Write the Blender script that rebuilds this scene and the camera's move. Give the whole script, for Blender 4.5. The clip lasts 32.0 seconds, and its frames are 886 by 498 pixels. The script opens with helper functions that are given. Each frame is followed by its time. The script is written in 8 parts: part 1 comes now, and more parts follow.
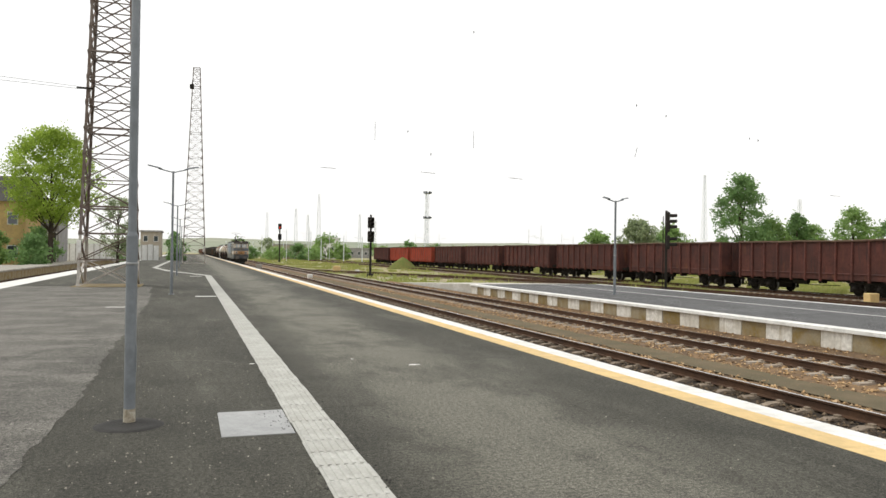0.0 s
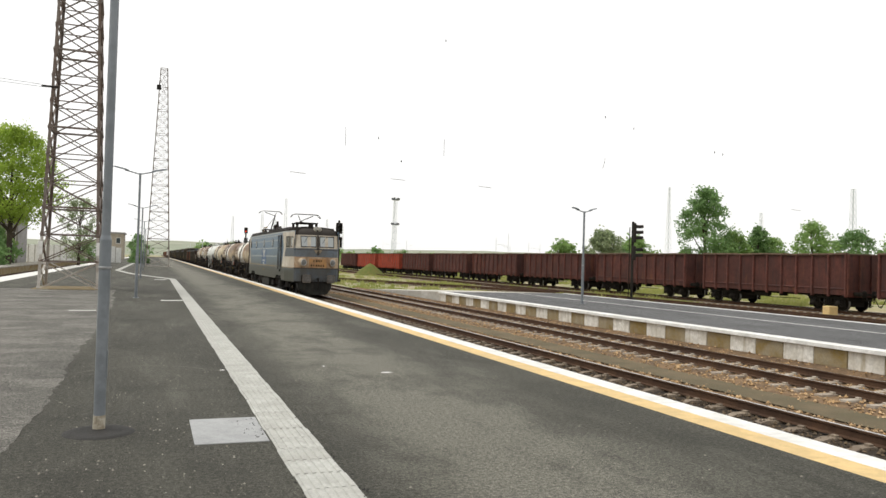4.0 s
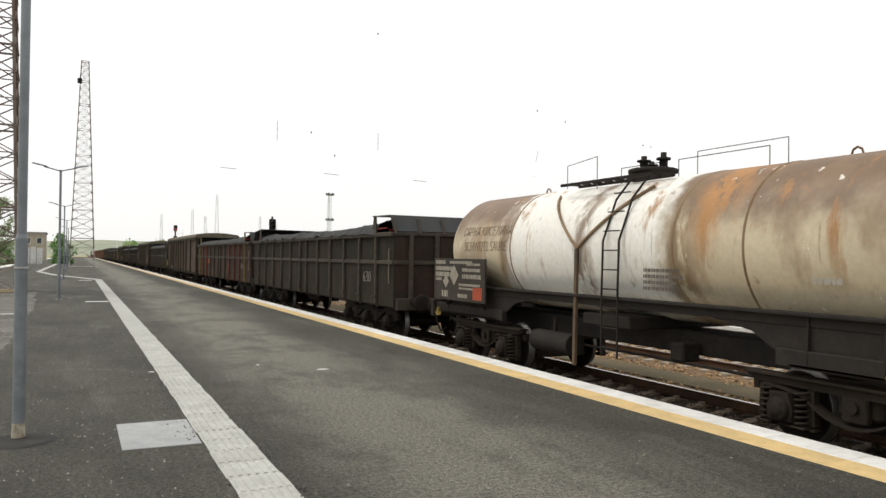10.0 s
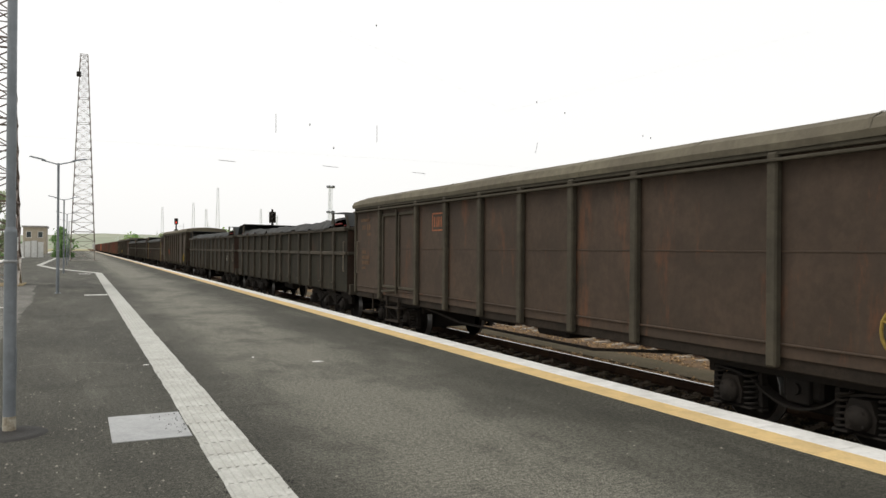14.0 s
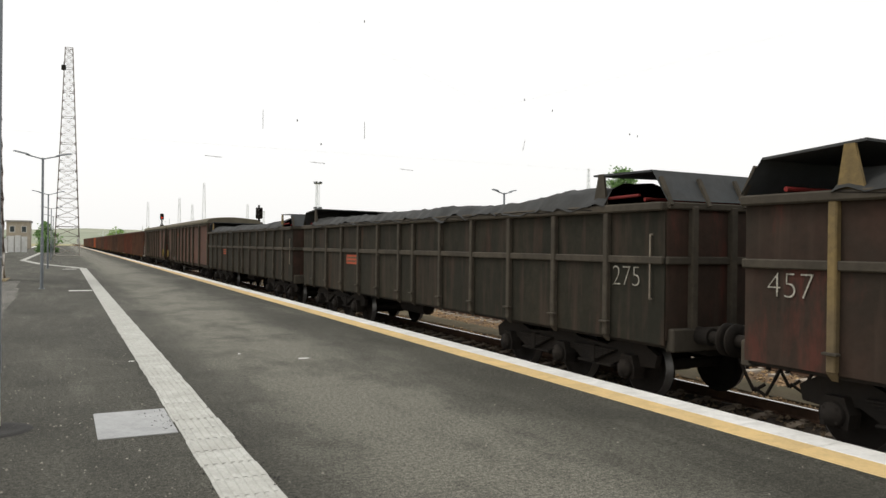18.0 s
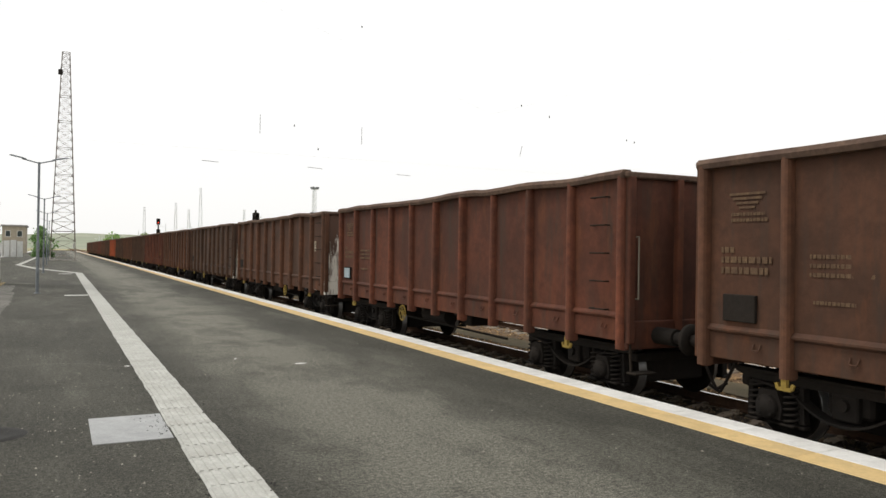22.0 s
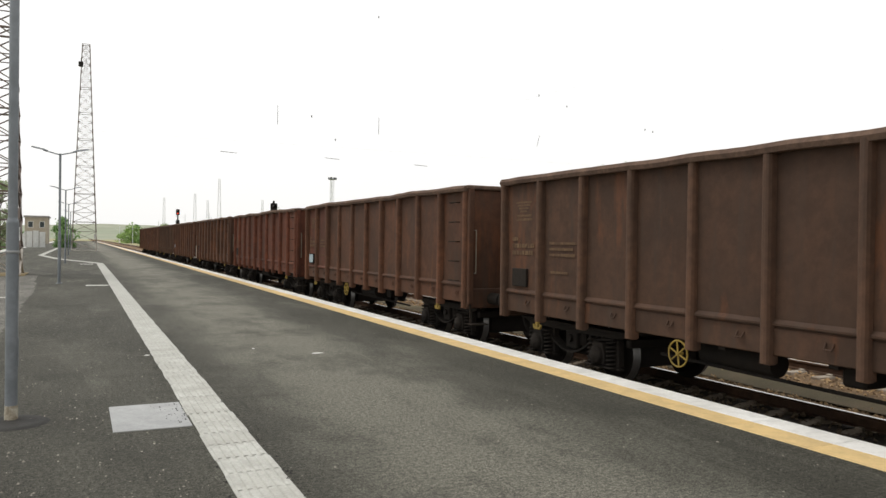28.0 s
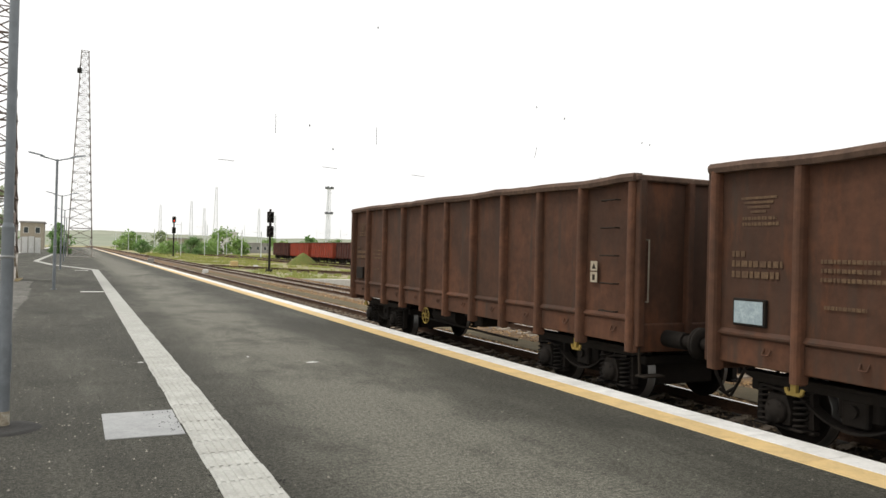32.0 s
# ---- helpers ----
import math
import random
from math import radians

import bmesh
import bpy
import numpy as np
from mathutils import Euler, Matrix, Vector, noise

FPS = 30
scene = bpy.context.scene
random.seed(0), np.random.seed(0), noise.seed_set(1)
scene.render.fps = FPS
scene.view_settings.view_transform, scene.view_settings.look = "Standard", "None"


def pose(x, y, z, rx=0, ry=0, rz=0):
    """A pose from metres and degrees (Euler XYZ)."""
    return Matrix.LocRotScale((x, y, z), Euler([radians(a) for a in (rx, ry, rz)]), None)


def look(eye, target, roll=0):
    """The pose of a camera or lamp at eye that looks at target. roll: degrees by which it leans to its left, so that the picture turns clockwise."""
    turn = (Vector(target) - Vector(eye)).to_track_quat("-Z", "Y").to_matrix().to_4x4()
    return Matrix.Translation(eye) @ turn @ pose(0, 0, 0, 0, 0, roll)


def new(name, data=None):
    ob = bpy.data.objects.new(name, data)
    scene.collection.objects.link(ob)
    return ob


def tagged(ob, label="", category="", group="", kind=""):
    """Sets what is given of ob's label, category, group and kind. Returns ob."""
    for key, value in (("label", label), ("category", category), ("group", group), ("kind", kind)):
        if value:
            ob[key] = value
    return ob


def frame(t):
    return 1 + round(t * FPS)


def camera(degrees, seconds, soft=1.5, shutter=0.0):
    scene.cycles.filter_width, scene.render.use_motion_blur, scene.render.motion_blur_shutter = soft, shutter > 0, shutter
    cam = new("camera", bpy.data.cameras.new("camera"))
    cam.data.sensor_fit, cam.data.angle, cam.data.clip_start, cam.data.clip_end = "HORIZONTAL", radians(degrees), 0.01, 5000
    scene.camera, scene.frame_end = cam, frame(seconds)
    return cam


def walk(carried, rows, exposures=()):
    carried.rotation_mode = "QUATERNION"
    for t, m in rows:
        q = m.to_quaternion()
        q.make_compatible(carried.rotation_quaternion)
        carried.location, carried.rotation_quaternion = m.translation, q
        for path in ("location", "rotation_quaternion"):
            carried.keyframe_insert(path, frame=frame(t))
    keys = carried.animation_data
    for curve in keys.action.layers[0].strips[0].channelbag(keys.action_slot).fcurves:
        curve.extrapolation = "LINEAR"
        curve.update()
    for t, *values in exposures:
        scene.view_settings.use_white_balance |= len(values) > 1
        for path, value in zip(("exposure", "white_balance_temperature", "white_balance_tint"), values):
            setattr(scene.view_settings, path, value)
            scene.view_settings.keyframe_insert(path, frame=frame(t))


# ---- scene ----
# ---- camera: a phone held at eye height on the platform ----
cam = camera(60.42, 32.0, soft=1.5)
CAM_ROWS = [  # seconds, yaw, pitch, roll, x, y, z
    (0, -18.37, 0.38, -0.81, 0.000, -0.000, 1.900),
    (0.5, -18.37, 0.39, -0.92, -0.030, -0.011, 1.903),
    (1, -18.61, 0.41, -0.95, -0.058, -0.014, 1.901),
    (1.5, -19.09, 0.40, -0.99, -0.092, -0.012, 1.909),
    (2, -19.58, 0.53, -1.24, -0.121, -0.001, 1.911),
    (2.5, -20.00, 0.65, -1.40, -0.130, -0.022, 1.918),
    (3, -20.42, 0.86, -1.50, -0.133, -0.001, 1.914),
    (3.5, -20.68, 0.95, -1.68, -0.130, 0.011, 1.916),
    (5.5, -22.25, 0.95, -1.45, -0.111, 0.002, 1.932),
    (6, -23.32, 1.08, -1.52, -0.114, 0.020, 1.933),
    (6.5, -24.46, 1.08, -1.36, -0.104, 0.015, 1.932),
    (7, -25.48, 1.11, -1.01, -0.092, 0.030, 1.920),
    (7.5, -26.06, 1.02, -0.92, -0.089, 0.029, 1.912),
    (8, -26.29, 0.97, -0.84, -0.094, 0.044, 1.910),
    (8.5, -26.17, 0.81, -0.62, -0.086, 0.026, 1.917),
    (9, -25.84, 0.75, -0.61, -0.082, 0.027, 1.917),
    (9.5, -25.73, 0.71, -0.68, -0.092, 0.043, 1.909),
    (10, -25.67, 0.64, -0.68, -0.090, 0.069, 1.908),
    (10.5, -25.68, 0.58, -0.50, -0.084, 0.059, 1.913),
    (11, -25.84, 0.54, -0.45, -0.063, 0.060, 1.905),
    (11.5, -26.03, 0.42, -0.62, -0.062, 0.056, 1.909),
    (12, -25.95, 0.24, -0.63, -0.045, 0.049, 1.906),
    (12.5, -25.82, 0.12, -0.58, -0.025, 0.058, 1.908),
    (13, -25.78, -0.00, -0.69, -0.004, 0.060, 1.902),
    (13.5, -25.56, 0.05, -0.44, 0.014, 0.052, 1.901),
    (15.5, -25.94, -0.10, -0.55, 0.035, 0.018, 1.910),
    (16, -26.35, -0.22, -0.61, 0.034, 0.014, 1.915),
    (16.5, -26.52, -0.26, -0.71, 0.032, 0.022, 1.911),
    (17, -26.61, -0.29, -0.77, 0.034, 0.016, 1.908),
    (17.5, -26.64, -0.31, -0.72, 0.021, 0.004, 1.912),
    (18, -26.53, -0.20, -0.70, 0.013, -0.003, 1.917),
    (18.5, -26.55, -0.02, -0.83, 0.003, -0.002, 1.916),
    (19, -26.53, 0.12, -0.92, 0.011, 0.014, 1.914),
    (19.5, -26.48, 0.18, -0.91, 0.010, 0.024, 1.913),
    (20, -26.55, 0.16, -0.76, 0.027, 0.028, 1.908),
    (20.5, -26.66, 0.08, -0.86, 0.028, 0.039, 1.909),
    (21, -26.68, 0.12, -0.79, 0.023, 0.043, 1.909),
    (21.5, -26.67, 0.23, -0.71, 0.026, 0.043, 1.904),
    (22, -26.78, 0.23, -0.84, 0.015, 0.030, 1.906),
    (22.5, -27.00, 0.26, -0.90, 0.011, 0.032, 1.912),
    (23, -27.12, 0.28, -0.79, 0.027, 0.038, 1.908),
    (23.5, -27.25, 0.31, -1.06, 0.024, 0.045, 1.907),
    (24, -27.15, 0.38, -0.83, 0.027, 0.041, 1.903),
    (24.5, -26.98, 0.27, -0.81, 0.029, 0.014, 1.912),
    (25, -26.98, 0.05, -1.06, 0.028, 0.007, 1.909),
    (25.5, -26.80, -0.08, -1.15, 0.012, 0.018, 1.908),
    (27.5, -25.69, -0.41, -0.95, 0.025, -0.003, 1.904),
    (28, -25.47, -0.52, -0.81, 0.027, -0.005, 1.910),
    (28.5, -25.35, -0.50, -0.92, 0.030, -0.017, 1.910),
    (29, -25.36, -0.44, -0.99, 0.022, -0.010, 1.911),
    (29.5, -25.33, -0.35, -1.36, 0.032, -0.015, 1.909),
    (30, -25.37, -0.31, -1.38, 0.036, 0.002, 1.909),
    (30.5, -25.53, -0.16, -1.39, 0.041, 0.001, 1.909),
    (31, -25.60, -0.05, -1.52, 0.036, -0.008, 1.901),
    (31.5, -25.71, 0.13, -1.44, 0.027, 0.006, 1.903),
    (32, -25.75, 0.28, -1.49, 0.027, 0.000, 1.904),
]
walk(cam, [(t, pose(x, y, z, 90 + pitch, roll, yaw)) for t, yaw, pitch, roll, x, y, z in CAM_ROWS],
     exposures=[(0, -0.07), (3.5, -0.07), (5.5, -0.05), (6.0, 0.12), (6.6, -0.04), (7.0, -0.09), (10.0, -0.15), (16.0, -0.19), (20.0, -0.15), (24.0, -0.17), (28.0, -0.14), (31.0, -0.10), (32, -0.07)])

# ---- world and sun: a bright overcast sky ----
world = bpy.data.worlds.new("overcast_sky")
scene.world = world
world.use_nodes = True
wn, wl = world.node_tree.nodes, world.node_tree.links
wn.clear()
sky = wn.new("ShaderNodeTexSky")
sky.sky_type, sky.sun_disc = "NISHITA", False
sky.sun_elevation, sky.sun_rotation = radians(59), radians(304)
sky.air_density, sky.dust_density, sky.ozone_density = 1.0, 4.0, 1.0
thin = wn.new("ShaderNodeHueSaturation")
thin.inputs["Saturation"].default_value, thin.inputs["Value"].default_value = 0.25, 0.12
cloud = wn.new("ShaderNodeMix")
cloud.data_type = "RGBA"
cloud.inputs["Factor"].default_value = 0.75
cloud.inputs[7].default_value = (1.40, 1.39, 1.36, 1)
back = wn.new("ShaderNodeBackground")
back.inputs["Strength"].default_value = 1.0
wout = wn.new("ShaderNodeOutputWorld")
wl.new(sky.outputs["Color"], thin.inputs["Color"])
wl.new(thin.outputs["Color"], cloud.inputs[6])
wl.new(cloud.outputs[2], back.inputs["Color"])
wl.new(back.outputs["Background"], wout.inputs["Surface"])
sun = new("sun", bpy.data.lights.new("sun", "SUN"))
sun.data.energy, sun.data.angle, sun.data.color = 1.7, radians(24), (1.0, 0.97, 0.92)
sun.matrix_world = look((0, 0, 60), (30, -20, 0))

# ---- materials ----
def node_mat(name):
    m = bpy.data.materials.new(name)
    m.use_nodes = True
    return m, m.node_tree.nodes, m.node_tree.links, m.node_tree.nodes["Principled BSDF"]


def coords(nodes, links, spread=True):
    """Object coordinates, moved at random from object to object."""
    tc = nodes.new("ShaderNodeTexCoord")
    if not spread:
        return tc.outputs["Object"]
    info = nodes.new("ShaderNodeObjectInfo")
    mul = nodes.new("ShaderNodeMath")
    mul.operation = "MULTIPLY"
    mul.inputs[1].default_value = 37.0
    add = nodes.new("ShaderNodeVectorMath")
    links.new(info.outputs["Random"], mul.inputs[0])
    links.new(tc.outputs["Object"], add.inputs[0])
    links.new(mul.outputs[0], add.inputs[1])
    return add.outputs[0]


def noise_fac(nodes, links, vec, scale, lo=0.35, hi=0.65, detail=4.0, stretch=None, rough=0.6):
    if stretch:
        mp = nodes.new("ShaderNodeMapping")
        mp.inputs["Scale"].default_value = stretch
        links.new(vec, mp.inputs["Vector"])
        vec = mp.outputs[0]
    n = nodes.new("ShaderNodeTexNoise")
    n.inputs["Scale"].default_value, n.inputs["Detail"].default_value, n.inputs["Roughness"].default_value = scale, detail, rough
    links.new(vec, n.inputs["Vector"])
    r = nodes.new("ShaderNodeMapRange")
    r.interpolation_type = "SMOOTHSTEP"
    r.inputs["From Min"].default_value, r.inputs["From Max"].default_value = lo, hi
    links.new(n.outputs["Fac"], r.inputs["Value"])
    return r.outputs["Result"]


def mixed(nodes, links, fac, a, b, amount=1.0):
    """Mix of two colours (tuples or sockets) by a factor socket."""
    mx = nodes.new("ShaderNodeMix")
    mx.data_type = "RGBA"
    if amount != 1.0:
        mm = nodes.new("ShaderNodeMath")
        mm.operation = "MULTIPLY"
        mm.inputs[1].default_value = amount
        links.new(fac, mm.inputs[0])
        fac = mm.outputs[0]
    links.new(fac, mx.inputs["Factor"])
    for k, c in ((6, a), (7, b)):
        if isinstance(c, tuple):
            mx.inputs[k].default_value = (*c, 1)
        else:
            links.new(c, mx.inputs[k])
    return mx.outputs[2]


def bumped(nodes, links, bsdf, height, strength=0.3, distance=0.01):
    b = nodes.new("ShaderNodeBump")
    b.inputs["Strength"].default_value, b.inputs["Distance"].default_value = strength, distance
    links.new(height, b.inputs["Height"])
    links.new(b.outputs[0], bsdf.inputs["Normal"])


def height_fac(nodes, links, lo, hi, axis="Z", wobble=0.0, scale=2.0, stretch=None):
    """0 at lo, 1 at hi along an axis of the object, with an uneven edge."""
    tc = nodes.new("ShaderNodeTexCoord")
    sp = nodes.new("ShaderNodeSeparateXYZ")
    links.new(tc.outputs["Object"], sp.inputs[0])
    val = sp.outputs[axis]
    if wobble:
        f = noise_fac(nodes, links, coords(nodes, links), scale, 0.2, 0.8, stretch=stretch)
        ma = nodes.new("ShaderNodeMath")
        ma.operation = "MULTIPLY_ADD"
        ma.inputs[1].default_value = wobble
        links.new(f, ma.inputs[0])
        links.new(val, ma.inputs[2])
        val = ma.outputs[0]
    r = nodes.new("ShaderNodeMapRange")
    r.interpolation_type = "SMOOTHSTEP"
    r.inputs["From Min"].default_value, r.inputs["From Max"].default_value = lo, hi
    links.new(val, r.inputs["Value"])
    return r.outputs["Result"]


def surface(name, col, col2=None, rough=0.75, metal=0.0, big=0.8, fine=14.0, bump=0.25, streak=None, streak_amount=0.5,
            grit=0.25, spots=None, spot_scale=6.0, spot_lo=0.62, spot_amount=0.9):
    """A worn surface: two tones in large patches, fine grain, optional streaks down it and spots."""
    m, nodes, links, bsdf = node_mat(name)
    vec = coords(nodes, links)
    col2 = col2 or tuple(c * 0.75 for c in col)
    c = mixed(nodes, links, noise_fac(nodes, links, vec, big, 0.3, 0.7), col, col2)
    f = noise_fac(nodes, links, vec, fine, 0.3, 0.75, 6.0)
    c = mixed(nodes, links, f, c, tuple(x * 0.5 for x in col2), grit)
    c = mixed(nodes, links, noise_fac(nodes, links, vec, big * 4.3, 0.42, 0.64, 7.0, None, 0.7), c, tuple(x * 0.72 for x in col2), 0.5)
    if streak:
        c = mixed(nodes, links, noise_fac(nodes, links, vec, 1.0, 0.48, 0.75, 5.0, (5.0, 5.0, 0.5)), c, streak, streak_amount)
    if spots:
        c = mixed(nodes, links, noise_fac(nodes, links, vec, spot_scale, spot_lo, spot_lo + 0.14, 7.0, (1.5, 1.5, 0.4), 0.7), c, spots, spot_amount)
    links.new(c, bsdf.inputs["Base Color"])
    bsdf.inputs["Roughness"].default_value, bsdf.inputs["Metallic"].default_value = rough, metal
    if rough > 0.62:
        bsdf.inputs["Specular IOR Level"].default_value = 0.12      # dusty and matt
    if bump:
        bumped(nodes, links, bsdf, f, bump, 0.01)
    return m


def asphalt(name, dark, light, speck, worn, lane=None, ripple=0.0):
    """Worn asphalt: broad washed streaks along the platform, dark patches, coarse aggregate and pale specks."""
    m, nodes, links, bsdf = node_mat(name)
    vec = coords(nodes, links, False)
    c = mixed(nodes, links, noise_fac(nodes, links, vec, 0.35, 0.35, 0.7, 3.0, (1.0, 0.35, 1.0)), dark, light)
    if lane:      # a paler trodden lane along the platform
        f1 = height_fac(nodes, links, lane[0], lane[1], "X", 1.0, 0.45, (1.0, 0.3, 1.0))
        f2 = height_fac(nodes, links, lane[3], lane[2], "X", 1.0, 0.5, (1.0, 0.25, 1.0))
        mul = nodes.new("ShaderNodeMath")
        mul.operation = "MULTIPLY"
        links.new(f1, mul.inputs[0])
        links.new(f2, mul.inputs[1])
        c = mixed(nodes, links, mul.outputs[0], c, worn, 1.0)
    c = mixed(nodes, links, noise_fac(nodes, links, vec, 0.8, 0.48, 0.66, 7.0, (1.0, 0.16, 1.0), 0.7), c, worn, 0.4)
    c = mixed(nodes, links, noise_fac(nodes, links, vec, 0.8, 0.46, 0.62, 8.0, (1.0, 0.5, 1.0), 0.7), c, tuple(x * 0.65 for x in dark), 0.45)
    if ripple:    # low ripples across the old surface
        c = mixed(nodes, links, noise_fac(nodes, links, vec, 1.0, 0.48, 0.60, 7.0, (0.45, 0.75, 1.0), 0.7), c, tuple(min(1.0, x * 1.5) for x in worn), ripple)
        c = mixed(nodes, links, noise_fac(nodes, links, vec, 1.3, 0.52, 0.64, 7.0, (0.5, 0.8, 1.0), 0.7), c, tuple(x * 0.5 for x in dark), ripple)
    g = noise_fac(nodes, links, vec, 22.0, 0.30, 0.70, 6.0, None, 0.8)
    f = noise_fac(nodes, links, vec, 75.0, 0.30, 0.70, 3.0)
    for fac, lo, hi in ((g, 0.36, 1.56), (f, 0.32, 1.82)):      # aggregate and grains darken and lighten what lies there
        mul = nodes.new("ShaderNodeMix")
        mul.data_type, mul.blend_type = "RGBA", "MULTIPLY"
        mul.inputs["Factor"].default_value = 1.0
        links.new(c, mul.inputs[6])
        links.new(mixed(nodes, links, fac, (lo, lo, lo), (hi, hi, hi)), mul.inputs[7])
        c = mul.outputs[2]
    c = mixed(nodes, links, noise_fac(nodes, links, vec, 20.0, 0.70, 0.74, 2.0), c, speck, 0.5)
    c = mixed(nodes, links, noise_fac(nodes, links, vec, 0.9, 0.58, 0.66, 6.0, (0.35, 2.4, 1.0)), c, tuple(x * 0.5 for x in dark), 0.25)
    links.new(c, bsdf.inputs["Base Color"])
    bsdf.inputs["Roughness"].default_value = 0.8
    bsdf.inputs["Specular IOR Level"].default_value = 0.2
    bumped(nodes, links, bsdf, g, 0.8, 0.012)
    return m


MAT = {
    "asphalt": asphalt("asphalt", (0.056, 0.054, 0.043), (0.078, 0.075, 0.060), (0.42, 0.40, 0.34), (0.160, 0.154, 0.125), (2.0, 3.4, 4.3, 5.9)),
    "old_concrete": asphalt("old_concrete", (0.115, 0.110, 0.096), (0.15, 0.143, 0.125), (0.36, 0.35, 0.31), (0.20, 0.19, 0.168), None, 0.3),
    "right_asphalt": asphalt("right_asphalt", (0.095, 0.095, 0.095), (0.12, 0.12, 0.12), (0.22, 0.22, 0.21), (0.14, 0.14, 0.14)),
    "white_paint": surface("white_paint", (0.80, 0.79, 0.76), (0.66, 0.65, 0.61), 0.7, fine=30, grit=0.15, bump=0.1),
    "yellow_paint": surface("yellow_paint", (0.72, 0.52, 0.24), (0.60, 0.44, 0.22), 0.7, fine=30, grit=0.2, bump=0.1),
    "tactile": surface("tactile", (0.51, 0.51, 0.475), (0.42, 0.415, 0.38), 0.8, fine=40, grit=0.3, bump=0.2, big=1.5),
    "plate": surface("plate", (0.39, 0.395, 0.39), (0.31, 0.315, 0.31), 0.55, 0.2, fine=25, grit=0.3, spots=(0.06, 0.06, 0.06), spot_scale=14, spot_lo=0.68),
    "concrete": surface("concrete", (0.42, 0.40, 0.36), (0.30, 0.28, 0.24), 0.9, fine=25, grit=0.3, bump=0.3),
    "pale_concrete": surface("pale_concrete", (0.62, 0.60, 0.55), (0.46, 0.43, 0.37), 0.9, fine=25, grit=0.3, bump=0.3),
    "sleeper": surface("sleeper", (0.48, 0.43, 0.36), (0.34, 0.28, 0.22), 0.9, fine=25, grit=0.3, bump=0.3),
    "mossy": surface("mossy_concrete", (0.23, 0.155, 0.05), (0.33, 0.28, 0.19), 0.9, big=1.6, fine=18, grit=0.4, bump=0.4),
    "limewash": surface("limewash", (0.82, 0.80, 0.74), (0.58, 0.54, 0.46), 0.85, big=1.6, fine=14, grit=0.3, streak=(0.30, 0.24, 0.14), streak_amount=0.7),
    "rail_side": surface("rail_rust", (0.115, 0.066, 0.040), (0.070, 0.043, 0.030), 0.85, 0.2, fine=20),
    "rail_top": surface("rail_head", (0.66, 0.65, 0.63), (0.52, 0.51, 0.49), 0.22, 0.95, fine=30, grit=0.1, bump=0.05),
    "ballast": surface("ballast", (0.32, 0.205, 0.11), (0.15, 0.105, 0.07), 0.95, big=1.2, fine=22, grit=0.6, bump=1.0),
    "dirt_path": surface("dirt_path", (0.115, 0.10, 0.062), (0.17, 0.135, 0.085), 0.95, big=1.0, fine=30, grit=0.4, bump=0.6),
    "stones": surface("stones", (0.56, 0.41, 0.26), (0.27, 0.20, 0.15), 0.95, big=9.0, fine=40, grit=0.3),
    "galvanised": surface("galvanised_steel", (0.24, 0.26, 0.28), (0.19, 0.21, 0.225), 0.5, 0.35, fine=25, grit=0.15, bump=0.05),
    "flaking": surface("flaking_primer", (0.62, 0.58, 0.48), (0.30, 0.25, 0.18), 0.85, big=12, fine=40),
    # far masts paled: glare of the bright sky put into their colour
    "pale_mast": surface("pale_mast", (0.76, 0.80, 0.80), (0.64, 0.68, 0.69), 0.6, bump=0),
    "tower": surface("tower_steel", (0.23, 0.205, 0.185), (0.155, 0.11, 0.088), 0.7, 0.0, big=0.5, fine=12, grit=0.3),
    "tower_base": surface("tower_foot_paint", (0.62, 0.60, 0.56), (0.35, 0.30, 0.25), 0.75, fine=14),
    "black_iron": surface("black_iron", (0.022, 0.021, 0.02), (0.035, 0.03, 0.026), 0.7, 0.1, fine=20),
    "dark_hole": surface("dark_void", (0.012, 0.012, 0.012), (0.02, 0.018, 0.016), 0.9),
    "crack_fill": surface("crack_fill", (0.27, 0.255, 0.22), (0.14, 0.13, 0.11), 0.9, big=4, fine=30),
    "tar": surface("tar_patch", (0.030, 0.029, 0.027), (0.045, 0.043, 0.04), 0.7, big=3, fine=30),
    "grit": surface("pale_grit", (0.42, 0.39, 0.33), (0.20, 0.18, 0.15), 0.9, big=9),
    "trunk": surface("bark", (0.10, 0.08, 0.06), (0.06, 0.05, 0.04), 0.95, fine=20, bump=0.6),
}


def glowing(name, col, strength):
    m, nodes, links, bsdf = node_mat(name)
    bsdf.inputs["Base Color"].default_value = (*col, 1)
    bsdf.inputs["Emission Color"].default_value = (*col, 1)
    bsdf.inputs["Emission Strength"].default_value = strength
    return m


def glass(name, col, rough=0.08):
    m, nodes, links, bsdf = node_mat(name)
    bsdf.inputs["Base Color"].default_value = (*col, 1)
    bsdf.inputs["Roughness"].default_value = rough
    bsdf.inputs["Specular IOR Level"].default_value = 0.9
    return m


def foliage(name, a, b):
    m, nodes, links, bsdf = node_mat(name)
    g = nodes.new("ShaderNodeNewGeometry")
    n = noise_fac(nodes, links, coords(nodes, links), 0.5, 0.3, 0.7, 3.0)
    c = mixed(nodes, links, g.outputs["Random Per Island"], a, b)
    c = mixed(nodes, links, n, c, tuple(x * 0.55 for x in a), 0.4)
    links.new(c, bsdf.inputs["Base Color"])
    bsdf.inputs["Roughness"].default_value = 0.7
    tr = nodes.new("ShaderNodeBsdfTranslucent")
    links.new(c, tr.inputs["Color"])
    mx = nodes.new("ShaderNodeMixShader")
    mx.inputs[0].default_value = 0.6
    links.new(bsdf.outputs[0], mx.inputs[1])
    links.new(tr.outputs[0], mx.inputs[2])
    links.new(mx.outputs[0], nodes["Material Output"].inputs["Surface"])
    return m


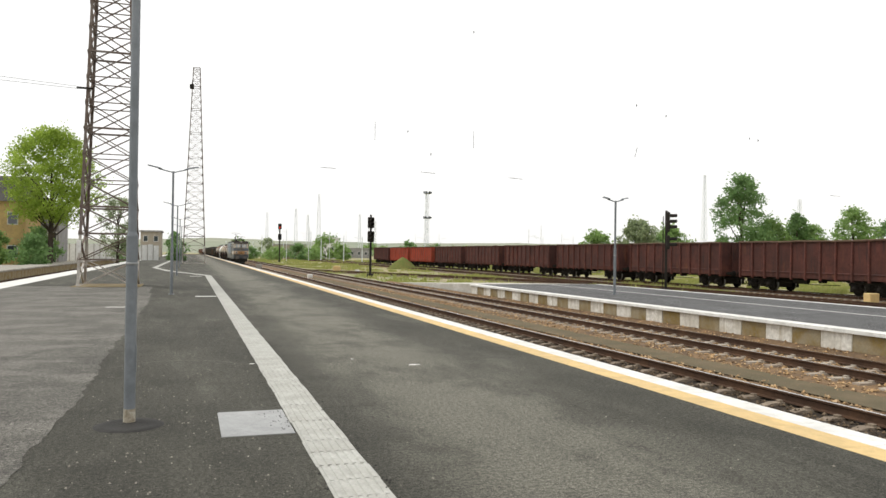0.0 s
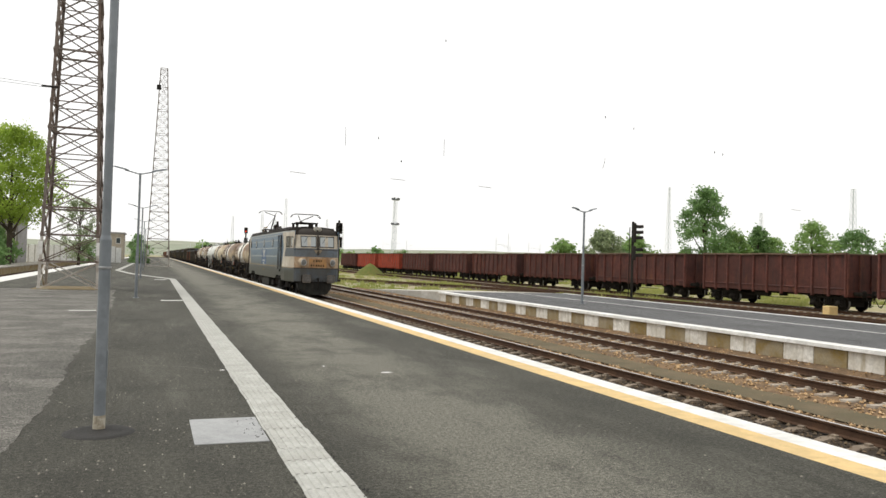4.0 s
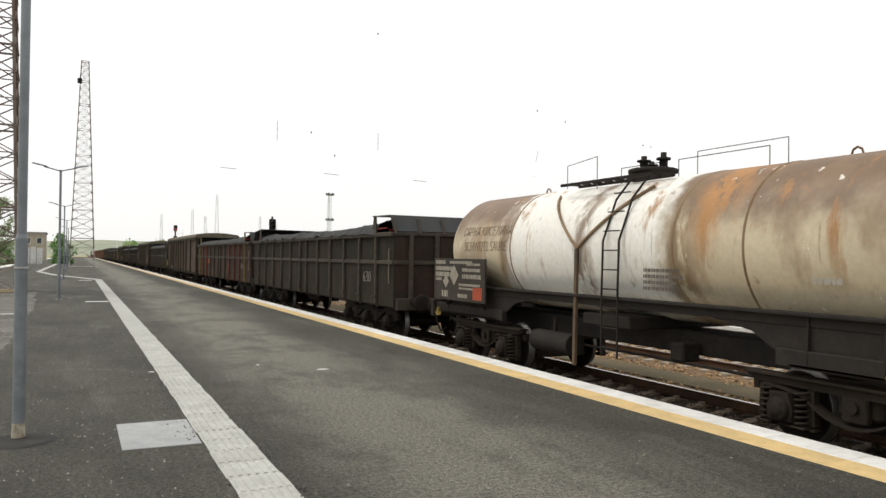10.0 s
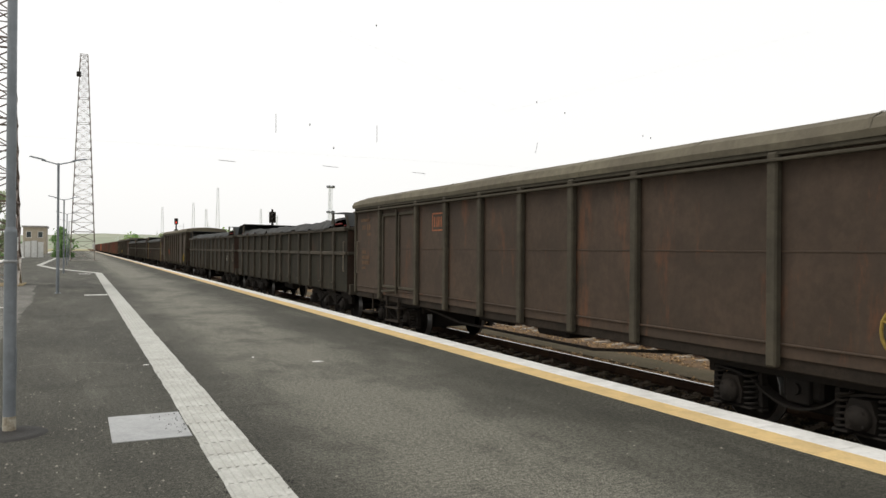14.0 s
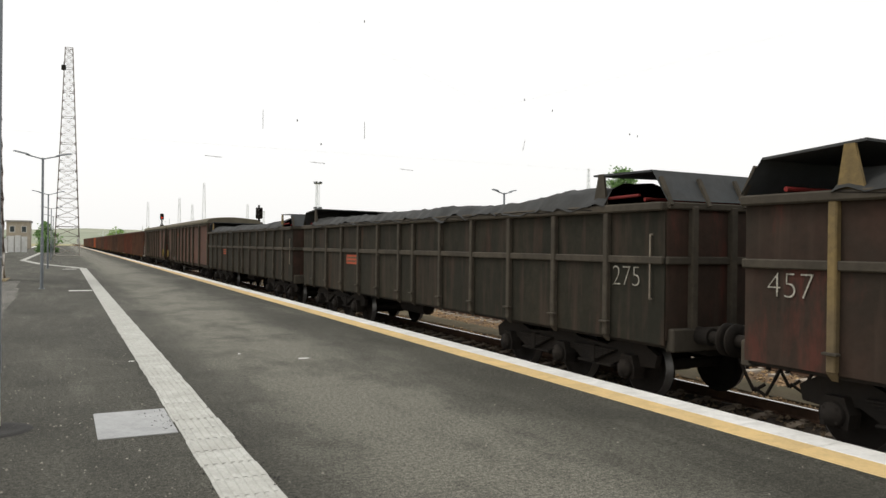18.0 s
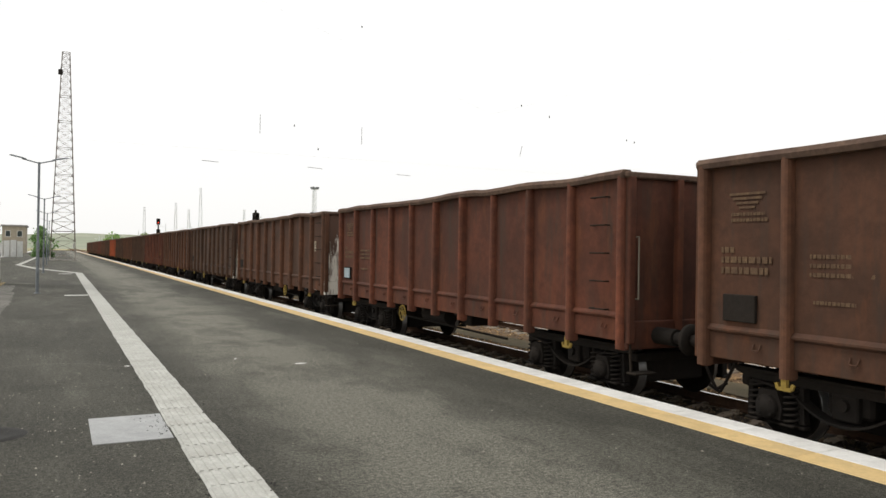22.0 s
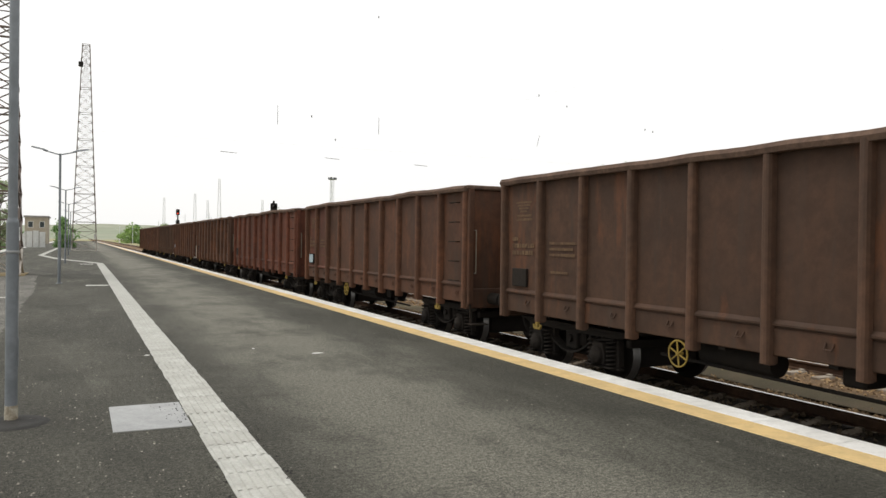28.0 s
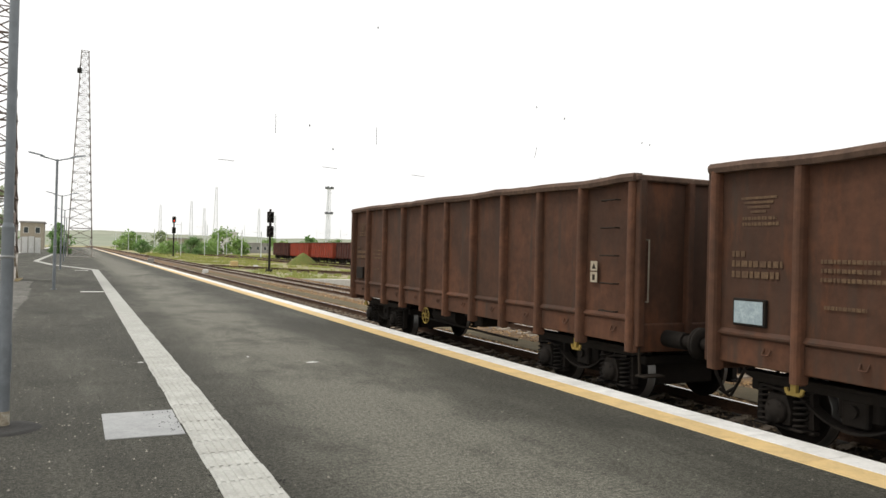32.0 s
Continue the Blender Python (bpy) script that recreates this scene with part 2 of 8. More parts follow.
MAT["leaf_bright"] = foliage("leaf_bright", (0.27, 0.39, 0.05), (0.44, 0.57, 0.10))
MAT["leaf_mid"] = foliage("leaf_mid", (0.225, 0.362, 0.112), (0.362, 0.500, 0.175))
MAT["leaf_dark"] = foliage("leaf_dark", (0.163, 0.288, 0.100), (0.250, 0.388, 0.150))
MAT["leaf_grey"] = foliage("leaf_grey", (0.287, 0.356, 0.196), (0.414, 0.471, 0.276))
def stone_mat(name, dark, mid, pale):
    m, nodes, links, bsdf = node_mat(name)
    g = nodes.new("ShaderNodeNewGeometry")
    vec = coords(nodes, links, False)
    c = mixed(nodes, links, g.outputs["Random Per Island"], dark, mid)
    c = mixed(nodes, links, noise_fac(nodes, links, vec, 11.0, 0.52, 0.62, 3.0), c, pale, 0.7)
    c = mixed(nodes, links, noise_fac(nodes, links, vec, 60.0, 0.4, 0.7, 3.0), c, dark, 0.4)
    links.new(c, bsdf.inputs["Base Color"])
    bsdf.inputs["Roughness"].default_value = 0.95
    bsdf.inputs["Specular IOR Level"].default_value = 0.1
    return m


MAT["stones"] = stone_mat("crushed_stone", (0.12, 0.08, 0.05), (0.52, 0.34, 0.17), (0.70, 0.52, 0.32))
# bed of the platform track: shade under the train put into the colours
MAT["stones_shaded"] = stone_mat("shaded_stone", (0.045, 0.036, 0.028), (0.15, 0.11, 0.07), (0.24, 0.18, 0.12))
MAT["sleeper_dark"] = surface("dark_sleeper", (0.34, 0.28, 0.21), (0.19, 0.15, 0.115), 0.9, big=2.0, fine=25, grit=0.4, bump=0.3)
MAT["ballast_oily"] = surface("shaded_ballast", (0.075, 0.058, 0.043), (0.045, 0.037, 0.03), 0.95, big=1.2, fine=22, grit=0.6, bump=1.0)
MAT["red_lens"] = glowing("red_signal_lens", (1.0, 0.05, 0.02), 3.0)


def yard_ground():
    m, nodes, links, bsdf = node_mat("yard_ground")
    vec = coords(nodes, links, False)
    c = mixed(nodes, links, noise_fac(nodes, links, vec, 0.08, 0.4, 0.6, 5.0), (0.20, 0.25, 0.06), (0.36, 0.33, 0.15))
    c = mixed(nodes, links, noise_fac(nodes, links, vec, 0.5, 0.38, 0.58, 6.0, (1.0, 0.3, 1.0)), c, (0.42, 0.34, 0.23), 0.85)
    f = noise_fac(nodes, links, vec, 7.0, 0.3, 0.7, 6.0)
    c = mixed(nodes, links, f, c, (0.05, 0.06, 0.02), 0.35)
    links.new(c, bsdf.inputs["Base Color"])
    bsdf.inputs["Roughness"].default_value = 0.95
    bumped(nodes, links, bsdf, f, 0.8, 0.05)
    return m


MAT["yard"] = yard_ground()
# greyed greens: the haze of distance is put into the hill colour
MAT["hill"] = surface("hazy_hills", (0.25, 0.29, 0.21), (0.33, 0.34, 0.26), 0.95, big=0.004, fine=0.03, grit=0.4, bump=0)


# ---- mesh tools ----
class Geo:
    """Collects vertices and faces of one part."""

    def __init__(self):
        self.v, self.f, self.m, self.s = [], [], [], []

    def add(self, verts, faces, mat=0, smooth=False):
        o = len(self.v)
        self.v += [tuple(p) for p in verts]
        for q in faces:
            self.f.append(tuple(i + o for i in q))
            self.m.append(mat)
            self.s.append(smooth)
        return self

    def box(self, x0, x1, y0, y1, z0, z1, mat=0):
        v = [(x, y, z) for z in (z0, z1) for y in (y0, y1) for x in (x0, x1)]
        return self.add(v, [(0, 2, 3, 1), (4, 5, 7, 6), (0, 1, 5, 4), (2, 6, 7, 3), (0, 4, 6, 2), (1, 3, 7, 5)], mat)

    def cbox(self, x0, x1, y0, y1, z0, z1, b=0.01, mat=0):
        """A box with its edges cut off along all three axes."""
        v, f = [], []
        for sz in (0, 1):
            for sy in (0, 1):
                for sx in (0, 1):
                    x, y, z = (x0, x1)[sx], (y0, y1)[sy], (z0, z1)[sz]
                    ix, iy, iz = b * (1 - 2 * sx), b * (1 - 2 * sy), b * (1 - 2 * sz)
                    v += [(x, y + iy, z + iz), (x + ix, y, z + iz), (x + ix, y + iy, z)]
        c = lambda sx, sy, sz, a: 3 * (sx + 2 * sy + 4 * sz) + a
        f += [(c(0, 0, 0, 0), c(0, 0, 1, 0), c(0, 1, 1, 0), c(0, 1, 0, 0)), (c(1, 0, 0, 0), c(1, 1, 0, 0), c(1, 1, 1, 0), c(1, 0, 1, 0)),
              (c(0, 0, 0, 1), c(1, 0, 0, 1), c(1, 0, 1, 1), c(0, 0, 1, 1)), (c(0, 1, 0, 1), c(0, 1, 1, 1), c(1, 1, 1, 1), c(1, 1, 0, 1)),
              (c(0, 0, 0, 2), c(0, 1, 0, 2), c(1, 1, 0, 2), c(1, 0, 0, 2)), (c(0, 0, 1, 2), c(1, 0, 1, 2), c(1, 1, 1, 2), c(0, 1, 1, 2))]
        for s in (0, 1):
            for r in (0, 1):
                f += [(c(s, r, 0, 0), c(s, r, 1, 0), c(s, r, 1, 1), c(s, r, 0, 1)), (c(0, s, r, 1), c(1, s, r, 1), c(1, s, r, 2), c(0, s, r, 2)),
                      (c(s, 0, r, 0), c(s, 1, r, 0), c(s, 1, r, 2), c(s, 0, r, 2))]
        f += [(3 * k, 3 * k + 1, 3 * k + 2) for k in range(8)]
        return self.add(v, f, mat)

    def beam(self, p, q, w, h, mat=0, up=(0, 0, 1)):
        """A square bar from p to q."""
        p, q = Vector(p), Vector(q)
        d = (q - p).normalized()
        u = Vector(up)
        if abs(d.dot(u)) > 0.98:
            u = Vector((1, 0, 0))
        a = d.cross(u).normalized() * (w / 2)
        b = a.cross(d).normalized() * (h / 2)
        v = [e + s * a + r * b for e in (p, q) for s, r in ((-1, -1), (1, -1), (1, 1), (-1, 1))]
        return self.add(v, [(0, 1, 2, 3), (7, 6, 5, 4), (0, 4, 5, 1), (1, 5, 6, 2), (2, 6, 7, 3), (3, 7, 4, 0)], mat)

    def tube(self, p, q, r, n=8, r2=None, mat=0, caps=True, smooth=True):
        p, q = Vector(p), Vector(q)
        r2 = r if r2 is None else r2
        d = (q - p).normalized()
        u = Vector((1, 0, 0)) if abs(d.z) > 0.9 else Vector((0, 0, 1))
        a = d.cross(u).normalized()
        b = d.cross(a)
        ring = lambda c, k: [c + (a * math.cos(2 * math.pi * i / n) + b * math.sin(2 * math.pi * i / n)) * k for i in range(n)]
        self.add(ring(p, r) + ring(q, r2), [(i, (i + 1) % n, n + (i + 1) % n, n + i) for i in range(n)], mat, smooth)
        if caps:
            self.add(ring(p, r) + ring(q, r2), [tuple(range(n - 1, -1, -1)), tuple(range(n, 2 * n))], mat)
        return self

    def pipe(self, pts, r, n=6, mat=0):
        for p, q in zip(pts[:-1], pts[1:]):
            self.tube(p, q, r, n, mat=mat)
        return self

    def lathe(self, origin, axis, profile, n=16, mat=0, smooth=True):
        """Turns a profile of (radius, along) round an axis."""
        o = Vector(origin)
        e = {"x": (Vector((1, 0, 0)), Vector((0, 1, 0)), Vector((0, 0, 1))), "y": (Vector((0, 1, 0)), Vector((0, 0, 1)), Vector((1, 0, 0))),
             "z": (Vector((0, 0, 1)), Vector((1, 0, 0)), Vector((0, 1, 0)))}[axis]
        v = []
        for r, a in profile:
            v += [o + e[0] * a + (e[1] * math.cos(2 * math.pi * i / n) + e[2] * math.sin(2 * math.pi * i / n)) * max(r, 1e-4) for i in range(n)]
        f = [(k * n + i, k * n + (i + 1) % n, (k + 1) * n + (i + 1) % n, (k + 1) * n + i) for k in range(len(profile) - 1) for i in range(n)]
        return self.add(v, f, mat, smooth)

    def prism(self, poly, axis, a0, a1, mat=0):
        """A polygon pushed along an axis: x gives (y, z), y gives (x, z), z gives (x, y)."""
        put = {"x": lambda a, p: (a, p[0], p[1]), "y": lambda a, p: (p[0], a, p[1]), "z": lambda a, p: (p[0], p[1], a)}[axis]
        n = len(poly)
        v = [put(a0, p) for p in poly] + [put(a1, p) for p in poly]
        f = [tuple(range(n)), tuple(range(2 * n - 1, n - 1, -1))] + [(i, n + i, n + (i + 1) % n, (i + 1) % n) for i in range(n)]
        return self.add(v, f, mat)

    def loft(self, rings, closed=True, mat=0, smooth=False):
        n = len(rings[0])
        v = [p for r in rings for p in r]
        last = n if closed else n - 1
        return self.add(v, [(k * n + i, k * n + (i + 1) % n, (k + 1) * n + (i + 1) % n, (k + 1) * n + i)
                            for k in range(len(rings) - 1) for i in range(last)], mat, smooth)

    def spring(self, x, y, z0, z1, r, wire, turns=6):
        n = turns * 10
        pts = [Vector((x + r * math.cos(i * 0.628), y + r * math.sin(i * 0.628), z0 + (z1 - z0) * i / n)) for i in range(n + 1)]
        v = []
        for i, p in enumerate(pts):
            out = Vector((math.cos(i * 0.628), math.sin(i * 0.628), 0))
            v += [p + out * wire, p + Vector((0, 0, wire)), p - out * wire, p - Vector((0, 0, wire))]
        return self.add(v, [(k * 4 + i, k * 4 + (i + 1) % 4, (k + 1) * 4 + (i + 1) % 4, (k + 1) * 4 + i) for k in range(n) for i in range(4)], 0, True)

    def mesh(self, name, *mats):
        me = bpy.data.meshes.new(name)
        me.from_pydata(self.v, [], self.f)
        for m in mats:
            me.materials.append(MAT[m] if isinstance(m, str) else m)
        me.polygons.foreach_set("material_index", self.m)
        me.polygons.foreach_set("use_smooth", self.s)
        bm = bmesh.new()
        bm.from_mesh(me)
        bmesh.ops.recalc_face_normals(bm, faces=bm.faces)
        bm.to_mesh(me)
        bm.free()
        me.update()
        return me


def part(name, geo, material, parent, label="", at=None):
    """One mesh object under a thing or a part. geo: a Geo or a mesh that is shared."""
    me = geo.mesh(name, *(material if isinstance(material, (list, tuple)) else (material,))) if isinstance(geo, Geo) else geo
    ob = new(name, me)
    ob.parent = parent
    if at is not None:
        ob.matrix_basis = at if isinstance(at, Matrix) else Matrix.Translation(at)
    return tagged(ob, label) if label else ob


def thing(name, label, category, group="", at=None, kind=""):
    ob = new(name)
    ob.empty_display_size = 0.2
    if at is not None:
        ob.matrix_basis = at if isinstance(at, Matrix) else Matrix.Translation(at)
    return tagged(ob, label, category, group, kind)


def solid(name, geo, material, label, category="", group="", kind="", at=None):
    """A thing or piece of the setting that is one mesh."""
    ob = new(name, geo.mesh(name, *(material if isinstance(material, (list, tuple)) else (material,))) if isinstance(geo, Geo) else geo)
    if at is not None:
        ob.matrix_basis = at if isinstance(at, Matrix) else Matrix.Translation(at)
    return tagged(ob, label, category, group, kind)


def lettering(text, size, material, name="lettering", thin=0.0):
    """Built-in letters as a flat mesh in the plane x, y, its middle at the origin."""
    cu = bpy.data.curves.new(name, "FONT")
    cu.body, cu.size, cu.align_x, cu.align_y, cu.extrude = text, size, "CENTER", "CENTER", 0.002
    cu.offset = -thin
    tmp = bpy.data.objects.new(name, cu)
    me = bpy.data.meshes.new_from_object(tmp)
    bpy.data.objects.remove(tmp)
    me.materials.clear()
    me.materials.append(MAT[material])
    return me

# ---- the place: x across the tracks (the train's track lies right), y along them, z = 0 on the platform ----
EDGE = 7.02          # outer edge of the platform
RAIL = -0.335        # top of the rails
TRACK1, TRACK2, TRACK3, TRACK4, TRACK_LEFT = 8.80, 13.65, 33.6, 39.5, -11.5
FOOT = RAIL - 0.172
rng = random.Random(7)


def sheet(x0, x1, y0, y1, nx, ny, height):
    g = Geo()
    v = [(x0 + (x1 - x0) * i / nx, y0 + (y1 - y0) * j / ny) for j in range(ny + 1) for i in range(nx + 1)]
    g.add([(x, y, height(x, y)) for x, y in v],
          [(j * (nx + 1) + i, j * (nx + 1) + i + 1, (j + 1) * (nx + 1) + i + 1, (j + 1) * (nx + 1) + i) for j in range(ny) for i in range(nx)], 0, True)
    return g


ground = Geo()
ground.add([(-4000, -4000, -0.62), (4000, -4000, -0.62), (4000, 4000, -0.62), (-4000, 4000, -0.62)], [(0, 1, 2, 3)])
solid("ground", ground, "yard", "flat yard ground of dry earth and short grass", "ground", kind="structure")

# the platform slab and its surfaces
slab = Geo().box(-9.7, EDGE - 0.03, -70, 420, -0.8, -0.012)
solid("platform", slab, "concrete", "concrete body of the station platform", "platform", kind="structure")
top = Geo().box(-8.3, 6.26, -70, 420, -0.012, 0.0)
solid("pavement", top, "asphalt", "dark grey worn asphalt of the platform", "pavement", kind="structure")

# older concrete surface with a ragged border
border = [(-1.28, -70), (-1.28, 2.0)]
y = 2.0
while y < 35:
    y += 0.12 + 0.25 * rng.random()
    border.append((-1.36 - 0.012 * max(0, y - 22) + rng.uniform(-0.05, 0.05) + 0.04 * math.sin(y * 0.7), y))
border += [(-1.72, 36), (-1.80, 42.0), (-8.3, 42.4), (-8.3, -70)]
old = Geo()
old.add([(px, py, 0.005) for px, py in border], [tuple(range(len(border)))])
solid("pavement_old", old, "old_concrete", "older pale concrete surface with a ragged edge", "pavement", kind="structure")

# coping of the edge: white outer slabs and yellow inner slabs
coping = tagged(new("platform_edge"), "white and yellow painted edge slabs of the platform", "platform edge", kind="structure")
white_mesh = Geo().cbox(-0.19, 0.19, -0.497, 0.497, -0.10, 0.006, 0.006).mesh("edge_slab", "white_paint")
yellow_mesh = Geo().cbox(-0.19, 0.19, -0.498, 0.498, -0.06, 0.004, 0.004).mesh("warning_slab", "yellow_paint")
for k in range(75):
    part("edge_slab", white_mesh, None, coping, at=(EDGE - 0.19, 1.5 + k, 0.0008 * rng.random()))
    part("warning_slab", yellow_mesh, None, coping, at=(EDGE - 0.571, 1.5 + k, 0.0008 * rng.random()))
far_white, far_yellow = Geo(), Geo()
for y0, y1 in ((-70, 1.0), (76.0, 420)):
    far_white.cbox(EDGE - 0.38, EDGE, y0, y1, -0.1, 0.006, 0.006)
    far_yellow.cbox(EDGE - 0.76, EDGE - 0.382, y0, y1, -0.06, 0.004, 0.004)
part("far_edge", far_white, "white_paint", coping)
part("far_warning_band", far_yellow, "yellow_paint", coping)
left_edge = Geo().cbox(-9.7, -8.3, -70, 420, -0.1, 0.006, 0.006)
solid("platform_edge_left", left_edge, "white_paint", "white painted edge of the platform by the far track", "platform edge", kind="structure")

# guiding strip of ribbed tiles
strip = tagged(new("tactile_strip"), "pale ribbed guiding strip set in the asphalt", "tactile strip", kind="structure")
TW = 0.46
tile = Geo().cbox(-TW / 2, TW / 2, -TW / 2 + 0.003, TW / 2 - 0.003, -0.01, 0.006, 0.003)
for k in range(6):
    xr = -TW / 2 + 0.045 + k * 0.074
    tile.prism([(xr - 0.022, 0.006), (xr - 0.015, 0.018), (xr + 0.015, 0.018), (xr + 0.022, 0.006)], "y", -TW / 2 + 0.012, TW / 2 - 0.012)
tile_mesh = tile.mesh("tile", "tactile")
ny = int((60.7 + 8) / TW)
for k in range(ny):
    part("tile", tile_mesh, None, strip, at=pose(1.32 + rng.uniform(-0.007, 0.007), -8 + TW * (k + 0.5), rng.uniform(-0.001, 0.003), 0, 0, rng.uniform(-0.5, 0.5)))
run = Geo()
for (xa, ya), (xb, yb) in (((1.32, 61.0), (-1.75, 73.4)), ((-1.75, 73.4), (-3.6, 87.0)), ((-3.6, 87.0), (-3.3, 160.0))):
    run.beam((xa, ya, 0.002), (xb, yb, 0.002), 0.5, 0.012)
part("far_strip", run, "tactile", strip)
marks = Geo()
marks.box(0.23, 1.06, 32.95, 33.35, -0.005, 0.005)
marks.box(0.0, 0.85, 59.1, 59.6, -0.005, 0.005)
marks.box(-2.6, -1.8, 27.0, 27.2, 0.0, 0.009)
for mx, my, ml in ((3.56, 12.5, 0.22), (2.75, 13.4, 0.05), (0.97, 13.2, 0.10)):
    marks.prism([(mx, my), (mx + ml * 0.5, my - 0.03), (mx + ml, my + 0.02), (mx + ml * 0.6, my + 0.07), (mx + ml * 0.2, my + 0.06)], "z", -0.004, 0.003)
solid("floor_marks", marks, "white_paint", "short white paint marks on the asphalt", "paint mark", kind="structure")
solid("hatch_plate", Geo().cbox(0.33, 1.075, 8.06, 9.29, -0.01, 0.008, 0.004), "plate", "flat grey galvanised hatch plate in the asphalt", "hatch")
grains = Geo()
for k in range(1700):
    gx, gy, r = rng.uniform(-1.2, 6.2), 4.0 + 18 * rng.random() ** 1.5, 0.003 + 0.012 * rng.random() ** 3
    if rng.random() < 0.6:
        gx = rng.uniform(-1.2, 1.0)
    a = rng.random() * 6
    grains.add([(gx + r * math.cos(a + q), gy + r * 1.4 * math.sin(a + q), 0) for q in (0, 1.5, 3.1, 4.6)] + [(gx, gy, r * 0.9)],
               [(0, 1, 4), (1, 2, 4), (2, 3, 4), (3, 0, 4)])
solid("loose_grit", grains, "grit", "small pale loose pebbles lying on the asphalt", "grit", kind="stuff")

# tarred seams across the asphalt
seams = Geo()
for sx0, sx1, sy, slope in ((-1.2, 0.2, 19.2, -0.1), (1.6, 6.2, 22.6, 0.04), (1.6, 4.4, 15.6, 0.12), (-1.2, 1.06, 27.4, 0.02), (1.6, 6.2, 41.0, 0.0)):
    ribbon, n = [], 40
    for k in range(n + 1):
        qx = sx0 + (sx1 - sx0) * k / n
        qy = sy + slope * (qx - sx0) + 0.10 * noise.noise((qx * 1.3, sy, 0)) + 0.03 * noise.noise((qx * 7, sy, 4))
        w = 0.012 + 0.014 * abs(noise.noise((qx * 3, sy, 8)))
        ribbon.append([(qx, qy - w, 0.0025), (qx, qy + w, 0.0025)])
    seams.loft(ribbon, closed=False)
solid("pavement_seams", seams, "tar", "dark tarred seams across the worn asphalt", "pavement seam", kind="structure")

# a bowed pale crack between the lamp and the guiding strip
crack = []
for k in range(45):
    qx = -1.2 + 2.26 * k / 44
    qy = 13.9 - 0.6 * (qx + 0.15) ** 2 + 0.05 * noise.noise((qx * 3, 2, 0)) + 0.02 * noise.noise((qx * 9, 5, 0))
    w = 0.010 + 0.022 * abs(noise.noise((qx * 4, 9, 8)))
    crack.append([(qx, qy - w, 0.002), (qx, qy + w, 0.002)])
solid("pavement_crack", Geo().loft(crack, closed=False), "crack_fill", "pale worn crack across the asphalt", "pavement crack", kind="structure")

# dark crumbs on the guiding strip and the hatch
crumbs = Geo()
for k in range(260):
    if k < 55:
        gx, gy, gz = 1.075 - abs(rng.gauss(0, 0.10)), rng.uniform(8.15, 9.25), 0.008
    else:
        gx, gy, gz = 1.32 + rng.choice((-0.25, 0.25)) + rng.gauss(0, 0.03), 4.5 + 12 * rng.random() ** 1.4, 0.004
    r = 0.004 + 0.012 * rng.random() ** 2
    a = rng.random() * 6
    crumbs.add([(gx + r * math.cos(a + q), gy + r * 1.6 * math.sin(a + q), gz - 0.002) for q in (0, 1.5, 3.1, 4.6)] + [(gx, gy, gz + r * 0.9)],
               [(0, 1, 4), (1, 2, 4), (2, 3, 4), (3, 0, 4)])
solid("dark_crumbs", crumbs, "tar", "dark asphalt crumbs along the guiding strip", "grit", kind="stuff")

# ballast, stones and the dirt path between the tracks
def bed(x, y):
    d = min(abs(x - TRACK1), abs(x - TRACK2))
    h = -0.545 if d < 1.5 else (-0.545 - 0.04 * min(1, (d - 1.5) / 0.6))
    h += 0.22 * max(0.0, min(1.0, (x - 14.85) / 0.4))
    return h + 0.02 * noise.noise((x * 2.3, y * 2.3, 0)) + 0.012 * noise.noise((x * 8, y * 8, 3))


solid("ballast", sheet(9.95, 15.4, -30, 60, 46, 640, bed), "ballast", "brown stone ballast of the tracks", "ballast", kind="stuff")
# darker colour here stands for the shade under the train
solid("ballast_oily", sheet(EDGE - 0.05, 9.95, -30, 60, 24, 640, bed), "ballast_oily", "ballast under the platform track, darkened for the train's shade", "ballast", kind="stuff")
solid("ballast_far", Geo().box(EDGE - 0.05, 15.4, 60, 900, -0.7, -0.55), "ballast", "brown ballast further along the tracks", "ballast", kind="stuff")
solid("ballast_behind", Geo().box(EDGE - 0.05, 15.4, -400, -30, -0.7, -0.55), "ballast", "brown ballast further along the tracks", "ballast", kind="stuff")
path = Geo()
pv = []
for k in range(220):
    py = -10 + k * 0.5
    pv.append((10.75 + 0.1 * noise.noise((py, 1, 0)), 11.75 + 0.12 * noise.noise((py, 7, 0)), py))
path.loft([[(a, py, -0.545), ((a + b) / 2, py, -0.525), (b, py, -0.545)] for a, b, py in pv], closed=False, smooth=True)
solid("dirt_path", path, "dirt_path", "grey strip of fine gravel between the two tracks", "gravel strip", kind="structure")
stones, shaded = Geo(), Geo()
for k in range(20000):
    sy = 2 + 52 * rng.random() ** 1.5
    sx = rng.uniform(EDGE + 0.02, 15.25)
    if 10.9 < sx < 11.6 and rng.random() < 0.6:
        continue
    r = rng.uniform(0.02, 0.055)
    sz = bed(sx, sy) + r * 0.35
    jit = [(sx + rng.uniform(0.6, 1.2) * r * cx, sy + rng.uniform(0.6, 1.2) * r * cy, sz + rng.uniform(0.5, 1.0) * r * cz)
           for cx, cy, cz in ((1, 0, 0), (0, 1, 0), (-1, 0, 0), (0, -1, 0), (0.2, 0.1, 1), (0, 0, -0.6))]
    (shaded if sx < 9.9 else stones).add(jit, [(0, 1, 4), (1, 2, 4), (2, 3, 4), (3, 0, 4), (1, 0, 5), (2, 1, 5), (3, 2, 5), (0, 3, 5)])
solid("ballast_stones", stones, "stones", "loose brown crushed stones between the sleepers", "ballast", kind="stuff")
solid("oily_stones", shaded, "stones_shaded", "stones under the platform track, darkened for the train's shade", "ballast", kind="stuff")


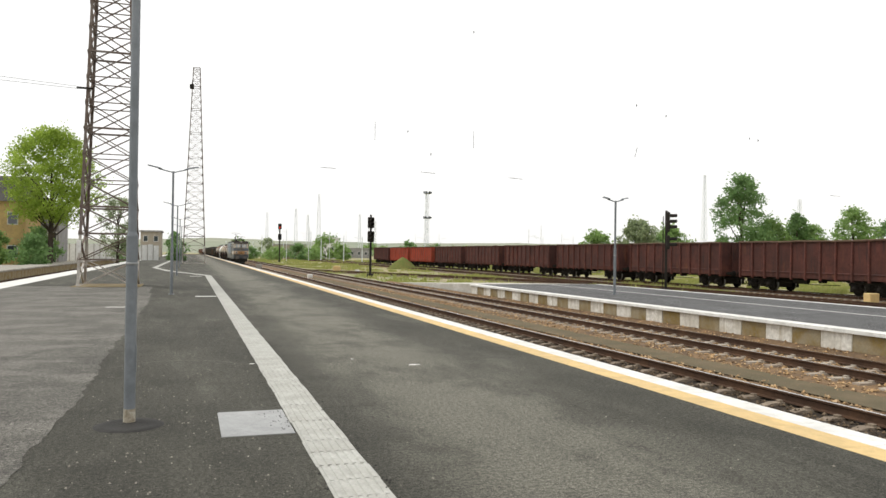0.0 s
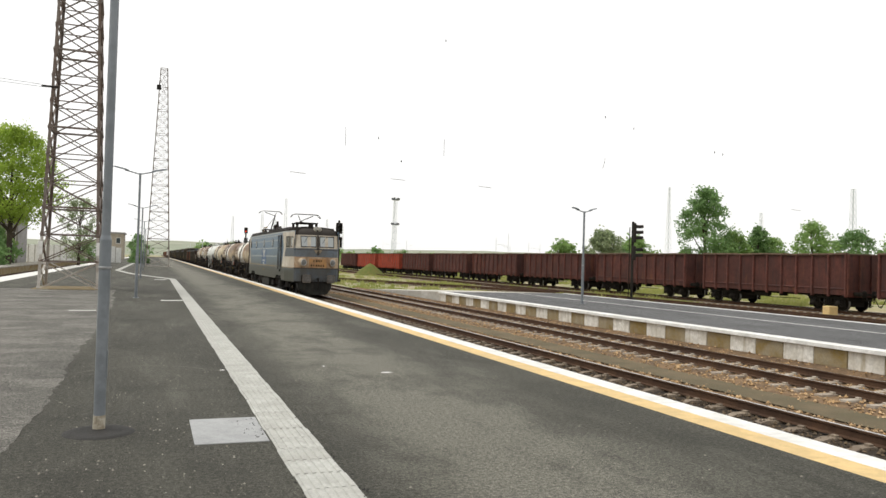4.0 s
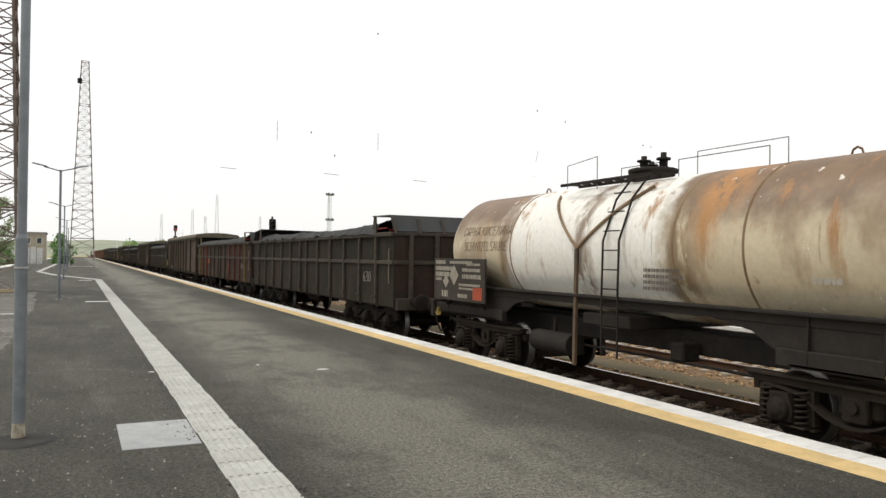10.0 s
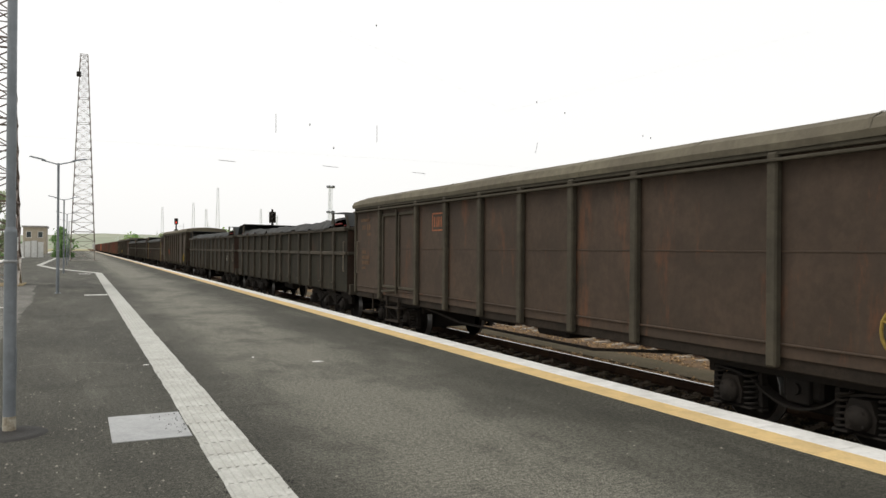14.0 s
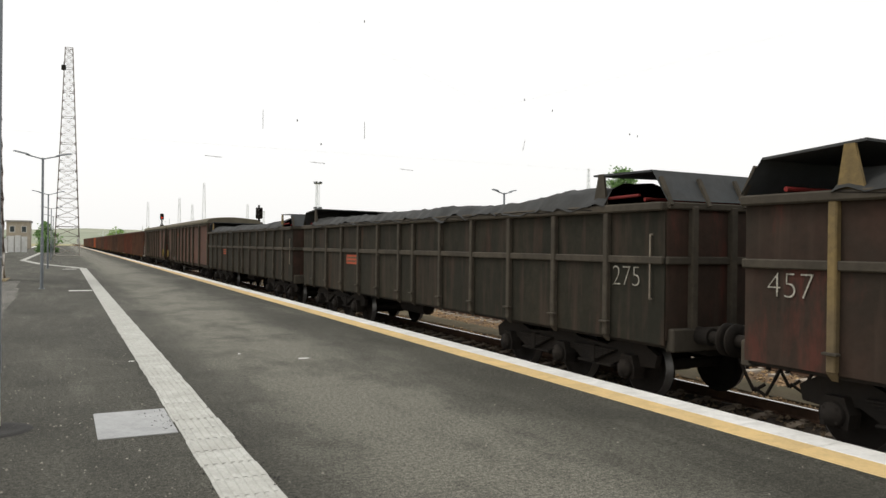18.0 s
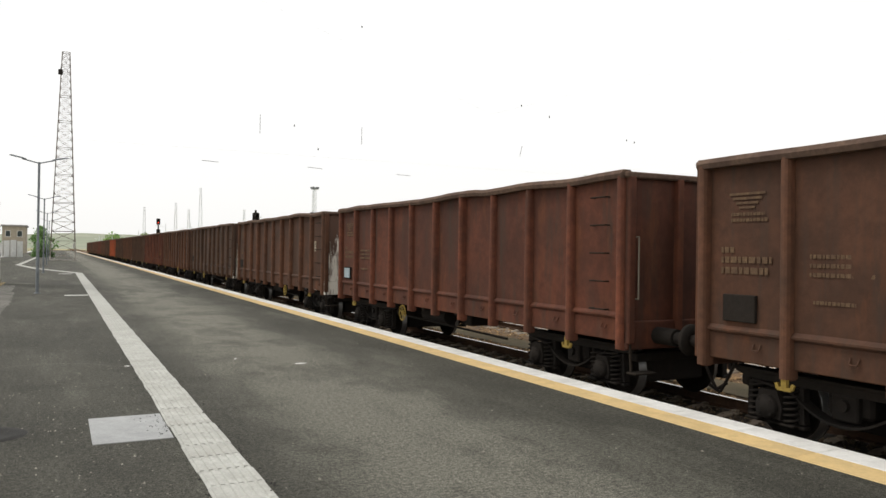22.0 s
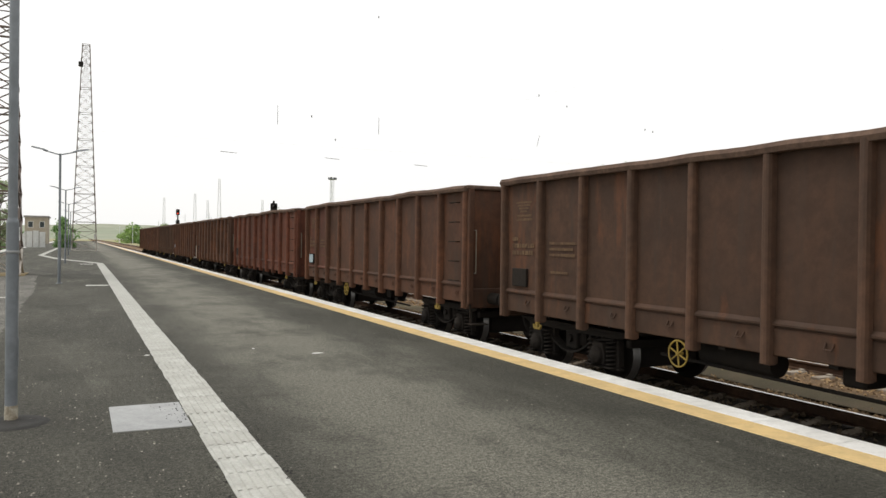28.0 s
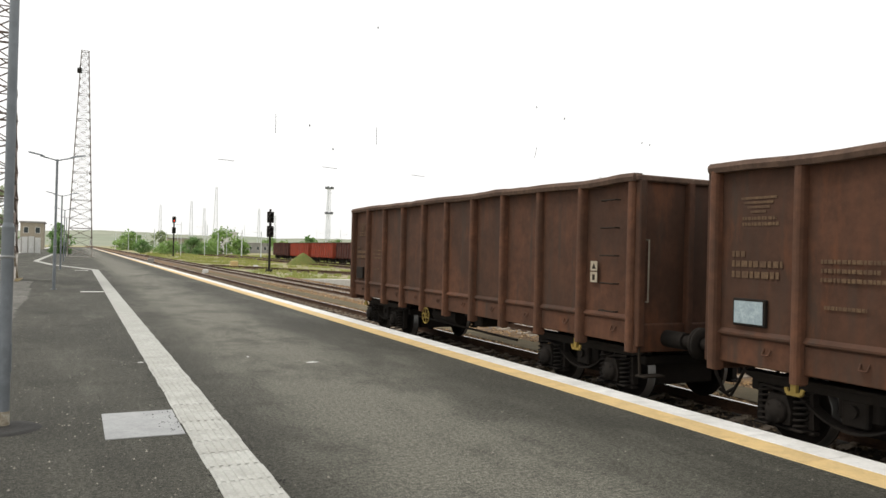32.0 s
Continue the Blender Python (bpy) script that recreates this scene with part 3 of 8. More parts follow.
# tracks: rails and concrete sleepers
def rail_geo(x, y0, y1):
    prof = [(-0.07, 0), (0.07, 0), (0.07, 0.012), (0.012, 0.032), (0.010, 0.125), (0.034, 0.137), (0.036, 0.160), (0.028, 0.172),
            (-0.028, 0.172), (-0.036, 0.160), (-0.034, 0.137), (-0.010, 0.125), (-0.012, 0.032), (-0.07, 0.012)]
    g = Geo().prism([(x + a, FOOT + b) for a, b in prof], "y", y0, y1)
    g.m[2 + 7] = 1
    return g


sleeper_geo = Geo()
sleeper_geo.loft([[(-1.28, -0.13, -0.2), (-1.28, 0.13, -0.2), (-1.26, 0.09, 0.0), (-1.26, -0.09, 0.0)],
                  [(-0.45, -0.13, -0.2), (-0.45, 0.13, -0.2), (-0.45, 0.085, 0.0), (-0.45, -0.085, 0.0)],
                  [(-0.3, -0.11, -0.2), (-0.3, 0.11, -0.2), (-0.3, 0.075, -0.035), (-0.3, -0.075, -0.035)],
                  [(0.3, -0.11, -0.2), (0.3, 0.11, -0.2), (0.3, 0.075, -0.035), (0.3, -0.075, -0.035)],
                  [(0.45, -0.13, -0.2), (0.45, 0.13, -0.2), (0.45, 0.085, 0.0), (0.45, -0.085, 0.0)],
                  [(1.28, -0.13, -0.2), (1.28, 0.13, -0.2), (1.26, 0.09, 0.0), (1.26, -0.09, 0.0)]])
sleeper_geo.add([(-1.28, -0.13, -0.2), (-1.28, 0.13, -0.2), (-1.26, 0.09, 0), (-1.26, -0.09, 0)], [(0, 1, 2, 3)])
for xs in (-0.87, -0.63, 0.63, 0.87):
    sleeper_geo.cbox(xs - 0.04, xs + 0.04, -0.05, 0.05, -0.01, 0.035, 0.008)
sleeper_mesh = sleeper_geo.mesh("sleeper", "sleeper")


def track(name, x, label, single, y0=-300, y1=900, joined=150, mesh=None):
    t = tagged(new(name), label, "railway track", kind="structure")
    part("rail", rail_geo(x - 0.7535, y0, y1), ("rail_side", "rail_top"), t)
    part("rail", rail_geo(x + 0.7535, y0, y1), ("rail_side", "rail_top"), t)
    n0, n1 = single
    for k in range(n0, n1):
        part("sleeper", mesh or sleeper_mesh, None, t, at=pose(x + rng.uniform(-0.02, 0.02), 0.61 * k, FOOT + rng.uniform(-0.006, 0.004), 0, 0, rng.uniform(-0.6, 0.6)))
    g = Geo()
    for k in range(n1, n1 + joined):
        g.box(x - 1.28, x + 1.28, 0.61 * k - 0.1, 0.61 * k + 0.1, FOOT - 0.2, FOOT)
    if joined:
        tagged(part("far_sleepers", g, "sleeper", t), kind="stuff")
    return t


track("track_1", TRACK1, "rusty rails on concrete sleepers beside the platform", (-6, 130), mesh=sleeper_geo.mesh("sleeper", "sleeper_dark"))
track("track_2", TRACK2, "second pair of rails on concrete sleepers", (-2, 130))
track("track_3", TRACK3, "rusty siding rails in earth", (20, 60), joined=120)
track("track_4", TRACK4, "siding under the standing wagons", (20, 60), joined=200)
track("track_left", TRACK_LEFT, "rails on the other side of the platform", (40, 90), joined=150)
for nm, xc, w in (("siding_bed", TRACK3, 3.2), ("wagon_siding_bed", TRACK4, 3.2), ("left_bed", TRACK_LEFT, 3.4)):
    solid(nm, Geo().prism([(xc - w / 2, -0.7), (xc + w / 2, -0.7), (xc + w / 2 - 0.5, -0.535), (xc - w / 2 + 0.5, -0.535)], "y", -200, 800),
          "ballast", "earthy ballast bed of a siding", "ballast", kind="stuff")

# the turnout track that slants across the yard to the siding
turnout = tagged(new("track_turnout"), "rusty turnout rails slanting across the yard", "railway track", kind="structure")
TA, TB = Vector((15.0, 100.0, FOOT)), Vector((TRACK3, 55.0, FOOT))
TD = (TB - TA).normalized()
TN = Vector((TD.y, -TD.x, 0))
for sgn in (-1, 1):
    o = TN * (0.75 * sgn)
    part("rail", Geo().beam(TA + o + Vector((0, 0, 0.06)), TB + o + Vector((0, 0, 0.06)), 0.10, 0.12).beam(TA + o + Vector((0, 0, 0.15)), TB + o + Vector((0, 0, 0.15)), 0.07, 0.045), "rail_side", turnout)
ties = Geo()
for k in range(80):
    c = TA + TD * (0.3 + 0.61 * k)
    ties.beam(c - TN * 1.3 + Vector((0, 0, -0.08)), c + TN * 1.3 + Vector((0, 0, -0.08)), 0.2, 0.16)
tagged(part("far_sleepers", ties, "sleeper_dark", turnout), kind="stuff")

# opposite platform with a limewashed block face
opposite = tagged(new("platform_opposite"), "low opposite platform with black and white block face", "platform", kind="structure")
OX, OZ, OY = 15.31, 0.20, 40.9
part("deck", Geo().box(OX + 0.35, 23.3, -70, OY, -0.7, OZ), "right_asphalt", opposite, "grey asphalt deck")
part("edge_band", Geo().cbox(OX - 0.09, OX + 0.35, -70, OY, OZ - 0.10, OZ + 0.004, 0.01), "white_paint", opposite, "white painted edge")
part("rear_band", Geo().cbox(23.3, 23.65, -70, OY, -0.5, OZ + 0.004, 0.01), "white_paint", opposite, "white painted edge")
part("end_ramp", Geo().prism([(OY, -0.7), (OY, OZ), (OY + 19, -0.46), (OY + 19, -0.7)], "x", OX + 0.3, 23.3), "pale_concrete", opposite, "pale concrete end ramp")
part("deck_line", Geo().box(19.9, 20.0, -70, OY - 1, OZ - 0.01, OZ + 0.004), "white_paint", opposite, "thin white line")
block = Geo().cbox(0, 0.3, -0.485, 0.485, -0.46, 0.0, 0.012)
block_white, block_moss = block.mesh("face_block", "limewash"), block.mesh("face_block", "mossy")
for k in range(60):
    yb = OY - 0.5 - 0.98 * k
    part("face_block", block_white if k % 2 == 0 else block_moss, None, opposite,
         at=pose(OX + rng.uniform(-0.012, 0.012), yb, OZ - 0.08 + rng.uniform(-0.004, 0), 0, 0, rng.uniform(-0.4, 0.4)))

# low platform past the left track
leftp = tagged(new("platform_low"), "low side platform with mossy concrete edge", "platform", kind="structure")
part("deck", Geo().box(-25, -13.6, -70, 86, -0.7, 0.20), "concrete", leftp, "pale concrete deck")
part("deck", Geo().box(-16, -13.6, 86, 180, -0.7, 0.20), "concrete", leftp, "pale concrete deck")
part("edge_band", Geo().cbox(-13.95, -13.35, -70, 180, 0.06, 0.205, 0.02), "concrete", leftp, "pale worn edge")
part("face", Geo().box(-13.6, -13.42, -70, 180, -0.7, 0.06), "mossy", leftp, "brown mossy face")


# ---- lamp posts ----
def lamp_post(at, height, arms, label, dirt=False, reach=0.82):
    t = thing("street_lamp", label, "street lamp", "platform lamps", at)
    if not dirt:
        part("base_plate", Geo().cbox(-0.12, 0.12, -0.12, 0.12, 0.0, 0.02, 0.005), "galvanised", t)
    post = Geo().tube((0, 0, 0.0), (0, 0, 2.05), 0.060, 16).tube((0, 0, 2.05), (0, 0, 2.1), 0.060, 16, 0.046).tube((0, 0, 2.1), (0, 0, height), 0.046, 16)
    part("post", post, "galvanised", t)
    part("collar", Geo().lathe((0, 0, 1.73), "z", [(0.06, 0), (0.068, 0.004), (0.068, 0.026), (0.06, 0.03)], 16), "plate", t)
    part("door", Geo().cbox(0.048, 0.064, -0.03, 0.03, 0.55, 0.85, 0.004), "galvanised", t)
    if dirt:
        part("flaked_foot", Geo().tube((0, 0, 0.0), (0, 0, 0.15), 0.064, 16, 0.062), "flaking", t, "flaking cream primer at the foot")
    for s in arms:
        arm = part("arm", Geo().tube((0, 0, height - 0.05), (s * 0.75 * reach, -0.05 * s, height + 0.13 * reach), 0.026, 10), "galvanised", t)
        part("lantern", Geo().loft([[(s * reach * (0.55 + d * 0.95), w, height + reach * (0.10 + d * 0.20) + h) for w, h in ((-0.09 * k, 0), (0.09 * k, 0), (0.07 * k, 0.05 * k), (-0.07 * k, 0.05 * k))]
                                    for d, k in ((0, 0.5), (0.15, 1.0), (0.7, 1.0), (0.78, 0.4))]), "galvanised", arm)
    return t


lamp_post((-0.61, 9.05, 0), 5.3, (-1, 1), "grey steel lamp post with flaking foot", True)
lamp_post((-0.75, 34.8, 0), 5.3, (-1, 1), "grey steel lamp post with two arms")
lamp_post((-0.96, 61.1, 0), 5.3, (-1, 1), "grey steel lamp post with two arms")
lamp_post((-1.1, 87.5, 0), 5.3, (-1, 1), "grey steel lamp post with two arms")
lamp_post((-1.2, 114, 0), 5.3, (-1, 1), "grey steel lamp post with two arms")
lamp_post((18.1, 30.0, OZ), 4.2, (-1, 1), "grey steel lamp post on the opposite platform", False, 0.5)
foot = Geo()
foot.lathe((-0.60, 8.87, 0), "z", [(0.0, 0.006), (0.22, 0.006), (0.26, 0.014), (0.33, 0.012), (0.36, 0.0)], 24)
solid("asphalt_collar", foot, "tar", "round dark asphalt patch round the lamp foot", "asphalt patch")


# ---- lattice towers ----
def lattice_tower(at, height, base, topw, panels, label, bar=0.07, mats=("tower", "tower_base"), turn=0, feet=True, single=False):
    t = thing("lattice_tower", label, "lattice tower", at=at @ pose(0, 0, 0, 0, 0, turn) if isinstance(at, Matrix) else pose(*at, 0, 0, turn))
    half = lambda z: (base + (topw - base) * z / height) / 2
    zs = [height * (1 - (1 - k / panels) ** 1.12) for k in range(panels + 1)]
    for sx, sy in ((-1, -1), (1, -1), (1, 1), (-1, 1)):
        zf = min(2.6, height * 0.09)
        lo, hi = Geo(), Geo()
        for g, z0, z1 in ((lo, 0, zf), (hi, zf, height)):
            a, b = half(z0), half(z1)
            for ox, oy in ((1, 0), (0, 1)):
                g.beam((sx * (a - ox * bar * 0.5), sy * (a - oy * bar * 0.5), z0), (sx * (b - ox * bar * 0.5), sy * (b - oy * bar * 0.5), z1),
                       bar * (1.0 if ox else 0.16), bar * (1.0 if oy else 0.16), up=(0, 1, 0))
        leg = part("leg", hi, mats[0], t)
        part("leg_foot", lo, mats[1], leg, "pale painted foot")
        if feet:
            part("footing", Geo().cbox(sx * half(0) - 0.12, sx * half(0) + 0.12, sy * half(0) - 0.12, sy * half(0) + 0.12, -0.02, 0.03, 0.01), "black_iron", leg)
    corners = ((-1, -1), (1, -1), (1, 1), (-1, 1))
    joined = Geo()

    def bar_part(name, p, q, w, h):
        if single:
            part(name, Geo().beam(p, q, w, h), mats[1] if min(p[2], q[2]) < 0.1 else mats[0], t)
        else:
            joined.beam(p, q, w, h)

    for k in range(4):
        (ax, ay), (bx, by) = corners[k], corners[(k + 1) % 4]
        for i in range(panels):
            z0, z1 = zs[i], zs[i + 1]
            a, b = half(z0), half(z1)
            bar_part("diagonal", (ax * a, ay * a, z0), (bx * b, by * b, z1), bar * 0.75, bar * 0.4)
            bar_part("diagonal", (bx * a, by * a, z0), (ax * b, ay * b, z1), bar * 0.75, bar * 0.4)
            if i:
                bar_part("cross_bar", (ax * a, ay * a, z0), (bx * a, by * a, z0), bar * (0.9 if i % 3 == 0 else 0.45), bar * (0.7 if i % 3 == 0 else 0.4))
        h = half(height)
        bar_part("cross_bar", (ax * h, ay * h, height), (bx * h, by * h, height), bar * 0.8, bar * 0.8)
    if not single:
        tagged(part("bracing", joined, mats[0], t), kind="stuff")
    return t


tower1 = lattice_tower((-4.0, 43.2, 0), 29.2, 2.75, 1.15, 24, "tall rusty lattice tower with pale painted feet", 0.125, single=True)
tower2 = lattice_tower((0.5, 118.0, 0), 28.8, 3.25, 1.0, 24, "tall grey lattice tower on the platform", 0.085, single=True)
for tw in (tower1, tower2):
    lampg = Geo().cbox(-0.95, -0.35, -0.7, -0.3, 25.6, 26.3, 0.05).beam((-0.7, -0.6, 25.6), (-0.6, -0.6, 26.8), 0.08, 0.08)
    part("floodlight", lampg, "black_iron", tw, "dark floodlight")
    for sx in (-1, 1):
        part("sign_plate", Geo().cbox(sx * 1.30 - 0.10, sx * 1.30 + 0.10, -1.40, -1.37, 1.7, 2.35, 0.004), "white_paint", tw, "small white plate")
solid("footing_pad", Geo().cbox(-5.6, -2.4, 41.5, 44.9, -0.01, 0.03, 0.01), "mossy", "brown earth pad under the tower feet", "footing", kind="structure")
solid("footing_pad_far", Geo().cbox(-1.5, 2.5, 116.4, 119.6, -0.01, 0.04, 0.01), "concrete", "concrete pad under the far tower feet", "footing", kind="structure")

# the wire pair anchored on the near tower, with its insulator
wires = thing("anchored_wires", "pair of thin wires with an insulator anchored on the tower", "overhead wire", at=(0, 0, 0))
part("insulator", Geo().lathe((-5.0, 42.0, 10.0), "x", [(0.02, -0.55)] + [(r, -0.5 + 0.06 * k) for k in range(8) for r in (0.03, 0.075)] + [(0.03, 0.0), (0.06, 0.05), (0.05, 0.2)], 10), "black_iron", wires)
part("wire", Geo().tube((-5.5, 42, 10.06), (-30, 40, 11.2), 0.012, 5).tube((-5.5, 42, 9.95), (-30, 40, 10.6), 0.012, 5), "galvanised", wires)

# ---- head spans over the tracks: hangers, insulators and their thin wires ----
span = thing("head_span", "thin overhead cross wires with small dark insulators", "overhead wire", at=(0, 48, 0))
part("cross_wire", Geo().tube((-3.6, 0, 8.0), (60, 0, 8.0), 0.0015, 4).tube((-3.6, 0, 22.5), (28, 0, 12.0), 0.0015, 4).tube((28, 0, 12.0), (60, 0, 22), 0.0015, 4), "galvanised", span)
for hx, hz, hl in ((11.2, 10.4, 1.2), (18.0, 10.2, 1.15), (30.5, 9.9, 0.8)):
    part("hanger", Geo().tube((hx, 0, hz - hl), (hx + (0.0 if hx < 30 else 0.2), 0, hz), 0.014, 6), "black_iron", span)
for hx, hz in ((8.2, 7.25), (14.8, 7.25), (21.1, 7.15), (49.0, 7.0)):
    part("steady_arm", Geo().tube((hx - 0.5, 0, hz + 0.03), (hx + 0.5, 0, hz - 0.02), 0.015, 6), "black_iron", span)
for hx, hz in ((17.9, 16.9), (30.6, 12.9), (33.1, 12.3), (15.0, 8.5), (13.4, 9.9), (40.6, 11.1), (41.4, 11.0)):
    part("insulator", Geo().lathe((hx, 0, hz), "z", [(0.012, -0.09), (0.045, -0.04), (0.02, -0.015), (0.045, 0.02), (0.012, 0.07)], 8), "black_iron", span)


# ---- signals ----
def colour_signal(at, height, heads, label, lit=None, turn=0, big=1.0):
    t = thing("railway_signal", label, "railway signal", "signals", pose(*at, 0, 0, turn))
    part("base", Geo().cbox(-0.3, 0.3, -0.3, 0.3, -0.05, 0.3, 0.03), "black_iron", t)
    part("mast", Geo().tube((0, 0, 0.2), (0, 0, height), 0.075 * big, 12), "black_iron", t)
    part("ladder", Geo().beam((-0.18, 0.22, 0.3), (-0.18, 0.22, height - 0.4), 0.03, 0.03).beam((0.18, 0.22, 0.3), (0.18, 0.22, height - 0.4), 0.03, 0.03), "black_iron", t)
    for z, n in heads:
        hh = (0.32 * n + 0.16) * big
        head = part("signal_head", Geo().cbox(-0.24 * big, 0.24 * big, -0.22, 0.02, z - hh / 2, z + hh / 2, 0.06), "black_iron", t)
        for k in range(n):
            zz = z + hh / 2 - (0.24 + 0.32 * k) * big
            g = Geo()
            ring = [(0.13 * big * math.cos(a), 0.13 * big * math.sin(a)) for a in [math.pi * (-0.15 + 1.3 * i / 10) for i in range(11)]]
            g.loft([[(a, -0.22, zz + b) for a, b in ring], [(a * 0.95, -0.22 - 0.36 * big ** 1.5, zz + b * 0.95 + 0.02) for a, b in ring]], closed=False)
            part("hood", g, "black_iron", head)
            part("lens", Geo().lathe((0, -0.225, zz), "y", [(0.11, 0.0), (0.08, -0.02), (0.0, -0.03)], 14), MAT["red_lens"] if lit == (z, k) else "dark_hole", head)
    return t


colour_signal((21.1, 193.0, -0.6), 9.4, ((8.8, 2), (6.2, 2)), "black signal post showing a red light", (8.8, 1), 0, 1.8)
colour_signal((18.3, 79.8, -0.6), 6.6, ((5.75, 2), (4.25, 2)), "black signal post with dark lenses", None, 0, 1.45)
colour_signal((32.0, 46.2, -0.6), 5.8, ((5.0, 3), (3.55, 2)), "black signal post with long hoods beside the siding", None, 62, 1.25)
for bx, by, bw, m, lb in ((10.9, 73.2, 0.45, "white_paint", "small white marker box by the rail"), (19.5, 92, 0.5, "white_paint", "white marker post in the yard"),
                          (17.5, 95, 0.9, "yellow_paint", "low yellow box beside the track"), (9.2, 110, 0.8, "concrete", "grey cable box beside the track"),
                          (36.8, 33.4, 0.7, "yellow_paint", "faded yellow buffer block by the siding")):
    solid("marker_box", Geo().cbox(bx - bw / 2, bx + bw / 2, by - 0.25, by + 0.25, -0.66, -0.62 + bw * 0.9, 0.04), m, lb, "marker box")
mound = Geo()
rings = []
for k in range(8):
    rr = 2.7 * (1 - k / 7.0) ** 0.8
    rings.append([(32.4 + rr * math.cos(a) * (1 + 0.15 * noise.noise((a, k, 0))), 118 + rr * math.sin(a), -0.65 + 2.0 * (k / 7.0) ** 1.1) for a in [i * 0.3927 for i in range(16)]])
mound.loft(rings, smooth=True)
MAT["mound"] = surface("mound_earth", (0.20, 0.17, 0.06), (0.12, 0.15, 0.04), 0.95, big=1.0, fine=8, grit=0.5)
solid("earth_mound", mound, "mound", "heap of ochre earth half grown with grass", "mound")

# ---- trees, houses and the distance ----
def tree(at, height, radius, leaf, label, crown_base=0.25, clumps=70, leaves=40, size=0.4, seed=1, name="tree", column=1.0, tuft=1.0):
    r = random.Random(seed)
    t = thing(name, label, "tree" if name == "tree" else "bush", at=at)
    tr = Geo()
    th = height * (0.8 if name == "tree" else 0.4)
    tr.tube((0, 0, -0.3), (0.1, 0, th * 0.45), height * 0.022, 8, height * 0.015).tube((0.1, 0, th * 0.45), (0, 0.1, th), height * 0.015, 8, height * 0.004)
    spots = []
    for k in range(clumps):
        u = r.random()
        z = height * (crown_base + (1 - crown_base) * u)
        prof = math.sin(math.pi * min(1, (u * 0.86 + 0.12)) ** column) ** 0.7
        a, d = r.random() * 6.283, radius * prof * math.sqrt(r.random()) * r.uniform(0.75, 1.12)
        spots.append((d * math.cos(a), d * math.sin(a), z))
    for x, y, z in spots[:: max(1, len(spots) // 14)]:
        tr.tube((0, 0, z * r.uniform(0.45, 0.7)), (x * 0.85, y * 0.85, z * 0.97), height * 0.008, 5, height * 0.002)
    part("trunk", tr, "trunk", t)
    v, f = [], []
    for x, y, z in spots:
        cr = radius * r.uniform(0.14, 0.3) * tuft
        for k in range(leaves):
            g1, g2, g3 = r.gauss(0, 0.55), r.gauss(0, 0.55), r.gauss(0, 0.45)
            c = Vector((x + cr * g1, y + cr * g2, z + cr * g3))
            a = Vector((r.uniform(-1, 1), r.uniform(-1, 1), r.uniform(-1, 1))).normalized() * size * r.uniform(0.5, 1.1)
            b = a.cross(Vector((r.uniform(-1, 1), r.uniform(-1, 1), r.uniform(-1, 1)))).normalized() * size * r.uniform(0.3, 0.6)
            o = len(v)
            v += [c - a, c + b, c + a, c - b]
            f.append((o, o + 1, o + 2, o + 3))
    g = Geo()
    g.add(v, f)
    part("crown", g, leaf, t)
    return t


tree((-15.6, 99, -0.3), 16.0, 5.9, "leaf_bright", "large broad tree in fresh light green leaf", 0.34, 330, 64, 0.19, 3, tuft=0.62)
tree((-9.4, 112, -0.3), 9.3, 2.6, "leaf_grey", "thin grey-green tree with open crown", 0.15, 70, 40, 0.2, 4)
tree((-20.6, 96, -0.3), 4.0, 1.8, "leaf_mid", "green shrub at the edge of the low platform", 0.05, 40, 50, 0.25, 5, "bush")
tree((-17.6, 104, -0.3), 4.6, 2.4, "leaf_mid", "green shrub at the edge of the low platform", 0.05, 30, 50, 0.22, 6, "bush")
tree((-15.8, 91, -0.3), 3.2, 2.4, "leaf_dark", "dark green shrub in front of the houses", 0.02, 40, 50, 0.24, 11, "bush")
tree((-17.2, 102, -0.3), 4.4, 2.5, "leaf_dark", "dark green shrub under the large tree", 0.02, 46, 50, 0.22, 12, "bush")
tree((-22.4, 100, -0.3), 4.0, 2.4, "leaf_mid", "green shrub in front of the ochre house", 0.02, 50, 50, 0.26, 13, "bush")
tree((-10.2, 140, -0.3), 4.2, 2.2, "leaf_dark", "dark green shrub by the white fence", 0.05, 30, 40, 0.22, 7, "bush")
tree((-2.6, 150, -0.3), 5.4, 2.6, "leaf_dark", "dark green bush beyond the platform end", 0.02, 40, 50, 0.3, 8, "bush")
tree((47.7, 250, -0.6), 5.2, 3.1, "leaf_mid", "round green bush in the yard", 0.03, 40, 50, 0.4, 9, "bush")
for k, (tx, ty, th, tr, lf) in enumerate(((64, 112, 6.3, 3.2, "leaf_mid"), (71.8, 112, 8.8, 4.0, "leaf_grey"), (76.5, 114, 6.0, 2.5, "leaf_dark"),
                                          (91.5, 110, 16.6, 5.6, "leaf_dark"), (98, 110, 9.4, 3.5, "leaf_mid"), (103.6, 110, 10.4, 3.0, "leaf_dark"), (109, 112, 8.5, 3.5, "leaf_mid"),
                                          (116.6, 110, 11.6, 5.0, "leaf_mid"), (125, 108, 10.5, 5, "leaf_dark"), (133, 104, 12.5, 5, "leaf_mid"), (141, 98, 11, 5, "leaf_dark"), (84, 120, 8, 4, "leaf_mid"))):
    tree((tx, ty, -0.6), th, tr, lf, "green tree behind the standing wagons", 0.04, 190 if th > 15 else 140, 42, 0.34, 20 + k, tuft=0.8, column=0.8 if th > 15 else 1.0)
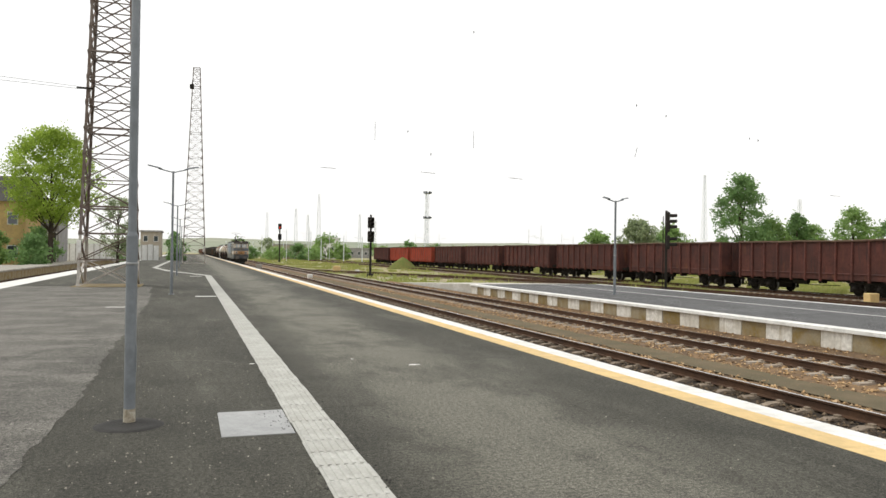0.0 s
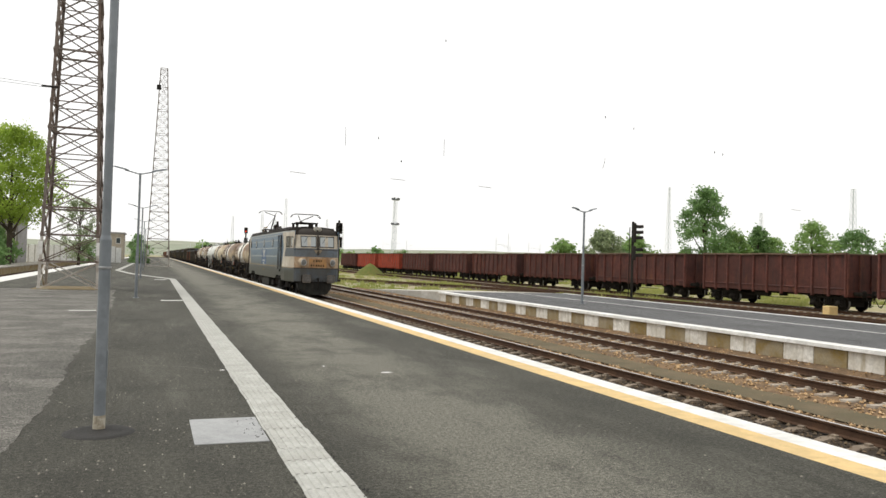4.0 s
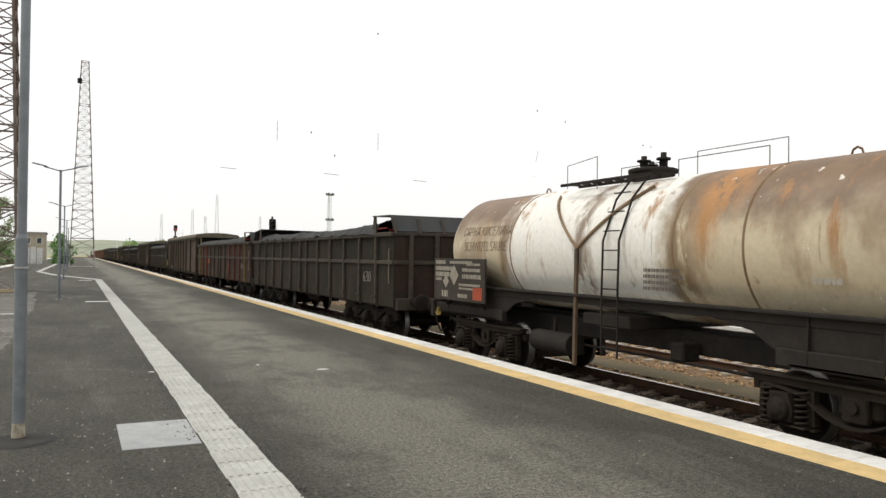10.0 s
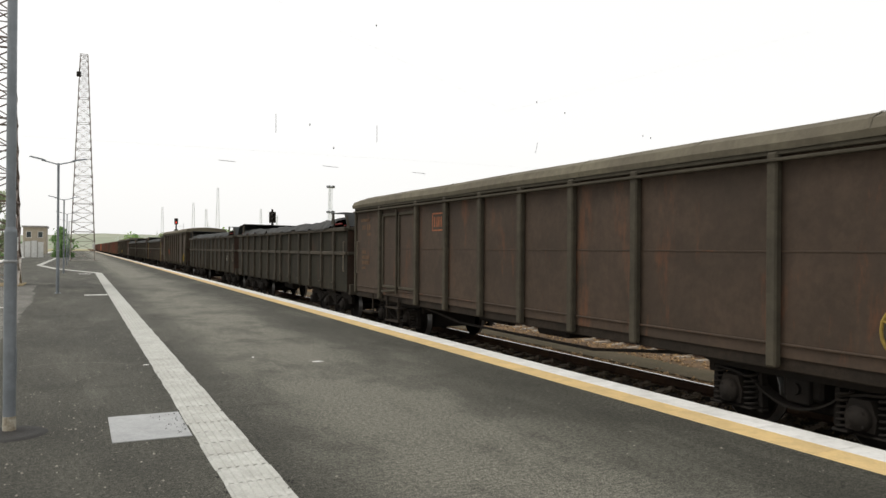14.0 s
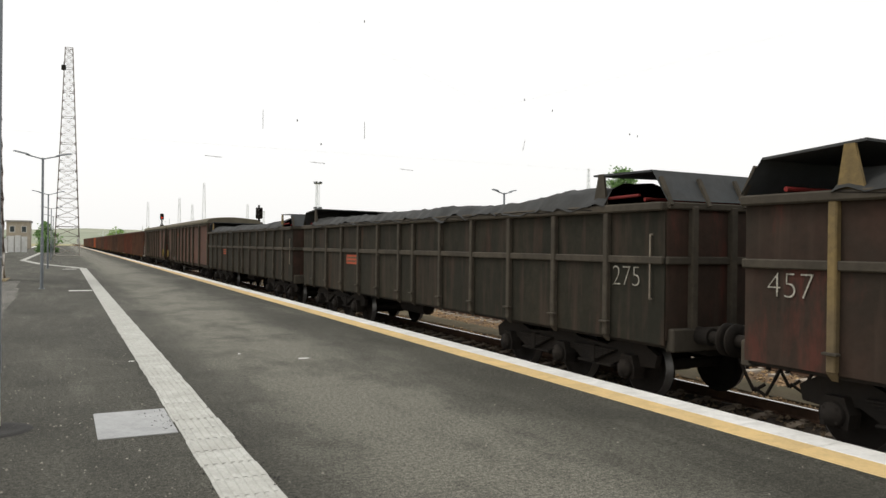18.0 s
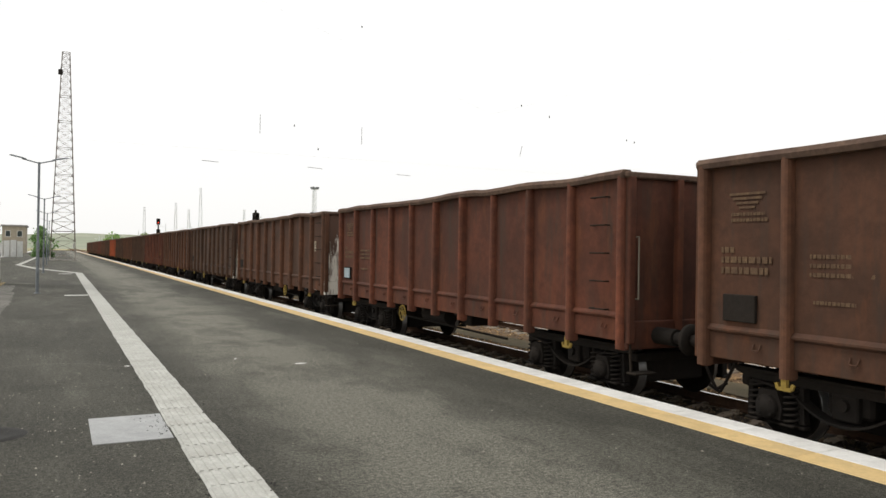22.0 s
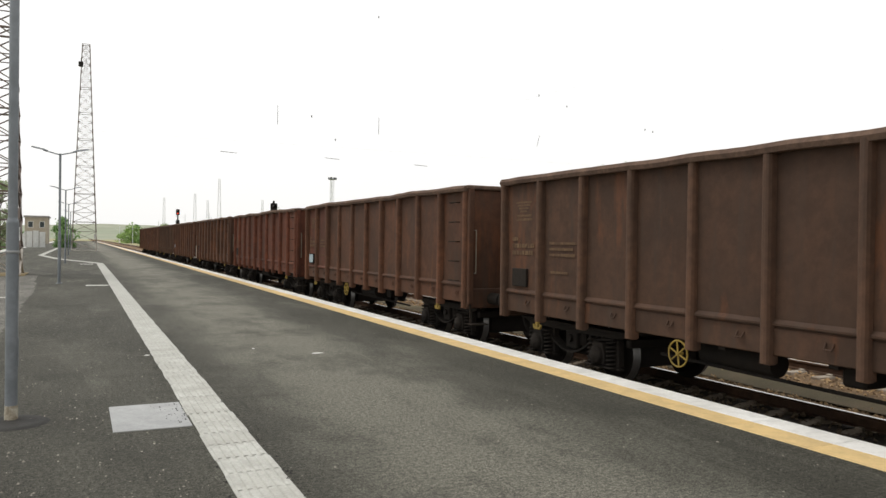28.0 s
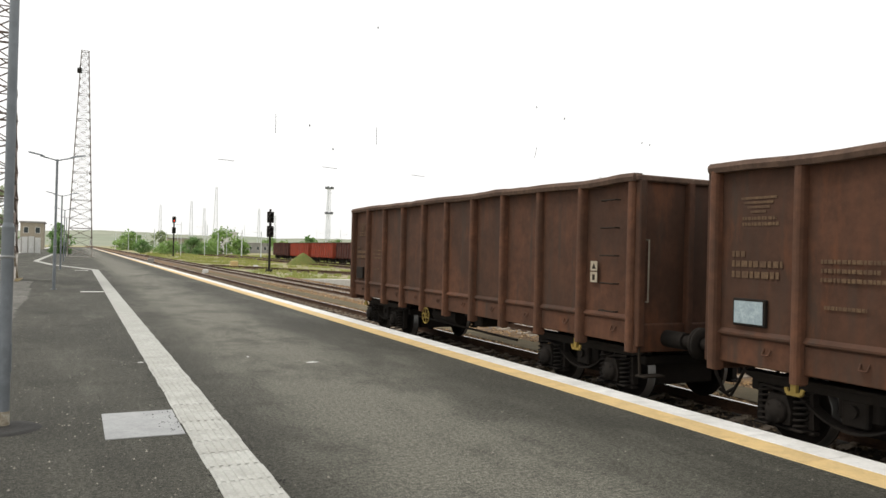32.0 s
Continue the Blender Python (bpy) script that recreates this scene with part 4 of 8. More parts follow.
for k in range(16):
    bx, by = 22 + 9 * k + rng.uniform(-3, 3), 330 + rng.uniform(-60, 120)
    tree((bx, by, -0.6), rng.uniform(5, 9), rng.uniform(4, 8), ("leaf_mid", "leaf_dark", "leaf_grey")[k % 3], "bushes far across the yard", 0.02, 26, 30, 0.8, 50 + k, "bush")


# grass and weeds of the yard
MAT["weeds"] = foliage("yard_weeds", (0.26, 0.31, 0.07), (0.46, 0.44, 0.17))
weeds = Geo()
wr = random.Random(31)
wv, wf = [], []
while len(wf) < 42000:
    if wr.random() < 0.12:
        wx, wy = wr.uniform(-26, -16.3), wr.uniform(87, 135)
    else:
        wy = 44 + 210 * wr.random() ** 1.7
        wx = wr.uniform(15.6, 62 + 0.1 * wy)
    if wx > 0 and ((wy < 50 and wx < 24) or abs(wx - TRACK3) < 1.3 or abs(wx - TRACK4) < 1.5):
        continue
    d = noise.noise((wx * 0.16, wy * 0.07, 3)) + 0.5 * noise.noise((wx * 0.6, wy * 0.3, 7))
    if d < wr.uniform(-0.1, 0.35):
        continue
    hgt = wr.uniform(0.12, 0.34) * (1.7 if d > 0.5 else 1.0)
    for k in range(4):
        a, lean, bw = wr.random() * 6.283, wr.uniform(0.1, 0.5) * hgt, 0.03 + 0.0005 * wy
        bx, by = wx + wr.uniform(-0.3, 0.3), wy + wr.uniform(-0.3, 0.3)
        o = len(wv)
        wv += [(bx - bw, by, -0.63), (bx + bw, by, -0.63), (bx + lean * math.cos(a), by + lean * math.sin(a), -0.62 + hgt)]
        wf.append((o, o + 1, o + 2))
weeds.add(wv, wf)
solid("yard_weeds", weeds, "weeds", "yellow-green grass and weeds of the yard", "grass", kind="stuff")


def house(at, w, d, h, roof, label, wall, rooftop, cols, rows, turn=0):
    t = thing("house", label, "house", at=pose(*at, 0, 0, turn))
    wl = part("wall", Geo().box(-w / 2, w / 2, 0, d, 0, h), wall, t)
    if roof > 0:
        part("roof", Geo().prism([(-0.5, h), (d / 2, h + roof), (d + 0.5, h)], "x", -w / 2 - 0.5, w / 2 + 0.5), rooftop, t)
    else:
        part("roof", Geo().box(-w / 2 - 0.3, w / 2 + 0.3, -0.3, d + 0.3, h, h + 0.4), rooftop, t)
    for i in range(cols):
        for j in range(rows):
            x, z = -w / 2 + w * (i + 0.5) / cols, h * (j + 0.5) / rows
            win = part("window", Geo().box(x - 0.6, x + 0.6, -0.04, 0.05, z - 0.8, z + 0.8), "white_paint", t)
            part("pane", Geo().box(x - 0.5, x + 0.5, -0.05, -0.041, z - 0.7, z + 0.7), MAT["window_glass"], win)
    return t


MAT["window_glass"] = glass("dark_window", (0.05, 0.06, 0.07))
MAT["ochre"] = surface("ochre_plaster", (0.62, 0.44, 0.20), (0.52, 0.37, 0.18), 0.9)
MAT["grey_plaster"] = surface("grey_plaster", (0.40, 0.39, 0.38), (0.30, 0.29, 0.28), 0.9)
MAT["beige_plaster"] = surface("beige_plaster", (0.45, 0.40, 0.32), (0.36, 0.32, 0.26), 0.9)
MAT["roof_tile"] = surface("roof_tile", (0.17, 0.09, 0.06), (0.12, 0.07, 0.05), 0.9)
MAT["roof_dark"] = surface("roof_dark", (0.10, 0.095, 0.09), (0.07, 0.065, 0.06), 0.9)
MAT["shed_white"] = surface("shed_white", (0.78, 0.78, 0.76), (0.68, 0.68, 0.66), 0.8)
house((-26.3, 105, -0.6), 14, 10, 8.2, 3.5, "ochre plastered house with tiled roof and pale window", "ochre", "roof_dark", 5, 2)
house((-19.7, 116, -0.6), 5, 8, 8.0, 0, "grey plastered house behind the tree", "grey_plaster", "roof_tile", 3, 3)
house((-10.2, 220, -0.6), 5.2, 12, 7.4, 0, "small beige flat-roofed building far off", "beige_plaster", "grey_plaster", 2, 2)
house((53.4, 300, -0.6), 5.2, 8, 8.0, 0, "tall white windowless block across the yard", "shed_white", "shed_white", 1, 1)
house((42, 340, -0.6), 14, 10, 5.5, 0, "low beige shed across the yard", "beige_plaster", "grey_plaster", 4, 1)
house((72, 360, -0.6), 20, 10, 4.5, 0, "long grey shed across the yard", "grey_plaster", "grey_plaster", 6, 1)
house((142, 150, -0.6), 46, 14, 4.2, 0, "long low shed with a pale roof behind the wagons", "grey_plaster", "shed_white", 10, 1, -35)
fence = thing("fence", "white concrete panel fence beyond the tracks", "fence", at=(0, 150, -0.3))
for k in range(16):
    part("panel", Geo().cbox(-21.44 + k, -20.56 + k, 0, 0.08, 0.1, 3.0 + 0.1 * (k % 3), 0.01), "shed_white", fence)
    part("post", Geo().cbox(-21.56 + k, -21.44 + k, -0.05, 0.12, 0, 3.2, 0.01), "concrete", fence)
for k, (mx, my, mh, mw) in enumerate(((51.9, 400, 25, 2.0), (58.1, 400, 22, 1.6), (63.8, 400, 33, 2.4), (122.8, 400, 37, 2.2), (198, 260, 36, 2.2), (40, 430, 24, 1.8), (150, 130, 22, 1.6),
                                      (90, 420, 24, 1.6), (106, 450, 22, 1.5), (180, 190, 21, 1.5))):
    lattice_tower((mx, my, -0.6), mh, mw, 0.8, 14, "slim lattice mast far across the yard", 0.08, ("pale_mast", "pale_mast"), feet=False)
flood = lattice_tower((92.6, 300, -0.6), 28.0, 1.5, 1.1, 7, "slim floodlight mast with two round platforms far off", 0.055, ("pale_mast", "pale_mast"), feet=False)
for z in (17.0, 27.3):
    part("platform", Geo().lathe((0, 0, z), "z", [(0.6, 0), (1.7, 0.0), (1.7, 0.5), (1.65, 0.5), (1.6, 0.06), (0.6, 0.06)], 14), "galvanised", flood)
    for a in range(6):
        part("lamp", Geo().cbox(1.5 * math.cos(a) - 0.25, 1.5 * math.cos(a) + 0.25, 1.5 * math.sin(a) - 0.25, 1.5 * math.sin(a) + 0.25, z + 0.3, z + 0.9, 0.05), "black_iron", flood)
for k in range(16):
    px, py = 24 + 6.5 * k + rng.uniform(-2, 2), 240 + rng.uniform(-60, 120)
    m = thing("catenary_mast", "thin grey mast in the yard", "mast", "yard masts", (px, py, -0.6))
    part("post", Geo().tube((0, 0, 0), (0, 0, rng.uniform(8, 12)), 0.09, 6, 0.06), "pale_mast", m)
    part("arm", Geo().beam((0, 0, 7.6), (rng.choice((-2.4, 2.4)), 0, 7.9), 0.06, 0.06), "pale_mast", m)

for k in range(13):
    m = thing("catenary_mast", "pale concrete mast beside the tracks", "mast", "trackside masts", (17.0 + 2.1 * k + wr.uniform(-0.8, 0.8), 390 - 16 * k + wr.uniform(-8, 8), -0.6))
    part("post", Geo().tube((0, 0, 0), (0, 0, wr.uniform(6.5, 9)), 0.16, 6, 0.11), "pale_mast", m)
    part("arm", Geo().beam((0, 0, 6.2), (-2.2, 0, 6.5), 0.07, 0.07), "pale_mast", m)
for k, (bx, by, bh, br) in enumerate(((24, 235, 3.8, 4.2), (30, 225, 4.6, 3.6), (36, 240, 3.6, 4.6), (19.5, 262, 3.4, 3.6))):
    tree((bx, by, -0.6), bh, br, ("leaf_mid", "leaf_dark")[k % 2], "low green bushes beside the yard tracks", 0.02, 40, 44, 0.34, 80 + k, "bush")

hills = Geo()
rings = []
for d, zz in ((900, -0.7), (1300, 6), (1700, 24), (2100, 30)):
    rings.append([(d * math.sin(a), d * math.cos(a), -0.7 if d < 1000 else zz * (1.0 + 0.55 * noise.noise((a * 3.0, d * 0.001, 2)) + 0.12 * noise.noise((a * 23, 0, 5))))
                  for a in [i * 0.0262 for i in range(240)]])
hills.loft(rings, smooth=True)
solid("hills", hills, "hill", "low green hills on the horizon", "hill", kind="structure")

# ---- running gear shared by the train's vehicles; z = 0 on the rails, the front towards -y ----
MAT["gear"] = surface("running_gear", (0.017, 0.0155, 0.014), (0.026, 0.021, 0.017), 0.85, 0.0, big=1.5, fine=18, grit=0.4)
MAT["gear_brown"] = surface("running_gear_brown", (0.036, 0.027, 0.020), (0.022, 0.018, 0.014), 0.85, 0.0, big=1.5, fine=18, grit=0.4)
MAT["tread"] = surface("wheel_tread", (0.20, 0.195, 0.185), (0.13, 0.125, 0.12), 0.42, 0.8, grit=0.1, bump=0.0)
MAT["hook_yellow"] = surface("hook_yellow", (0.34, 0.235, 0.05), (0.20, 0.145, 0.045), 0.75)
MAT["pale_rail"] = surface("pale_handrail", (0.30, 0.26, 0.20), (0.18, 0.15, 0.12), 0.7)
MAT["stencil"] = surface("stencil_paint", (0.185, 0.12, 0.07), (0.115, 0.072, 0.048), 0.9, big=5, fine=30, grit=0.5, bump=0)
MAT["stencil_white"] = surface("stencil_white", (0.70, 0.69, 0.66), (0.6, 0.58, 0.55), 0.9, big=5, bump=0)
MAT["chalk"] = surface("chalk", (0.56, 0.54, 0.46), (0.24, 0.22, 0.18), 0.95, big=9, fine=40, grit=0.6, bump=0)
MAT["scrawl"] = surface("scrawl_paint", (0.56, 0.48, 0.29), (0.42, 0.34, 0.20), 0.9, big=6, fine=40, grit=0.3, bump=0)
SIDE = Matrix(((0, 0, -1), (-1, 0, 0), (0, 1, 0))).to_4x4()
SPIN = []            # wheelsets that turn: (object, radius, vehicle, local y)
TRAIN = []           # (vehicle, place along the train)


def wheelset_mesh(r, spoke=False):
    g = Geo().tube((-1.0, 0, 0), (1.0, 0, 0), 0.08, 10)
    for s in (-1, 1):
        x = lambda a: s * (0.72 + a)
        g.lathe((0, 0, 0), "x", [(0.09, x(-0.03)), (0.16, x(0.0)), (r * 0.5, x(0.05)), (r * 0.86, x(0.02)), (r * 0.87, x(-0.035)), (r + 0.03, x(-0.035)), (r + 0.03, x(-0.01))], 24)
        g.lathe((0, 0, 0), "x", [(r + 0.03, x(-0.01)), (r, x(0.0)), (r - 0.005, x(0.095)), (r * 0.96, x(0.1))], 24, 1)
        g.lathe((0, 0, 0), "x", [(r * 0.96, x(0.1)), (r * 0.87, x(0.1)), (r * 0.86, x(0.06)), (r * 0.5, x(0.08)), (0.17, x(0.1)), (0.1, x(0.15)), (0.09, x(0.2))], 24)
    return g.mesh("wheelset", "gear", "tread")


WHEEL = wheelset_mesh(0.46)
WHEEL_LOCO = wheelset_mesh(0.60)


def gear_meshes(mat, m2):
    d = {}
    arc = [(-0.62 + 1.24 * i / 12, 0.66 - 0.26 * math.sin(math.pi * i / 12) ** 0.8) for i in range(13)]
    fr = Geo().prism([(-1.50, 0.80), (-1.30, 0.74), (-0.45, 0.73), (0.45, 0.73), (1.30, 0.74), (1.50, 0.80), (1.50, 0.86), (-1.50, 0.86)], "x", -0.045, 0.045)
    fr.cbox(-0.05, 0.05, -0.16, 0.16, 0.44, 0.74, 0.02)
    fr.cbox(-0.11, 0.10, -1.50, 1.50, 0.83, 0.87, 0.008)                                   # top flange
    fr.loft([[(-0.10, y, z - 0.03), (0.08, y, z - 0.03), (0.08, y, z), (-0.10, y, z)] for y, z in [(-1.2, 0.74), (-0.9, 0.715)] + arc + [(0.9, 0.715), (1.2, 0.74)]])   # bottom flange of the belly
    for ya in (-0.9, 0.9):
        for dy in (-0.36, 0.36):
            fr.prism([(ya + dy - 0.03, 0.72), (ya + dy + 0.03, 0.72), (ya + dy + 0.045, 0.30), (ya + dy - 0.045, 0.30)], "x", -0.05, 0.05)
        fr.cbox(-0.07, 0.05, ya - 0.42, ya + 0.42, 0.235, 0.275, 0.01)                     # stay under the axle box
    fr.tube((-0.10, 0, 0.62), (0.02, 0, 0.62), 0.07, 10)
    d["frame2"] = fr.mesh("side_frame", mat)
    f3 = Geo().prism([(-2.25, 0.70), (-2.2, 0.52), (-1.95, 0.50), (-1.5, 0.56), (-1.2, 0.42), (-0.5, 0.42), (-0.25, 0.56), (0.25, 0.56), (0.5, 0.42), (1.2, 0.42), (1.5, 0.56), (1.95, 0.50), (2.2, 0.52), (2.25, 0.70),
                      (1.95, 0.86), (1.45, 0.86), (1.1, 0.74), (0.4, 0.78), (0.2, 0.86), (-0.2, 0.86), (-0.4, 0.78), (-1.1, 0.74), (-1.45, 0.86), (-1.95, 0.86)], "x", -0.05, 0.05)
    f3.cbox(-0.11, 0.06, -1.28, -0.42, 0.40, 0.44, 0.01).cbox(-0.11, 0.06, 0.42, 1.28, 0.40, 0.44, 0.01)
    for ya in (-0.857, 0.857):                                                             # leaf springs between the axles
        for k in range(6):
            f3.cbox(-0.13, -0.05, ya - 0.52 + 0.075 * k, ya + 0.52 - 0.075 * k, 0.66 - 0.032 * k, 0.688 - 0.032 * k, 0.004)
        f3.cbox(-0.15, -0.04, ya - 0.06, ya + 0.06, 0.44, 0.71, 0.01)
    d["frame3"] = f3.mesh("side_frame", mat)
    bx = Geo().prism([(-0.17, -0.14), (0.17, -0.14), (0.19, 0.02), (0.12, 0.20), (-0.12, 0.20), (-0.19, 0.02)], "x", -0.10, 0.10)
    bx.lathe((0, 0, 0.0), "x", [(0.0, -0.185), (0.07, -0.185), (0.085, -0.17), (0.13, -0.16), (0.145, -0.14), (0.145, -0.09)], 14)
    for k in range(4):
        bx.tube((-0.17, 0.11 * math.cos(0.785 + 1.571 * k), 0.11 * math.sin(0.785 + 1.571 * k)), (-0.14, 0.11 * math.cos(0.785 + 1.571 * k), 0.11 * math.sin(0.785 + 1.571 * k)), 0.018, 6)
    d["box"] = bx.mesh("axle_box", mat)
    sp = Geo().spring(0, 0, -0.17, 0.25, 0.082, 0.019, 6)
    sp.cbox(-0.10, 0.10, -0.10, 0.10, -0.20, -0.17, 0.01)
    d["spring"] = sp.mesh("spring", mat)
    # the last box is added as dark filler for brake rigging and wheel shade
    d["bolster"] = Geo().cbox(-1.0, 1.0, -0.28, 0.28, 0.48, 0.86, 0.04).cbox(-1.0, 1.0, -1.48, -1.36, 0.62, 0.76, 0.02).cbox(-1.0, 1.0, 1.36, 1.48, 0.62, 0.76, 0.02).cbox(-0.60, 0.60, -1.25, 1.25, 0.26, 0.80, 0.03).mesh("bolster", mat)
    d["buffer"] = Geo().tube((0, 0.1, 0), (0, -0.32, 0), 0.125, 12).tube((0, -0.32, 0), (0, -0.56, 0), 0.085, 12).lathe((0, 0, 0), "y", [(0.0, -0.62), (0.16, -0.615), (0.225, -0.60), (0.225, -0.57), (0.10, -0.555)], 18).mesh("buffer", mat)
    hk = Geo().beam((0, 0.1, 0), (0, -0.35, 0.0), 0.07, 0.10).beam((0, -0.32, -0.02), (0, -0.52, -0.22), 0.05, 0.06).beam((0, -0.5, -0.2), (0, -0.5, -0.45), 0.05, 0.05)
    hose = Geo()
    for sx in (-0.35,):
        hose.pipe([(sx, 0.0, -0.1), (sx, -0.25, -0.2), (sx, -0.42, -0.5), (sx * 0.8, -0.5, -0.72), (sx * 0.5, -0.6, -0.62)], 0.024)
    d["coupler"] = hk.mesh("coupler", mat)
    d["hose"] = hose.mesh("brake_hose", mat)
    return d


DARK, BROWN = gear_meshes("gear", None), gear_meshes("gear_brown", None)


def bogie(vehicle, y, gear, axles=2, base=1.8):
    b = part("bogie", gear["bolster"], None, vehicle, at=(0, y, 0))
    ys = [(-base / 2, base / 2), (-base, 0, base)][axles - 2]
    for s in (-1, 1):
        part("side_frame", gear["frame2" if axles == 2 else "frame3"], None, b, at=(s * 1.03, 0, 0))
        for ya in ys:
            part("axle_box", gear["box"], None, b, at=pose(s * 1.10, ya, 0.46, 0, 0, 0 if s < 0 else 180))
            if axles == 2:
                for dy in (-0.25, 0.25):
                    part("spring", gear["spring"], None, b, at=(s * 1.10, ya + dy, 0.46))
    for ya in ys:
        w = part("wheelset", WHEEL, None, b, at=(0, ya, 0.46))
        if vehicle is not None:
            SPIN.append((w, 0.46, vehicle, y + ya))
    return b


def ends(vehicle, half, gear, z=1.06):
    for s in (-1, 1):
        m = pose(0, s * half, z, 0, 0, 0 if s < 0 else 180)
        for x in (-0.875, 0.875):
            part("buffer", gear["buffer"], None, vehicle, at=m @ Matrix.Translation((x, 0, 0)))
        part("coupler", gear["coupler"], None, vehicle, at=m @ Matrix.Translation((0, 0, -0.02)))
        for x in (0.0, 0.7):
            part("brake_hose", gear["hose"], None, vehicle, at=m @ Matrix.Translation((x, 0, -0.02)))


def bars(rows, x=0.0, depth=0.003):
    """Bars in place of writing on a side that faces -x: rows of (y, z, length, height); they run towards -y."""
    g = Geo()
    for y, z, ln, h in rows:
        k, n = 0.0, 0
        while k < ln - 0.01:
            w = min(h * (0.55 + 0.9 * ((n * 37 % 11) / 11)), ln - k)
            g.box(x - depth, x, y - k - w, y - k, z - h / 2, z + h / 2)
            k += w + h * 0.28
            n += 1
    return g


WHEEL_RING = Geo()
for k in range(20):
    a, b = k * math.pi / 10, (k + 1) * math.pi / 10
    WHEEL_RING.tube((0, 0.27 * math.cos(a), 0.27 * math.sin(a)), (0, 0.27 * math.cos(b), 0.27 * math.sin(b)), 0.020, 6)
for k in range(3):
    a = k * math.pi / 3 + 0.4
    WHEEL_RING.beam((0, -0.26 * math.cos(a), -0.26 * math.sin(a)), (0, 0.26 * math.cos(a), 0.26 * math.sin(a)), 0.035, 0.02)
WHEEL_RING.tube((-0.04, 0, 0), (0.12, 0, 0), 0.035, 8)
RING_MESH = WHEEL_RING.mesh("handwheel", "hook_yellow")
HOOK_MESH = Geo().beam((0, 0, 0.0), (0, 0, 0.14), 0.07, 0.05).beam((0, -0.09, -0.02), (0, 0.09, -0.02), 0.04, 0.04).beam((0, -0.09, -0.02), (0, -0.11, 0.04), 0.03, 0.04).beam((0, 0.09, -0.02), (0, 0.11, 0.04), 0.03, 0.04).mesh("rope_hook", "hook_yellow")
RUNG_MESH = Geo().pipe([(0.09, -0.17, 0), (0, -0.17, 0), (0, 0.17, 0), (0.09, 0.17, 0)], 0.013).mesh("rung", "gear_brown")
RAIL_MESH = Geo().pipe([(0.08, 0, 0.45), (0, 0, 0.45), (0, 0, -0.45), (0.08, 0, -0.45)], 0.013).mesh("handrail", "pale_rail")


# ---- open high-sided wagon ----
def wagon_paint(name, a, b, streak=(0.052, 0.036, 0.027), rust=(0.17, 0.062, 0.026), rough=0.7, rusty=0.4, sheen=0.18):
    # panels darkened, posts lightened: the light that posts catch is put into the paint
    m = surface(name, tuple(x * 0.88 for x in a), tuple(x * 0.78 for x in b), rough, 0.0, big=0.55, fine=9, bump=0.12, streak=streak, streak_amount=0.8, grit=0.3, spots=rust, spot_scale=1.0, spot_lo=0.54, spot_amount=rusty)
    MAT[name] = m
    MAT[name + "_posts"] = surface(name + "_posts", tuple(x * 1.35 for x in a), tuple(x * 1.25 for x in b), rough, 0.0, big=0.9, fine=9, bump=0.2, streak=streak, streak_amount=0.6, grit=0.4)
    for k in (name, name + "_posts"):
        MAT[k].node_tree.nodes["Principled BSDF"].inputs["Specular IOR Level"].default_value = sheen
    return name


PAINTS = {
    "brown": wagon_paint("wagon_brown", (0.130, 0.058, 0.033), (0.080, 0.042, 0.027)),
    "dark": wagon_paint("wagon_dark_brown", (0.100, 0.053, 0.033), (0.070, 0.042, 0.029)),
    "red": wagon_paint("wagon_red_brown", (0.155, 0.052, 0.029), (0.092, 0.038, 0.025)),
    "orange": wagon_paint("wagon_orange", (0.41, 0.097, 0.034), (0.30, 0.082, 0.037)),
    "standing": wagon_paint("wagon_standing_red", (0.128, 0.044, 0.034), (0.080, 0.034, 0.029), (0.030, 0.022, 0.022)),
    "bright": wagon_paint("wagon_bright_red", (0.40, 0.066, 0.034), (0.32, 0.064, 0.038)),
}
MAT["rim"] = surface("dusty_rim", (0.16, 0.105, 0.075), (0.10, 0.065, 0.05), 0.9, big=3, fine=14, grit=0.4)


